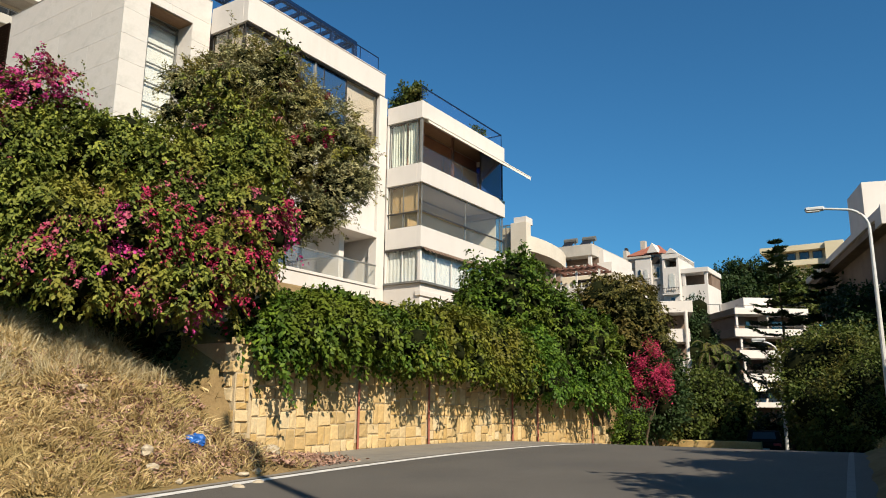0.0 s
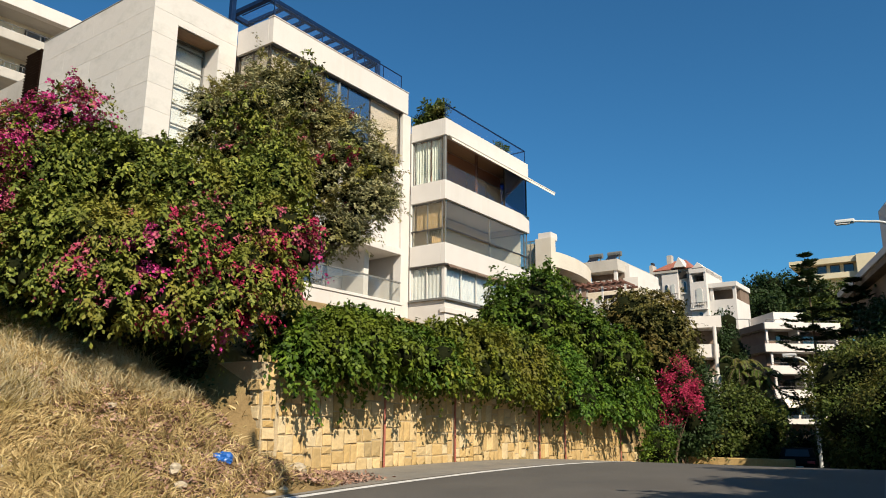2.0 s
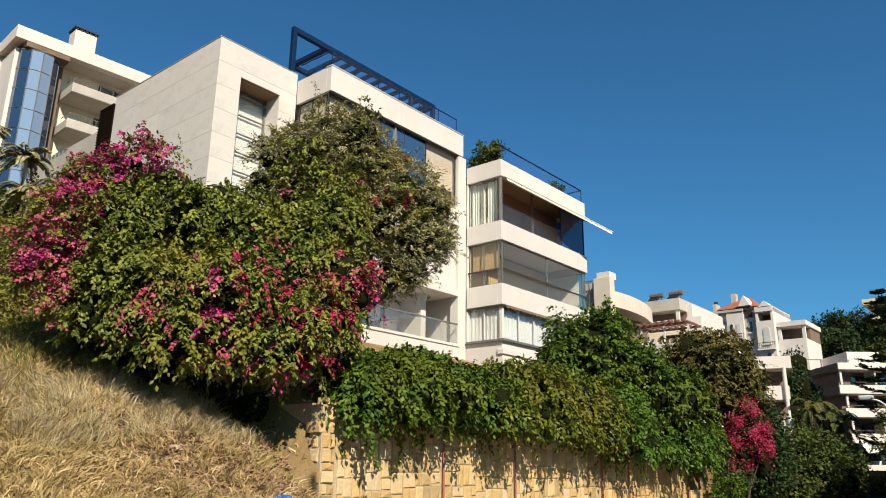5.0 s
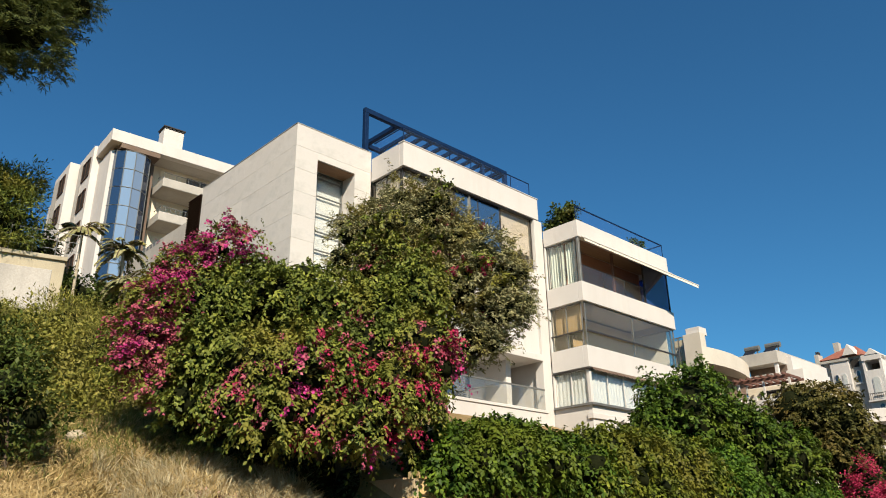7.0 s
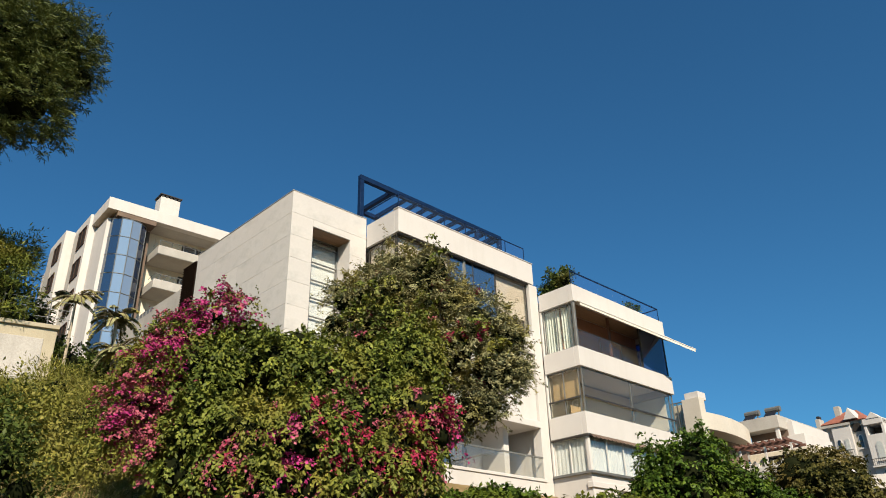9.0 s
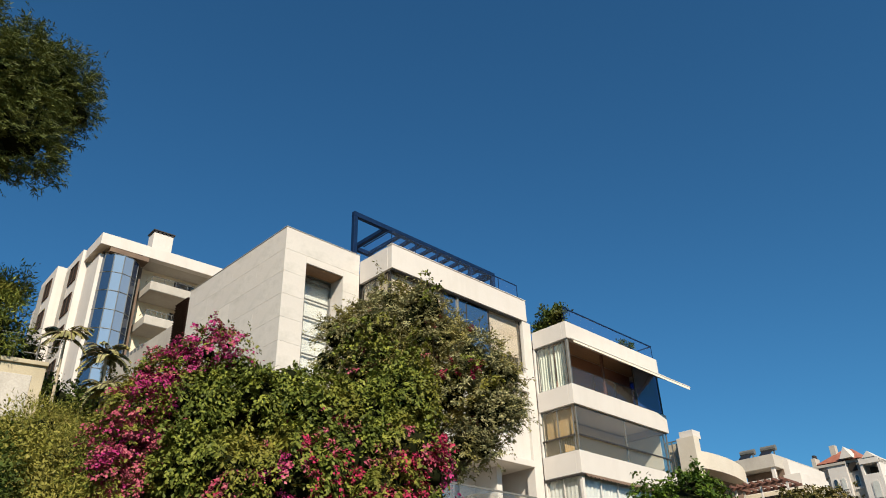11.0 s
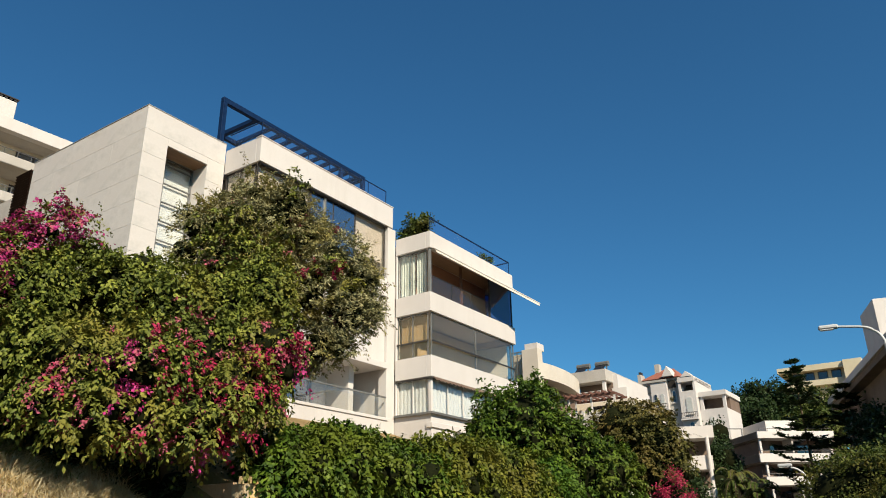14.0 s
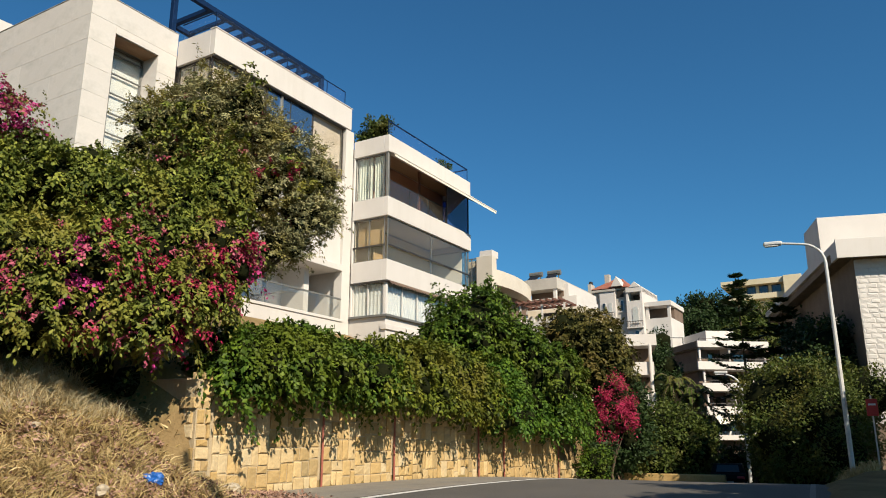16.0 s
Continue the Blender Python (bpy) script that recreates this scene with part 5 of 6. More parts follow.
lq, lp = r.uniform(4.5, 14.8, n), r.uniform(10.5, 14.8, n)
keep = (r.random(n) < smooth(5.6, 9.4, lq) * (1 - smooth(12.0, 14.8, lq + (13 - lp) * 0.5))) & ((lp < 12.9) | (lq < 11))
lq, lp = lq[keep], lp[keep]
lc = np.stack([U.x * lq + V.x * lp, U.y * lq + V.y * lp, ground_z(lq, lp) + 0.025 + r.random(len(lq)) * 0.05], 1)
ld = unit(r.normal(size=lc.shape) * np.array([1, 1, 0.35]))
ln = unit(r.normal(size=lc.shape) * 0.5 + np.array([0, 0, 1]))
lv, lf = leaves_mesh(lc, ld, ln, r.uniform(0.05, 0.13, len(lc)), r.uniform(0.015, 0.04, len(lc)))
tagged(mesh_part("fallen_leaves", lv, lf, "litter", None, (0, 0, 0)), "reddish brown fallen leaves on the bank", "leaves", kind="stuff")


def rock(q, p, size, seed, label="pale stone lying on the dry bank"):
    bm = bmesh.new()
    bmesh.ops.create_icosphere(bm, subdivisions=2, radius=1)
    rr = random.Random(seed)
    sx, sy, sz = size * rr.uniform(0.8, 1.3), size * rr.uniform(0.6, 1.0), size * rr.uniform(0.45, 0.7)
    ph = [rr.uniform(0, 6) for _ in range(6)]
    for vtx in bm.verts:
        c = vtx.co
        k = 1 + 0.16 * math.sin(3 * c.x + ph[0]) + 0.14 * math.sin(4 * c.y + ph[1]) + 0.12 * math.sin(5 * c.z + ph[2])
        vtx.co = Vector((c.x * sx * k, c.y * sy * k, c.z * sz * k))
    me = bpy.data.meshes.new("rock")
    bm.to_mesh(me)
    bm.free()
    me.materials.append(M["rock"])
    ob = new("rock", me)
    w = place(q, p, float(ground_z(q, p)) + sz * 0.4)
    ob.matrix_world = pose(w.x, w.y, w.z, 0, 0, rr.uniform(0, 360))
    tagged(ob, label, "stone", "stones on the bank")


for k, (x, y, size) in enumerate([(-11.46, 14.32, 0.26), (-3.3, 15.21, 0.22), (-3.07, 13.1, 0.11), (-3.25, 12.55, 0.1), (-3.87, 17.7, 0.20), (-4.96, 13.15, 0.15), (-3.51, 13.71, 0.11), (-4.23, 12.65, 0.08), (-3.31, 14.03, 0.10), (-4.73, 12.77, 0.13), (-3.0, 16.6, 0.08), (-2.7, 17.3, 0.06), (-6.6, 14.0, 0.1), (-3.4, 16.4, 0.07)]):
    w = Vector((x, y, 0))
    rock(w.dot(U), w.dot(V), size, 100 + k)
rr = random.Random(77)
for k in range(26):
    q, p = rr.uniform(5, 13), rr.uniform(10.4, 12.2)
    rock(q, p, rr.uniform(0.025, 0.06), 200 + k, "small pale stone at the foot of the bank")
# crumpled blue plastic bag
w = Vector((-4.39, 13.91, 0))
bq, bp = w.dot(U), w.dot(V)
bm = bmesh.new()
bmesh.ops.create_icosphere(bm, subdivisions=3, radius=0.16)
for vtx in bm.verts:
    c = vtx.co
    k = noise.noise(c * 9.0) * 0.5 + noise.noise(c * 24.0) * 0.3
    vtx.co = Vector((c.x * (1.15 + k), c.y * (0.8 + k), c.z * (0.7 + k) + 0.02 * math.sin(c.x * 30)))
me = bpy.data.meshes.new("plastic_bag")
bm.to_mesh(me)
bm.free()
me.materials.append(M["blue_plastic"])
bag = new("plastic_bag", me)
bag.location = place(bq, bp, float(ground_z(bq, bp)) + 0.07)
tagged(bag, "crumpled bright blue plastic bag on dry grass", "bag")

# ---- roof terrace plants of the house ----
def house_pt(a, b, z):
    w = place(28.66 + a, 20.1 + b, z)
    return (w.x, w.y, w.z)


bl = [(*house_pt(0.6, 0.7, 17.2), 0.42), (*house_pt(0.6, 1.3, 17.35), 0.5), (*house_pt(0.6, 1.9, 17.1), 0.42), (*house_pt(0.7, 1.6, 17.7), 0.3)]
plant("terrace_shrub", house_pt(0.66, 1.3, 16.5), bl, "leaf_mid", 80, 121, "leafy green shrub in a roof planter", "shrub", 0.03, 0.5, (0.16, 0.05), 6, 0.1, clump=0.2)
bl = [(*house_pt(5.6, 0.5, 16.9), 0.25), (*house_pt(6.2, 0.5, 16.85), 0.28)]
plant("terrace_shrub", house_pt(5.9, 0.5, 16.3), bl, "leaf_mid", 80, 122, "low green shrub behind the glass roof railing", "shrub", 0.02, 0.5, (0.12, 0.04), 6, 0.08, clump=0.15)

# ---- neighbouring houses ----
SIDE = TURN - 90


def storeys(name, loc, rz, label, bands, depth, width, wall_material, band_material, gap_material, side_material="white_paint"):
    """A stepped apartment house: white balcony bands, and between them recess walls coloured dark for their shade; each
    band (z0, z1, x0, x1).
    """
    th = thing(name, loc, rz, label, "building")
    for k, (z0, z1, x0, x1) in enumerate(bands):
        box("balcony", (x0, x1, 0.0, 0.2, z0, z1), band_material, th)
        box("balcony_side", (x0, x0 + 0.2, 0.2, depth * 0.7, z0, z1), side_material, th)
        box("slab", (x0 + 0.2, x1, 0.2, depth, z0, z0 + 0.25), band_material, th)
        nz = bands[k - 1][0] if k else None
        if nz:
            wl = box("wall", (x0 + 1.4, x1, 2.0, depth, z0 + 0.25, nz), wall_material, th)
            for j in range(int((x1 - x0 - 2) / 2.6)):
                xx = x0 + 2.0 + 2.6 * j
                window(th, xx, xx + 1.6, 1.97, z0 + 0.3, nz - 0.4, 2, "glass_dark", "frame_dark", 0.06)
            box("post", (x0 + 0.3, x0 + 0.5, 0.3, 0.5, z1, nz), band_material, th)
    z0 = bands[-1][0]
    box("base", (bands[-1][2] + 1.0, bands[-1][3], 1.2, depth, z0 - 6, z0), wall_material, th)
    return th


# white house with the blue glass bay, up the hill
LH = thing("hill_house", place(16.6, 52.45, 0), TURN - 3.5, "white apartment house with a blue glass bay and chimney", "building")
box("wall", (3.2, 14, 1.9, 14, 13.0, 30.0), "interior_light", LH)
# dark colour here and on the soffit and reveal paints the recess's shade
box("wall", (0.3, 3.2, 0.9, 14, 13.0, 30.0), "shade_brown", LH, "wall behind the bay, dark brown for the shade of the recess")
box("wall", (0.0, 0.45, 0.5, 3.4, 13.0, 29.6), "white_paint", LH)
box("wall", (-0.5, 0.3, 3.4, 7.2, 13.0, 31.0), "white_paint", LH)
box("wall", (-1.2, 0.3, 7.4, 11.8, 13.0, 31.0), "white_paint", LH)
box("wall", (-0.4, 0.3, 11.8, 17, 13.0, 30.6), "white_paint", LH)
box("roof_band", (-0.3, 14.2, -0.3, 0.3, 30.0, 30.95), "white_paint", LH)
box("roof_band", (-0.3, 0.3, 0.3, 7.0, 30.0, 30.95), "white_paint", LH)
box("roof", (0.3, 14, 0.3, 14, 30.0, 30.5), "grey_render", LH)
box("soffit", (0.46, 3.4, -0.28, 0.88, 29.6, 29.98), "shade_brown", LH, "brown soffit over the bay, darkened for the shade of the recess")
box("reveal", (3.1, 3.4, 0.9, 1.88, 13.0, 29.58), "shade_brown", LH)
box("wall_strip", (-0.53, -0.49, 5.9, 7.18, 13.0, 30.5), "grey_render", LH)
box("wall_strip", (-1.23, -1.19, 10.0, 11.78, 13.0, 30.5), "grey_render", LH)
# panes are opaque and coloured like unlit rooms
for z in (28.6, 25.9, 23.2, 20.5):
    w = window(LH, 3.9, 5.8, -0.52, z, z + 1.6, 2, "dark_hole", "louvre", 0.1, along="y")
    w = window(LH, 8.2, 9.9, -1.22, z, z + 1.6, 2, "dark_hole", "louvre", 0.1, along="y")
N = 7
pts = [(1.6 + 1.45 * math.cos(radians(180 + 30 * k)), 0.85 + 1.25 * math.sin(radians(180 + 30 * k))) for k in range(N)]
bayp = part("glass_bay", box_bm((0.5, 2.7, 0.9, 1.0, 19.0, 29.4)), "frame_dark", LH, "curved bay of blue glass")
for kb, ((x0, y0), (x1, y1)) in enumerate(zip(pts[:-1], pts[1:])):
    for z in np.arange(19.0, 29.3, 1.5):
        nx, ny = (y1 - y0), -(x1 - x0)
        # middle panes are tinted pale for a sky reflection, the outer ones darker
        part("pane", ([(x0, y0, z + 0.04), (x1, y1, z + 0.04), (x1, y1, z + 1.46), (x0, y0, z + 1.46), (x0 * 0.97 + 0.048, y0 * 0.97 + 0.025, z + 0.04), (x1 * 0.97 + 0.048, y1 * 0.97 + 0.025, z + 0.04), (x1 * 0.97 + 0.048, y1 * 0.97 + 0.025, z + 1.46), (x0 * 0.97 + 0.048, y0 * 0.97 + 0.025, z + 1.46)], [], [(0, 1, 2, 3), (7, 6, 5, 4), (0, 4, 5, 1), (1, 5, 6, 2), (2, 6, 7, 3), (3, 7, 4, 0)]), "glass_sky_reflect" if kb in (2, 3) else "glass_bay", bayp)
for z in np.arange(19.0, 29.6, 1.5):
    part("transom", tube_bm([(x, y, z) for x, y in pts], [0.035] * N, 5), "frame_grey", bayp)
for x, y in pts:
    part("mullion", tube_bm([(x, y, 19.0), (x, y, 29.4)], [0.035, 0.035], 5), "frame_grey", bayp)
chim = part("chimney", box_bm((3.9, 5.5, 1.2, 2.4, 30.5, 33.2), bevel=0.02), "white_paint", LH, "white chimney with a dark crenellated cap")
for k in range(5):
    part("cap", box_bm((3.9 + k * 0.34, 4.1 + k * 0.34, 1.15, 2.45, 33.2, 33.34)), "frame_dark", chim)
part("cap_slab", box_bm((3.8, 5.6, 1.1, 2.5, 33.34, 33.42)), "frame_dark", chim)
for z, x1 in ((27.2, 9.5), (24.4, 6.2), (21.6, 9.5)):
    b = part("balcony", box_bm((3.7, x1, -0.7, 1.9, z, z + 0.75), bevel=0.05), "grey_render", LH)
    part("railing", joined(tube_bm([(3.8, 0.8, z + 1.2), (3.8, -0.6, z + 1.2), (x1 - 0.1, -0.6, z + 1.2)], [0.03] * 3, 5), *[tube_bm([(3.8 + (x1 - 3.9) * k / 6, -0.6, z + 0.7), (3.8 + (x1 - 3.9) * k / 6, -0.6, z + 1.2)], [0.02, 0.02], 5) for k in range(7)]), "frame_grey", b)
    window(LH, 6.4, 9.0, 1.86, z + 0.8, z + 2.5, 2, "glass_blue", "frame_dark", 0.08)
    box("door", (4.2, 5.2, 1.84, 1.9, z + 0.78, z + 2.5), "interior_light", LH)
# retaining wall up the slope with a thin fence
RW = thing("wall_upper", (-23.6, 18.9, 9.5), 43.5, "cream retaining wall with a thin fence up the slope", "wall", kind="structure")
box("wall", (-3, 5.4, 0, 0.3, -3.5, 2.2), "beige_render", RW)
box("coping", (-3.05, 5.45, -0.1, 0.4, 2.2, 2.36), "beige_render", RW)
# raised grey panel in place of a recess in the wall
box("recess_grey_panel", (2.4, 5.0, -0.02, 0.02, 0.2, 1.8), "grey_render", RW)
for k in range(12):
    part("post", tube_bm([(-2.8 + k * 0.78, 0.15, 2.3), (-2.8 + k * 0.78, 0.15, 3.4)], [0.02, 0.02], 5), "frame_grey", RW)
for z in (2.7, 3.05, 3.38):
    part("wire", tube_bm([(-2.8, 0.15, z), (5.8, 0.15, z)], [0.012, 0.012], 4), "frame_grey", RW)


def palm(name, base, trunk_h, r, fronds, flen, seed, label, material="leaf_dark", lw=0.03, lift=(0.1, 1.1), stem="bark", arch=1.0):
    """A palm: ringed trunk and arching fronds with rows of leaflets."""
    th = thing(name, base, 0, label, "palm")
    rr = random.Random(seed)
    top = (rr.uniform(-0.15, 0.15), rr.uniform(-0.15, 0.15), trunk_h)
    part("trunk", tube_bm([(0, 0, -0.3), (top[0] * 0.4, top[1] * 0.4, trunk_h * 0.5), top], [r * 1.2, r, r * 0.9], 9), stem, th)
    for k in range(fronds):
        az = 2 * math.pi * k / fronds + rr.uniform(-0.2, 0.2)
        rise = rr.uniform(*lift)
        pts = []
        for j in range(9):
            t = j / 8
            out = flen * t * (0.95 - 0.1 * t)
            pts.append(Vector((top[0] + math.cos(az) * out, top[1] + math.sin(az) * out, top[2] + flen * (rise * t - arch * t * t))))
        C, D, Nn, L = [], [], [], []
        for j in range(1, 9):
            for e in (0.0, 0.5):
                p = pts[j - 1].lerp(pts[j], e)
                dv = (pts[j] - pts[j - 1]).normalized()
                sd = dv.cross(Vector((0, 0, 1))).normalized()
                for sgn in (-1, 1):
                    C.append(p)
                    D.append((sd * sgn * 0.8 + dv * 0.6 - Vector((0, 0, 0.35))).normalized())
                    Nn.append(Vector((0.25 + rr.gauss(0, 0.25), -0.55 + rr.gauss(0, 0.25), 0.8)).normalized())
                    L.append(flen * 0.28 * (1.15 - (j / 8) * 0.6))
        v, f = leaves_mesh(np.array(C), np.array(D), np.array(Nn), np.array(L), np.full(len(L), lw))
        fr = mesh_part("frond", v, f, material, th, (0, 0, 0))
        part("rib", tube_bm([tuple(p) for p in pts], [0.02 + 0.012 * (8 - j) / 8 for j in range(9)], 4), "bark", fr)
    return th


for k, (x, y, h, fl) in enumerate([(-20.3, 24.0, 3.2, 1.15), (-18.7, 24.8, 2.9, 1.15), (-18.0, 24.2, 1.6, 1.05)]):
    palm("slope_palm", (x, y, gz(x, y)), h, 0.055, 19, fl, 30 + k, "spiky dark palm on the slope below white houses", "leaf_olive", lw=0.06, lift=(0.0, 1.4), stem="rock", arch=0.8)
bl = [(-20.8, 25.0, 11.0, 1.0), (-19.4, 25.8, 10.8, 1.1), (-17.6, 25.4, 10.6, 1.0), (-16.4, 24.4, 10.3, 0.8)]
plant("slope_shrub", (-18.6, 25.4, gz(-18.6, 25.4)), bl, "leaf_mid", 40, 131, "dull green scrub at the top of the slope", "shrub", 0.05, 0.6, (0.14, 0.05), 6, 0.12)

GT = [(-25.6, 25.3, 14.3, 1.4), (-24.8, 26.1, 13.6, 1.2), (-24.1, 26.7, 12.8, 0.9), (-25.0, 25.9, 12.5, 1.3)]
plant("garden_tree", (-24.8, 26.1, gz(-24.8, 26.1)), GT, "leaf_mid", 30, 133, "dark green trees behind the retaining wall", "tree", 0.14, 0.7, (0.2, 0.06), 7, 0.2, rough=0.4)

# cream house with a round balcony, beside the white one
MH = thing("neighbour_house", (4.73, 51.78, 0), SIDE, "cream house with a rounded balcony and brown pergola", "building")
window(MH, -1.0, 0.05, 0.3, 8.0, 14.4, 2, "glass_smoke", "frame_grey", 0.06)
box("wall", (-1.0, 0.0, 0.7, 3, 3.0, 14.3), "cream", MH)
box("pier", (0.05, 1.3, 0.0, 0.7, 3.0, 14.4), "cream", MH)
box("roof_box", (0.1, 1.1, 0.4, 1.4, 14.4, 14.9), "white_paint", MH)
arc = [(1.3, 0.15), (1.47, 1.2), (1.54, 2.4), (1.52, 3.6), (1.4, 4.8), (1.2, 6.0), (0.9, 7.2), (0.5, 8.4), (0.0, 9.4)]
vs, fs = [], []
for x, y in arc:
    for (o, z) in ((0, 12.35), (0, 13.45), (0.22, 13.45), (0.22, 12.35)):
        vs.append((x - o, y, z))
for k in range(len(arc) - 1):
    for e in range(4):
        n = (e + 1) % 4
        fs.append((4 * k + e, 4 * k + 4 + e, 4 * k + 4 + n, 4 * k + n))
part("balcony", (vs, [], fs), "cream", MH, "rounded cream balcony parapet")
vs = [(x, y, 12.36) for x, y in arc] + [(-0.5, 9.4, 12.36), (-0.5, 0.15, 12.36)] + [(x, y, 12.5) for x, y in arc] + [(-0.5, 9.4, 12.5), (-0.5, 0.15, 12.5)]
na = len(arc) + 2
part("balcony_floor", (vs, [], [tuple(range(na))[::-1], tuple(range(na, 2 * na))]), "cream", MH)
# wall coloured dark for the shade under the round balcony
box("wall", (-3.0, 0.2, 0.9, 8, 3.0, 12.36), "shade_brown", MH)
pg = thing("terrace_house", (7.9, 53.4, 0), SIDE, "white terrace house with brown wooden pergola", "building")
pgp = part("pergola", box_bm((-0.2, 3.6, 0.2, 0.35, 11.2, 11.35), (-0.2, 3.6, 2.2, 2.35, 11.2, 11.35)), "wood_brown", pg, "brown wooden pergola")
for k in range(8):
    part("slat", box_bm((-0.1 + k * 0.47, 0.02 + k * 0.47, -0.2, 2.6, 11.35, 11.5)), "wood_brown", pgp)
for x in (0.0, 1.7, 3.4):
    part("post", box_bm((x, x + 0.12, 0.22, 0.34, 9.4, 11.2)), "white_paint", pgp)
box("wall", (-0.6, 4.0, 3.0, 7, 3.0, 11.3), "interior_light", pg)
box("terrace", (-0.6, 4.0, 0.0, 3.0, 3.0, 9.4), "white_paint", pg)
box("parapet", (-0.6, 4.0, -0.2, 0.0, 8.9, 9.9), "white_paint", pg)
for k in range(8):
    part("baluster", box_bm((-0.5 + k * 0.55, -0.3 + k * 0.55, -0.18, -0.02, 9.9, 10.2)), "white_paint", pg)
window(pg, 0.3, 2.6, 2.96, 9.5, 11.0, 2, "glass_dark", "frame_dark", 0.08)
# flat-roofed house with solar heaters
UH = thing("solar_house", (9.19, 59.29, 0), SIDE, "pale flat-roofed house with solar water heaters", "building")
box("wall", (0.2, 3.4, 1.4, 8, 3.0, 14.0), "white_paint", UH)
box("roof_band", (-0.1, 3.0, 0, 8, 13.4, 14.3), "grey_render", UH)
box("balcony", (-0.1, 3.3, 0, 1.4, 11.5, 12.2), "white_paint", UH)
box("post", (0.0, 0.25, 0.1, 0.35, 12.2, 13.4), "white_paint", UH)
box("post", (2.6, 2.85, 0.1, 0.35, 12.2, 13.4), "white_paint", UH)
# dark panel painted for the shade under the roof band
box("recess_shade_wall", (0.22, 3.0, 1.3, 1.38, 12.2, 13.4), "shade_brown", UH)
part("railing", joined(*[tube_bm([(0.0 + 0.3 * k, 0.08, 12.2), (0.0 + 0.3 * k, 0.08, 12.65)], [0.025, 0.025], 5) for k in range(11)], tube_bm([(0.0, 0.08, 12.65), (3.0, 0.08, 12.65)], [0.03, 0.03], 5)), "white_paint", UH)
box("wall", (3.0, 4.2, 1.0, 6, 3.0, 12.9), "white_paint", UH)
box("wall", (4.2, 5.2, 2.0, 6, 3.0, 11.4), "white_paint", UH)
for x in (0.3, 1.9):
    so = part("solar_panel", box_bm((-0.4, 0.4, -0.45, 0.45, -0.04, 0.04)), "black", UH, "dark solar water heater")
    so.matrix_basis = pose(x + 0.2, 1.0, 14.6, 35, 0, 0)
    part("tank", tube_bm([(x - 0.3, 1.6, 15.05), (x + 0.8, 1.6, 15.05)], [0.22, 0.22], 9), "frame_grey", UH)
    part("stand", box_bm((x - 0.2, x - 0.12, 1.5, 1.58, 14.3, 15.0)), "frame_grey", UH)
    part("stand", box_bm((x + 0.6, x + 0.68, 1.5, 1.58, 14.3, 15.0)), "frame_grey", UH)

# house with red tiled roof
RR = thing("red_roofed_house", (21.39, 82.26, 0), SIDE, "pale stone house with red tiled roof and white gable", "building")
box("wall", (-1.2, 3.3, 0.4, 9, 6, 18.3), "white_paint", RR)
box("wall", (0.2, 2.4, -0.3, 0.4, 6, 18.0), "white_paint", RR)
# grey colour of the stair bay stands for its shade
box("wall", (2.4, 4.0, 0.1, 6, 6, 18.4), "grey_render", RR, "stair bay in grey for the shade of its recess")
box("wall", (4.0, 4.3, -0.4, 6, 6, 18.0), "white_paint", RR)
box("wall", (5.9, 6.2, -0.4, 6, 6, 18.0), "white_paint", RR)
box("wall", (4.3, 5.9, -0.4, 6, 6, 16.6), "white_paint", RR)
# open storeys are backed in dark brown that stands for their shade
box("wall", (4.3, 5.9, 1.6, 6, 16.6, 17.6), "shade_brown", RR)
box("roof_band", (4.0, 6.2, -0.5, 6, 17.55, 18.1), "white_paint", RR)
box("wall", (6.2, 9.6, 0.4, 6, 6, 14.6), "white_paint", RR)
box("wall", (6.2, 9.6, 2.2, 6, 14.6, 16.0), "shade_brown", RR)
box("roof_band", (6.2, 9.8, 0.2, 6, 15.9, 16.4), "white_paint", RR)
box("post", (9.2, 9.6, 0.4, 0.7, 14.6, 15.9), "white_paint", RR)
box("post", (6.3, 6.7, 0.4, 0.7, 14.6, 15.9), "white_paint", RR)
box("wall", (-1.5, -1.0, -0.2, 1.0, 6, 19.0), "grey_render", RR)
box("wall", (-4.4, -1.5, 1.0, 8, 6, 16.6), "grey_render", RR)
box("roof_band", (-4.8, -1.5, 0.6, 8, 16.6, 17.0), "grey_render", RR)
bm = bmesh.new()
ring = [bm.verts.new(c) for c in ((-1.2, -0.2, 18.3), (4.2, -0.2, 18.3), (4.2, 8, 18.3), (-1.2, 8, 18.3))]
rg = [bm.verts.new(c) for c in ((0.8, 3.5, 20.0), (2.2, 3.5, 20.0))]
for f in ((ring[0], ring[1], rg[1], rg[0]), (ring[1], ring[2], rg[1]), (ring[2], ring[3], rg[0], rg[1]), (ring[3], ring[0], rg[0]), tuple(ring[::-1])):
    bm.faces.new(f)
part("roof", bm, "tile_red", RR, "red tiled hipped roof")
for x0, z in ((2.0, 18.4), (4.5, 18.1)):
    bm = bmesh.new()
    a = [bm.verts.new((x0 + dx, y, z + dz)) for y in (-0.55, 1.5) for dx, dz in ((0, 0), (1.5, 0), (0.75, 1.1 if x0 < 3 else 0.6))]
    for f in ((0, 1, 2), (5, 4, 3), (0, 2, 5, 3), (1, 4, 5, 2), (0, 3, 4, 1)):
        bm.faces.new([a[i] for i in f])
    part("gable", bm, "white_paint", RR)
box("chimney", (-0.1, 0.6, 2.5, 3.2, 18.8, 20.5), "grey_render", RR)
def arched(parent, x, w, y, z0, z1, panel, frame="white_paint"):
    """A round-headed window: frame, panel and sill."""
    def outline(g):
        c, r = x + w / 2, w / 2 - g
        pts = [(x + g, z0 + g), (x + w - g, z0 + g)]
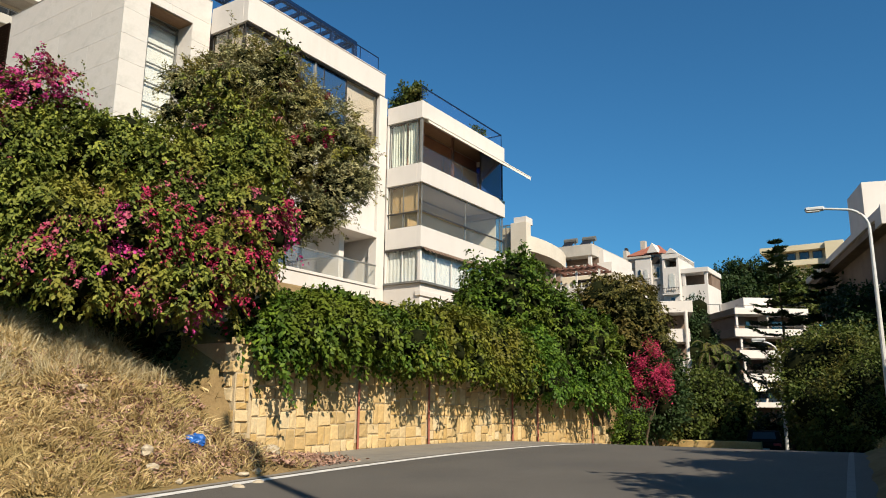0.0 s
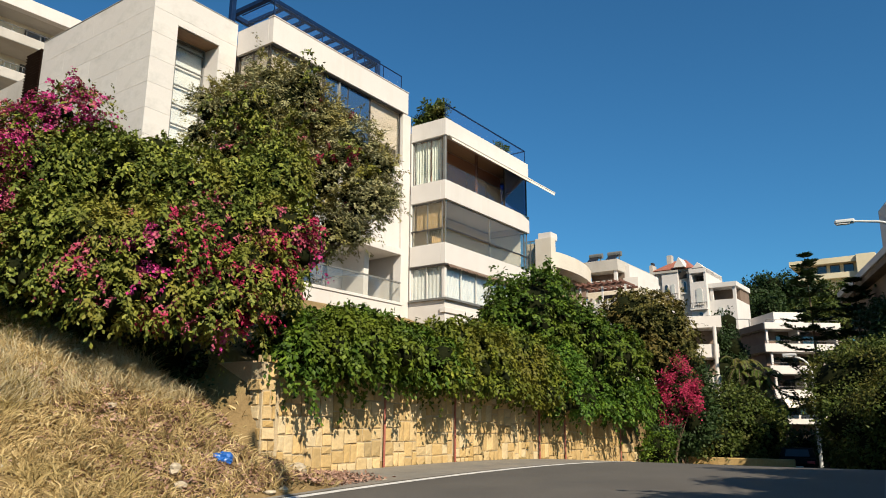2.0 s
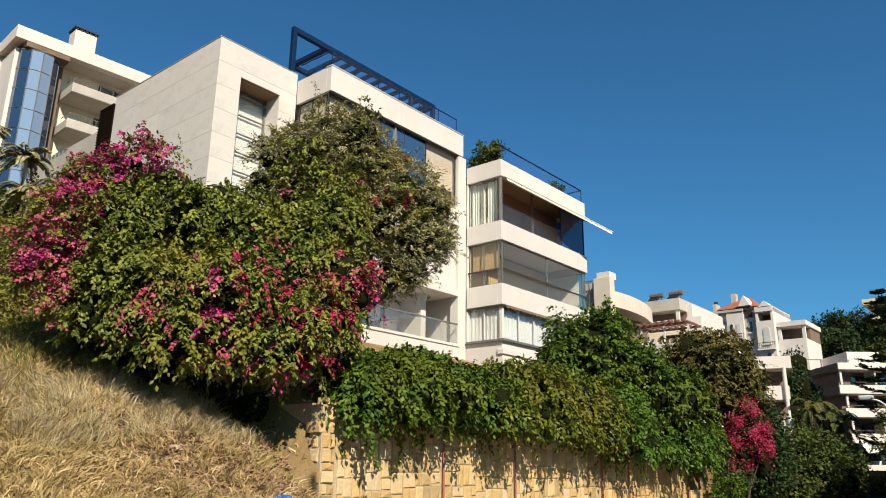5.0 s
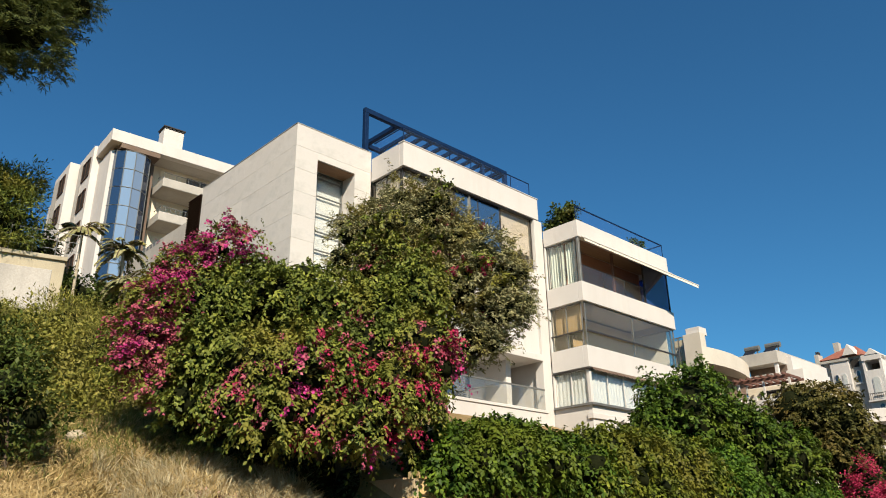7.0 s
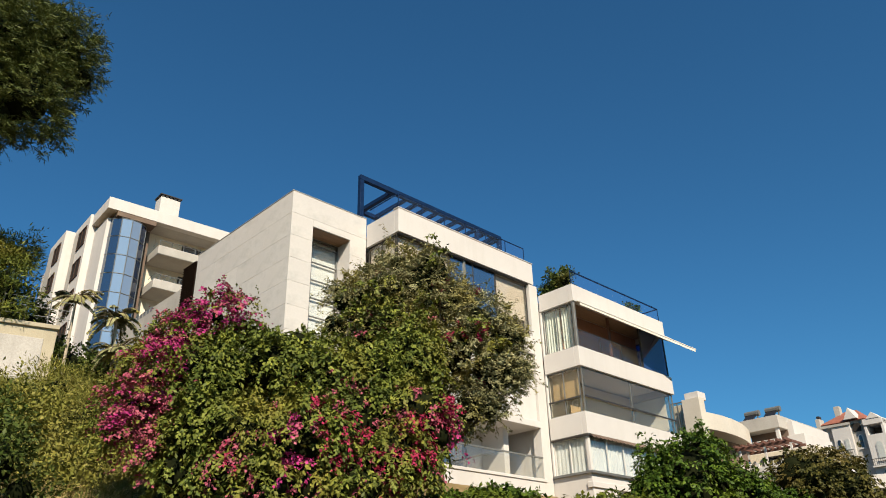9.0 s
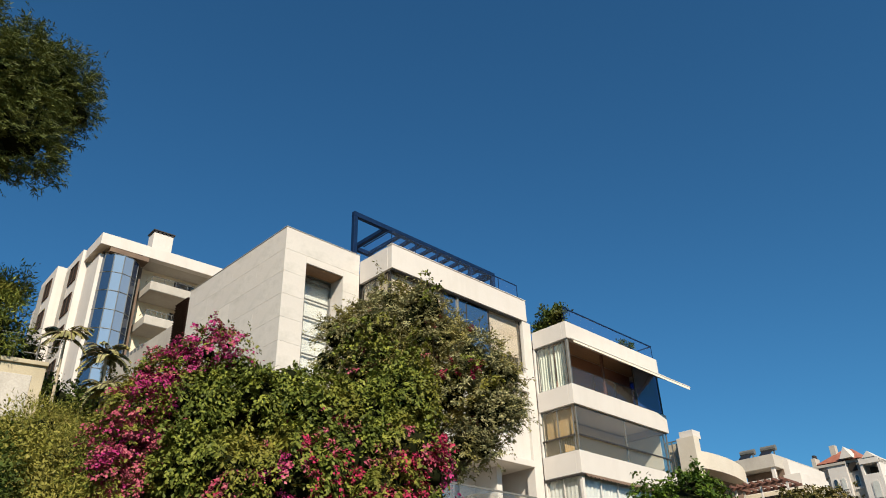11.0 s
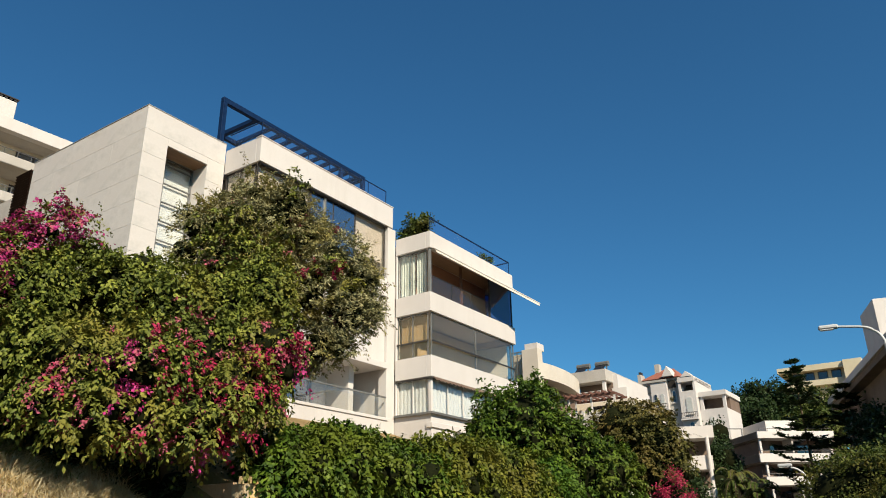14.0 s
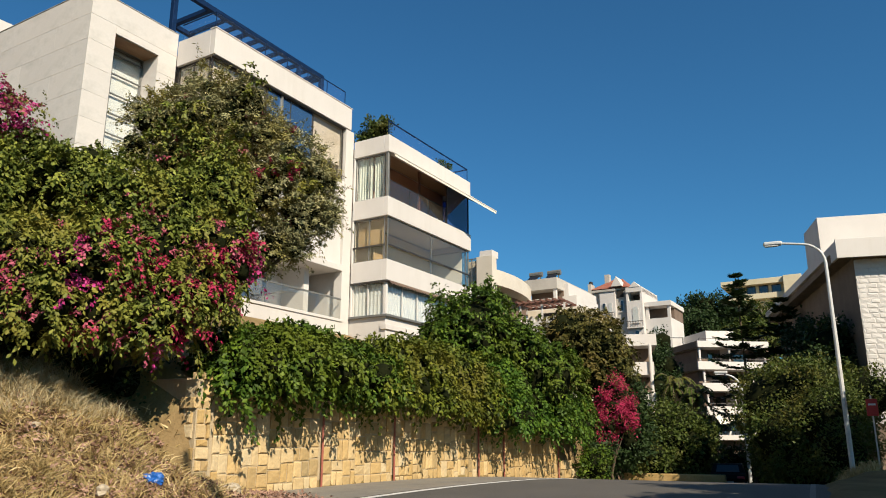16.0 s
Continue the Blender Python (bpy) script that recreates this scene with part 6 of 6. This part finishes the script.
        return pts + [(c + r * math.cos(math.pi * k / 8), z1 - w / 2 + r * math.sin(math.pi * k / 8)) for k in range(9)]

    def prism(pts, y0, y1):
        n = len(pts)
        vs = [(px, y0, pz) for px, pz in pts] + [(px, y1, pz) for px, pz in pts]
        return vs, [], [tuple(range(n)), tuple(range(2 * n - 1, n - 1, -1))] + [(k, (k + n), (k + 1) % n + n, (k + 1) % n) for k in range(n)]
    w_ = part("window", prism(outline(0.0), y - 0.05, y), frame, parent)
    part("pane", prism(outline(0.09), y - 0.07, y - 0.051), panel, w_)
    part("sill", box_bm((x - 0.08, x + w + 0.08, y - 0.14, y, z0 - 0.1, z0)), frame, w_)


for x, w, z0, z1, y, panel in ((0.5, 0.6, 15.4, 16.7, -0.30, "glass_dark"), (1.4, 0.6, 15.4, 16.7, -0.30, "shutter_grey"), (4.75, 0.9, 14.2, 16.0, -0.40, "shutter_grey"), (0.8, 0.8, 13.0, 14.6, -0.30, "shutter_grey"), (4.9, 0.7, 12.0, 13.4, -0.40, "glass_dark"), (7.2, 0.8, 12.4, 13.9, 0.40, "shutter_grey"), (2.9, 0.55, 15.6, 16.9, 0.10, "glass_dark")):
    arched(RR, x, w, y, z0, z1, panel)
for x0, x1, y, z in ((0.2, 2.4, -0.7, 14.9), (4.0, 6.2, -0.8, 13.7)):
    bl_ = part("balcony", box_bm((x0, x1, y, y + 0.45, z - 0.15, z)), "white_paint", RR)
    part("railing", joined(*[tube_bm([(x0 + 0.05 + (x1 - x0 - 0.1) * k / 9, y + 0.05, z), (x0 + 0.05 + (x1 - x0 - 0.1) * k / 9, y + 0.05, z + 0.6)], [0.025, 0.025], 5) for k in range(10)], tube_bm([(x0, y + 0.05, z + 0.6), (x1, y + 0.05, z + 0.6)], [0.03, 0.03], 5)), "frame_dark", bl_)
box("cornice", (-1.3, 2.5, -0.42, -0.3, 17.9, 18.15), "grey_render", RR)
box("cornice", (-1.3, 0.19, 0.3, 0.4, 16.9, 17.05), "grey_render", RR)

# solid dark panel in place of the shaded dormer opening
box("dormer_window", (2.55, 3.5, 0.0, 0.09, 17.2, 18.0), "dark_hole", RR, "dark panel for the shade in the dormer opening")
# coloured dark brown for the shaded left wing
box("roof_terrace_wall", (-4.4, -1.6, 0.5, 0.7, 16.98, 17.8), "shaded_face_brown", RR)
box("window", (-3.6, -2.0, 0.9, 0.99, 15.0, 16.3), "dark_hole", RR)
box("chimney_pot", (-1.42, -1.08, 0.1, 0.7, 19.0, 19.35), "frame_dark", RR)
RR.scale = (0.80, 1, 1)
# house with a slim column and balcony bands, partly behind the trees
storeys("balcony_house", (16.69, 57.63, 0), -15, "white house with long balconies and a slim corner column", [(8.85, 9.75, -4.5, 2.5), (6.6, 7.6, -4.5, 2.2), (4.3, 5.3, -4.5, 2.2), (2.0, 3.0, -4.5, 2.2)], 7, 7, "shade_brown", "white_paint", "dark_hole")
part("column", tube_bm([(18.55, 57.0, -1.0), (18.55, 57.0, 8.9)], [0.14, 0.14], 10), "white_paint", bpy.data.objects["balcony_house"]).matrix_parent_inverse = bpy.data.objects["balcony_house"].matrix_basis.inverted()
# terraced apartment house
# brown balcony sides carry the shade of the left face
TA = storeys("terraced_apartments", (27.34, 69.84, 0), 5, "white terraced apartment house with stepped balconies", [(10.35, 10.95, 0, 7.2), (8.25, 9.0, -0.1, 9.4), (6.25, 7.0, 0.2, 9.0), (4.05, 4.85, 0.4, 8.0), (1.8, 2.6, 0.8, 7.0)], 10, 8, "shade_brown", "white_paint", "dark_hole", "shaded_face_brown")
# side walls coloured dark for the shade between the bands
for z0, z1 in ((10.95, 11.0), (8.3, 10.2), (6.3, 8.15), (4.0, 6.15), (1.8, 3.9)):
    box("side_wall", (0.45, 1.5, 1.2, 10, z0, z1), "shade_brown", TA)
for x, y, z0, z1 in ((3.2, 4.5, 10.9, 12.6), (5.0, 6.0, 9.0, 11.6), (6.6, 8.0, 9.0, 10.4)):
    box("roof_block", (x, x + 3.0, y, y + 5, z0, z1), "white_paint", TA)
fr = part("roof_frame", box_bm((-1.2, -1.1, 6, 6.1, 10.95, 12.0), (1.4, 1.5, 6, 6.1, 10.95, 12.0), (-1.2, 1.5, 6, 6.1, 12.0, 12.1)), "frame_grey", TA)
for k in range(2):
    aw2 = part("awning", ([(1.0 + 2 * k, 0, 4.1), (2.8 + 2 * k, 0, 4.1), (2.8 + 2 * k, -1.1, 3.2), (1.0 + 2 * k, -1.1, 3.2)], [], [(0, 1, 2, 3)]), "awning", TA, "cream awning let out below a balcony")
    aw2.modifiers.new("thick", "SOLIDIFY").thickness = 0.03
for z1, x0, x1 in ((10.95, 0.2, 7.0), (9.0, 0.1, 9.2), (7.0, 0.4, 8.8), (4.85, 0.6, 7.8)):
    part("railing", joined(tube_bm([(x0, 0.1, z1 + 0.25), (x1, 0.1, z1 + 0.25)], [0.025, 0.025], 5), *[tube_bm([(x0 + (x1 - x0) * k / 8, 0.1, z1), (x0 + (x1 - x0) * k / 8, 0.1, z1 + 0.25)], [0.02, 0.02], 4) for k in range(9)]), "frame_dark", TA)
for x, z0, z1 in ((3.2, 9.0, 10.35), (5.4, 7.0, 8.25), (3.4, 4.85, 6.25), (5.2, 2.6, 4.05), (6.8, 9.0, 10.35), (7.2, 4.85, 6.25)):
    box("partition", (x, x + 0.18, 0.3, 2.0, z0, z1), "grey_render", TA)
# pale yellow house on the ridge
YH = thing("ridge_house", (59.7, 137.2, 0), SIDE, "pale yellow apartment house on the wooded ridge", "building")
box("wall", (1.0, 10.5, 1.5, 10, 18, 30.2), "ochre", YH)
box("roof_band", (-0.5, 11, 0, 10, 30.1, 31.1), "ochre", YH)
box("balcony", (0.4, 10.5, 0.3, 1.5, 27.4, 28.4), "ochre", YH)
box("balcony", (0.4, 10.5, 0.3, 1.5, 24.4, 25.4), "ochre", YH)
box("wall", (10.5, 13.5, -0.5, 10, 18, 31.2), "ochre", YH)
for k in range(4):
    window(YH, 1.6 + k * 2.2, 3.2 + k * 2.2, 1.45, 28.4, 30.0, 1, "glass_dark", "frame_dark", 0.1)

# stone house across the road
RH = thing("stone_house", (22.27, 35.61, 0), -17, "cream stone house with wide white eaves", "building")
# wall and eaves colours are darkened to stand for shade
box("wall", (0, 16, 0.06, 22, -2, 10.6), "shaded_face_brown", RH, "walls in dark brown for the shade on their left side")
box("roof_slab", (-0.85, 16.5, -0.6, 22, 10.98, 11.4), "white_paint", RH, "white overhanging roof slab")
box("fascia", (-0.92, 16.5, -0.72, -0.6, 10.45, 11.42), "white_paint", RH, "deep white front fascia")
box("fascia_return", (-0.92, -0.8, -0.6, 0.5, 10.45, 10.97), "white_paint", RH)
box("soffit", (-0.7, 16.4, -0.45, 21.9, 10.6, 10.98), "shaded_face_brown", RH, "boxed eaves in dark brown for the shade under the roof")
box("roof_block", (-0.75, 3.4, 3.0, 6.5, 11.4, 13.6), "white_paint", RH)
box("roof_parapet", (2.8, 16.4, -0.5, -0.2, 11.4, 12.1), "white_paint", RH)
box("roof_block", (4.5, 12, 1.5, 10, 11.4, 14.2), "white_paint", RH)
for z in (9.0, 6.0):
    b = part("window_box", box_bm((2.2, 4.0, -0.75, 0.06, z - 0.6, z + 0.5), bevel=0.03), "white_paint", RH, "white projecting window box")
for z in (3.5, 7.0):
    window(RH, 4, 6, -0.02, z, z + 1.4, 1, "glass_dark", "frame_dark", 0.08, along="y")
box("mortar_face", (0.0, 16, 0.050, 0.058, 2.45, 10.44), "white_stone", RH, "pale mortar between the stones", 0.0)
hr = random.Random(5)
shared = {}
zc = 2.5
row = 0
while zc < 10.35:
    xx = -0.02 - (row % 2) * 0.28
    while xx < 3.3:
        w = hr.choice((0.34, 0.42, 0.5))
        x0, x1 = max(xx, 0.0), xx + w
        key = (round(x1 - x0, 2), hr.randrange(4))
        if x1 - x0 > 0.1:
            if key not in shared:
                vs, _, fs = stone_mesh(key[0], 0.25, hr, 0.016)
                me = bpy.data.meshes.new("stone_block")
                me.from_pydata(vs, [], fs)
                me.materials.append(M["white_stone"])
                shared[key] = me
            ob = new("stone_block", shared[key])
            ob.parent = RH
            ob.location = ((x0 + x1) / 2, 0.055, zc + 0.125)
        xx += w
    zc += 0.25
    row += 1

# ---- far trees ----
def conifer(name, base, height, spread_r, seed, label, droop=0.12, tiers=14):
    """A Norfolk-pine-like tree: straight trunk, whorls of flat boughs."""
    th = thing(name, base, 0, label, "tree")
    rr = random.Random(seed)
    part("trunk", tube_bm([(0, 0, -0.5), (0.1, 0, height * 0.5), (0.05, 0.1, height)], [0.16, 0.11, 0.02], 8), "bark", th)
    C, D, Nn, L = [], [], [], []
    for k in range(tiers):
        t = k / (tiers - 1)
        z = height * (0.22 + 0.77 * t) + rr.uniform(-0.35, 0.35) * (1 - t)
        rad = spread_r * (1 - t) ** 0.8 + 0.15
        nb = 5
        for j in range(nb):
            az = 2 * math.pi * (j + 0.5 * (k % 2)) / nb + rr.uniform(-0.2, 0.2)
            n = int(9 + rad * 8)
            tilt = droop + rr.gauss(0, 0.3)
            if rr.random() < 0.65 * (1 - t):
                continue
            for i in range(n):
                s = (i + 1) / n
                for _ in range(6):
                    C.append((math.cos(az) * rad * s + rr.gauss(0, 0.09), math.sin(az) * rad * s + rr.gauss(0, 0.09), z + rad * (0.35 * s * s - tilt * s) + rr.gauss(0, 0.05)))
                    a2 = az + rr.choice((-1, 1)) * rr.uniform(0.2, 1.2)
                    D.append((math.cos(a2), math.sin(a2), 0.25))
                    Nn.append((rr.gauss(0, 0.3), rr.gauss(0, 0.3), 1))
                    L.append(0.42)
    v, f = leaves_mesh(np.array(C), unit(np.array(D)), unit(np.array(Nn)), np.array(L), np.full(len(L), 0.08))
    mesh_part("crown", v, f, "leaf_dark", th, (0, 0, 0))
    return th


conifer("norfolk_pine", (25.6, 56.5, gz(25.6, 56.5)), 14.4 - gz(25.6, 56.5), 3.5, 1, "dark tiered conifer before white terraces", tiers=17)
conifer("norfolk_pine", (25.1, 48.9, gz(25.1, 48.9)), 11.0 - gz(25.1, 48.9), 3.0, 2, "dark tiered conifer beside a stone house", tiers=17)
for k, (x, y, h) in enumerate([(20.1, 56.4, 5.6), (21.2, 55.6, 4.6)]):
    palm("feather_palm", (x, y, gz(x, y)), h - gz(x, y), 0.17, 24, 1.8, 50 + k, "dark feather palm between the houses", "leaf_mid", 0.06, (0.1, 2.0), arch=1.5)
PN = [(41.1, 107.2, 19.9, 1.7), (43.3, 106.3, 20.6, 1.95), (44.8, 105.7, 18.0, 2.38), (41.2, 103.9, 16.9, 2.38), (39.2, 104.7, 17.0, 1.61), (46.0, 105.0, 19.8, 1.87)]
plant("ridge_pine", (43, 105.6, gz(43, 105.6)), PN, "leaf_dark", 12, 141, "dark stone pines on the ridge", "tree", 0.3, 0.8, (0.42, 0.12), 6, 0.3, clump=0.9, rough=0.5)
PN = [(50.3, 106.7, 18.9, 2.07), (52.3, 105.8, 18.5, 2.16), (54.5, 104.5, 17.7, 2.25), (48.0, 105.5, 16.7, 2.34), (50.5, 104.5, 15.7, 2.7), (45.0, 104.0, 15.7, 2.7)]
plant("ridge_pine", (51, 105, gz(51, 105)), PN, "leaf_mid", 9, 143, "green trees below the yellow house", "tree", 0.3, 0.8, (0.42, 0.14), 6, 0.3, clump=0.9, rough=0.5)
RD = [(23.4, 42.1, 7.0, 1.4), (22.2, 38.6, 6.4, 1.3), (22.6, 40.3, 5.4, 1.6), (21.6, 38.0, 4.4, 1.6), (24.4, 44.6, 5.0, 1.5)]
plant("garden_tree", (22.4, 41.2, gz(22.4, 41.2)), RD, "leaf_dark", 26, 145, "dark shaded trees against the stone house", "tree", 0.15, 0.74, (0.2, 0.08), 6, 0.2)
FB = [(21.82, 63.85, 10.02, 1.04), (20.57, 62.38, 8.0, 1.1), (21.6, 62.06, 7.74, 1.09), (20.13, 60.63, 5.41, 1.32), (21.3, 60.2, 5.82, 1.05), (20.0, 62.71, 6.44, 0.91)]
plant("garden_tree", (21.8, 63.9, gz(21.8, 63.9)), FB, "leaf_dark", 22, 155, "dark round tree between white houses", "tree", 0.14, 0.8, (0.22, 0.08), 6, 0.18)
FB = [(20.5, 60.0, 0.5, 2.2), (23.0, 62.0, -0.6, 2.0), (25.5, 60.0, -0.6, 1.8), (27.5, 57.0, -0.4, 2.0), (19.0, 58.0, 2.0, 1.6)]
plant("garden_shrub", (24, 59.5, gz(24, 59.5)), FB, "leaf_dark", 18, 147, "dark garden trees below white terraces", "shrub", 0.15, 0.76, (0.26, 0.1), 6, 0.22)
FB = [(10.8, 41.5, 3.0, 1.3), (12.0, 41.8, 4.0, 1.1), (11.6, 41.0, 1.6, 1.4), (10.6, 38.6, 1.6, 1.2), (12.0, 43.5, 4.8, 1.2), (9.6, 37.5, 1.5, 0.9), (10.9, 37.6, 1.7, 0.95), (8.9, 36.6, 1.0, 0.6)]
plant("garden_conifer", (11.4, 41.6, gz(11.4, 41.6)), FB, "leaf_dark", 34, 149, "dark green conifer behind the crimson bush", "tree", 0.12, 0.74, (0.2, 0.05), 7, 0.16)

# ---- over the crest: low wall, parked car; red sign ----
lw_ = thing("wall_low", (13.6, 41.6, -0.6), TURN - 90, "low yellow stone wall under a shrub", "wall", kind="structure")
box("wall", (-1.6, 3.6, -1.2, -0.9, -0.8, 0.62), "stone", lw_, bevel=0.03)


def car(loc, rz, label):
    th = thing("parked_car", loc, rz, label, "car")
    prof = [(-2.0, 0.35), (-2.05, 0.75), (-1.9, 0.95), (-1.2, 1.02), (-0.7, 1.42), (0.9, 1.45), (1.6, 1.0), (2.0, 0.92), (2.05, 0.5), (1.95, 0.32)]
    vs, fs = [], []
    for y, k in ((-0.85, 1.0), (-0.72, 1.03), (0.72, 1.03), (0.85, 1.0)):
        vs += [(x * k, y * (0.86 if z > 1.1 else 1.0), z) for x, z in prof]
    n = len(prof)
    for s in range(3):
        for k in range(n):
            m = (k + 1) % n
            fs.append((s * n + k, s * n + m, (s + 1) * n + m, (s + 1) * n + k))
    fs += [tuple(range(n))[::-1], tuple(3 * n + k for k in range(n))]
    body = part("body", (vs, [], fs), "car_paint", th)
    part("rear_window", ([(-1.22, -0.58, 1.06), (-1.22, 0.58, 1.06), (-0.78, 0.52, 1.40), (-0.78, -0.52, 1.40), (-1.19, -0.58, 1.02), (-1.19, 0.58, 1.02), (-0.75, 0.52, 1.36), (-0.75, -0.52, 1.36)], [], [(0, 3, 2, 1), (4, 5, 6, 7), (0, 1, 5, 4), (1, 2, 6, 5), (2, 3, 7, 6), (3, 0, 4, 7)]), "black", th)
    for y in (-0.62, 0.62):
        part("tail_light", box_bm((-2.1, -2.0, y - 0.18, y + 0.18, 0.72, 0.88), bevel=0.02), "red_sign", th, "red tail light")
    part("number_plate", box_bm((-2.1, -2.06, -0.26, 0.26, 0.5, 0.62)), "white_blind", th)
    for x in (-1.3, 1.3):
        for y in (-0.8, 0.8):
            wh = part("wheel", tube_bm([(x, y - 0.1, 0.31), (x, y + 0.1, 0.31)], [0.31, 0.31], 16), "tyre", th)
            part("rim", tube_bm([(x, y - 0.11, 0.31), (x, y + 0.11, 0.31)], [0.18, 0.18], 12), "lamp_grey", wh)
    return th


car((17.3, 41.4, gz(17.3, 41.4) + 0.02), 66, "dark car parked on the street beyond the crest")
sg = thing("red_sign", (17.96, 28.87, gz(17.96, 28.87)), -20, "small red sign on a post among shrubs", "sign")
part("post", tube_bm([(0, 0.05, -0.2), (0, 0.05, 2.9)], [0.03, 0.03], 7), "lamp_grey", sg)
part("panel", box_bm((-0.2, 0.2, -0.02, 0.02, 2.1, 2.75), bevel=0.008), "red_sign", sg, "red sign panel")
part("bar", box_bm((-0.13, 0.13, -0.026, -0.02, 2.5, 2.57)), "white_blind", sg)
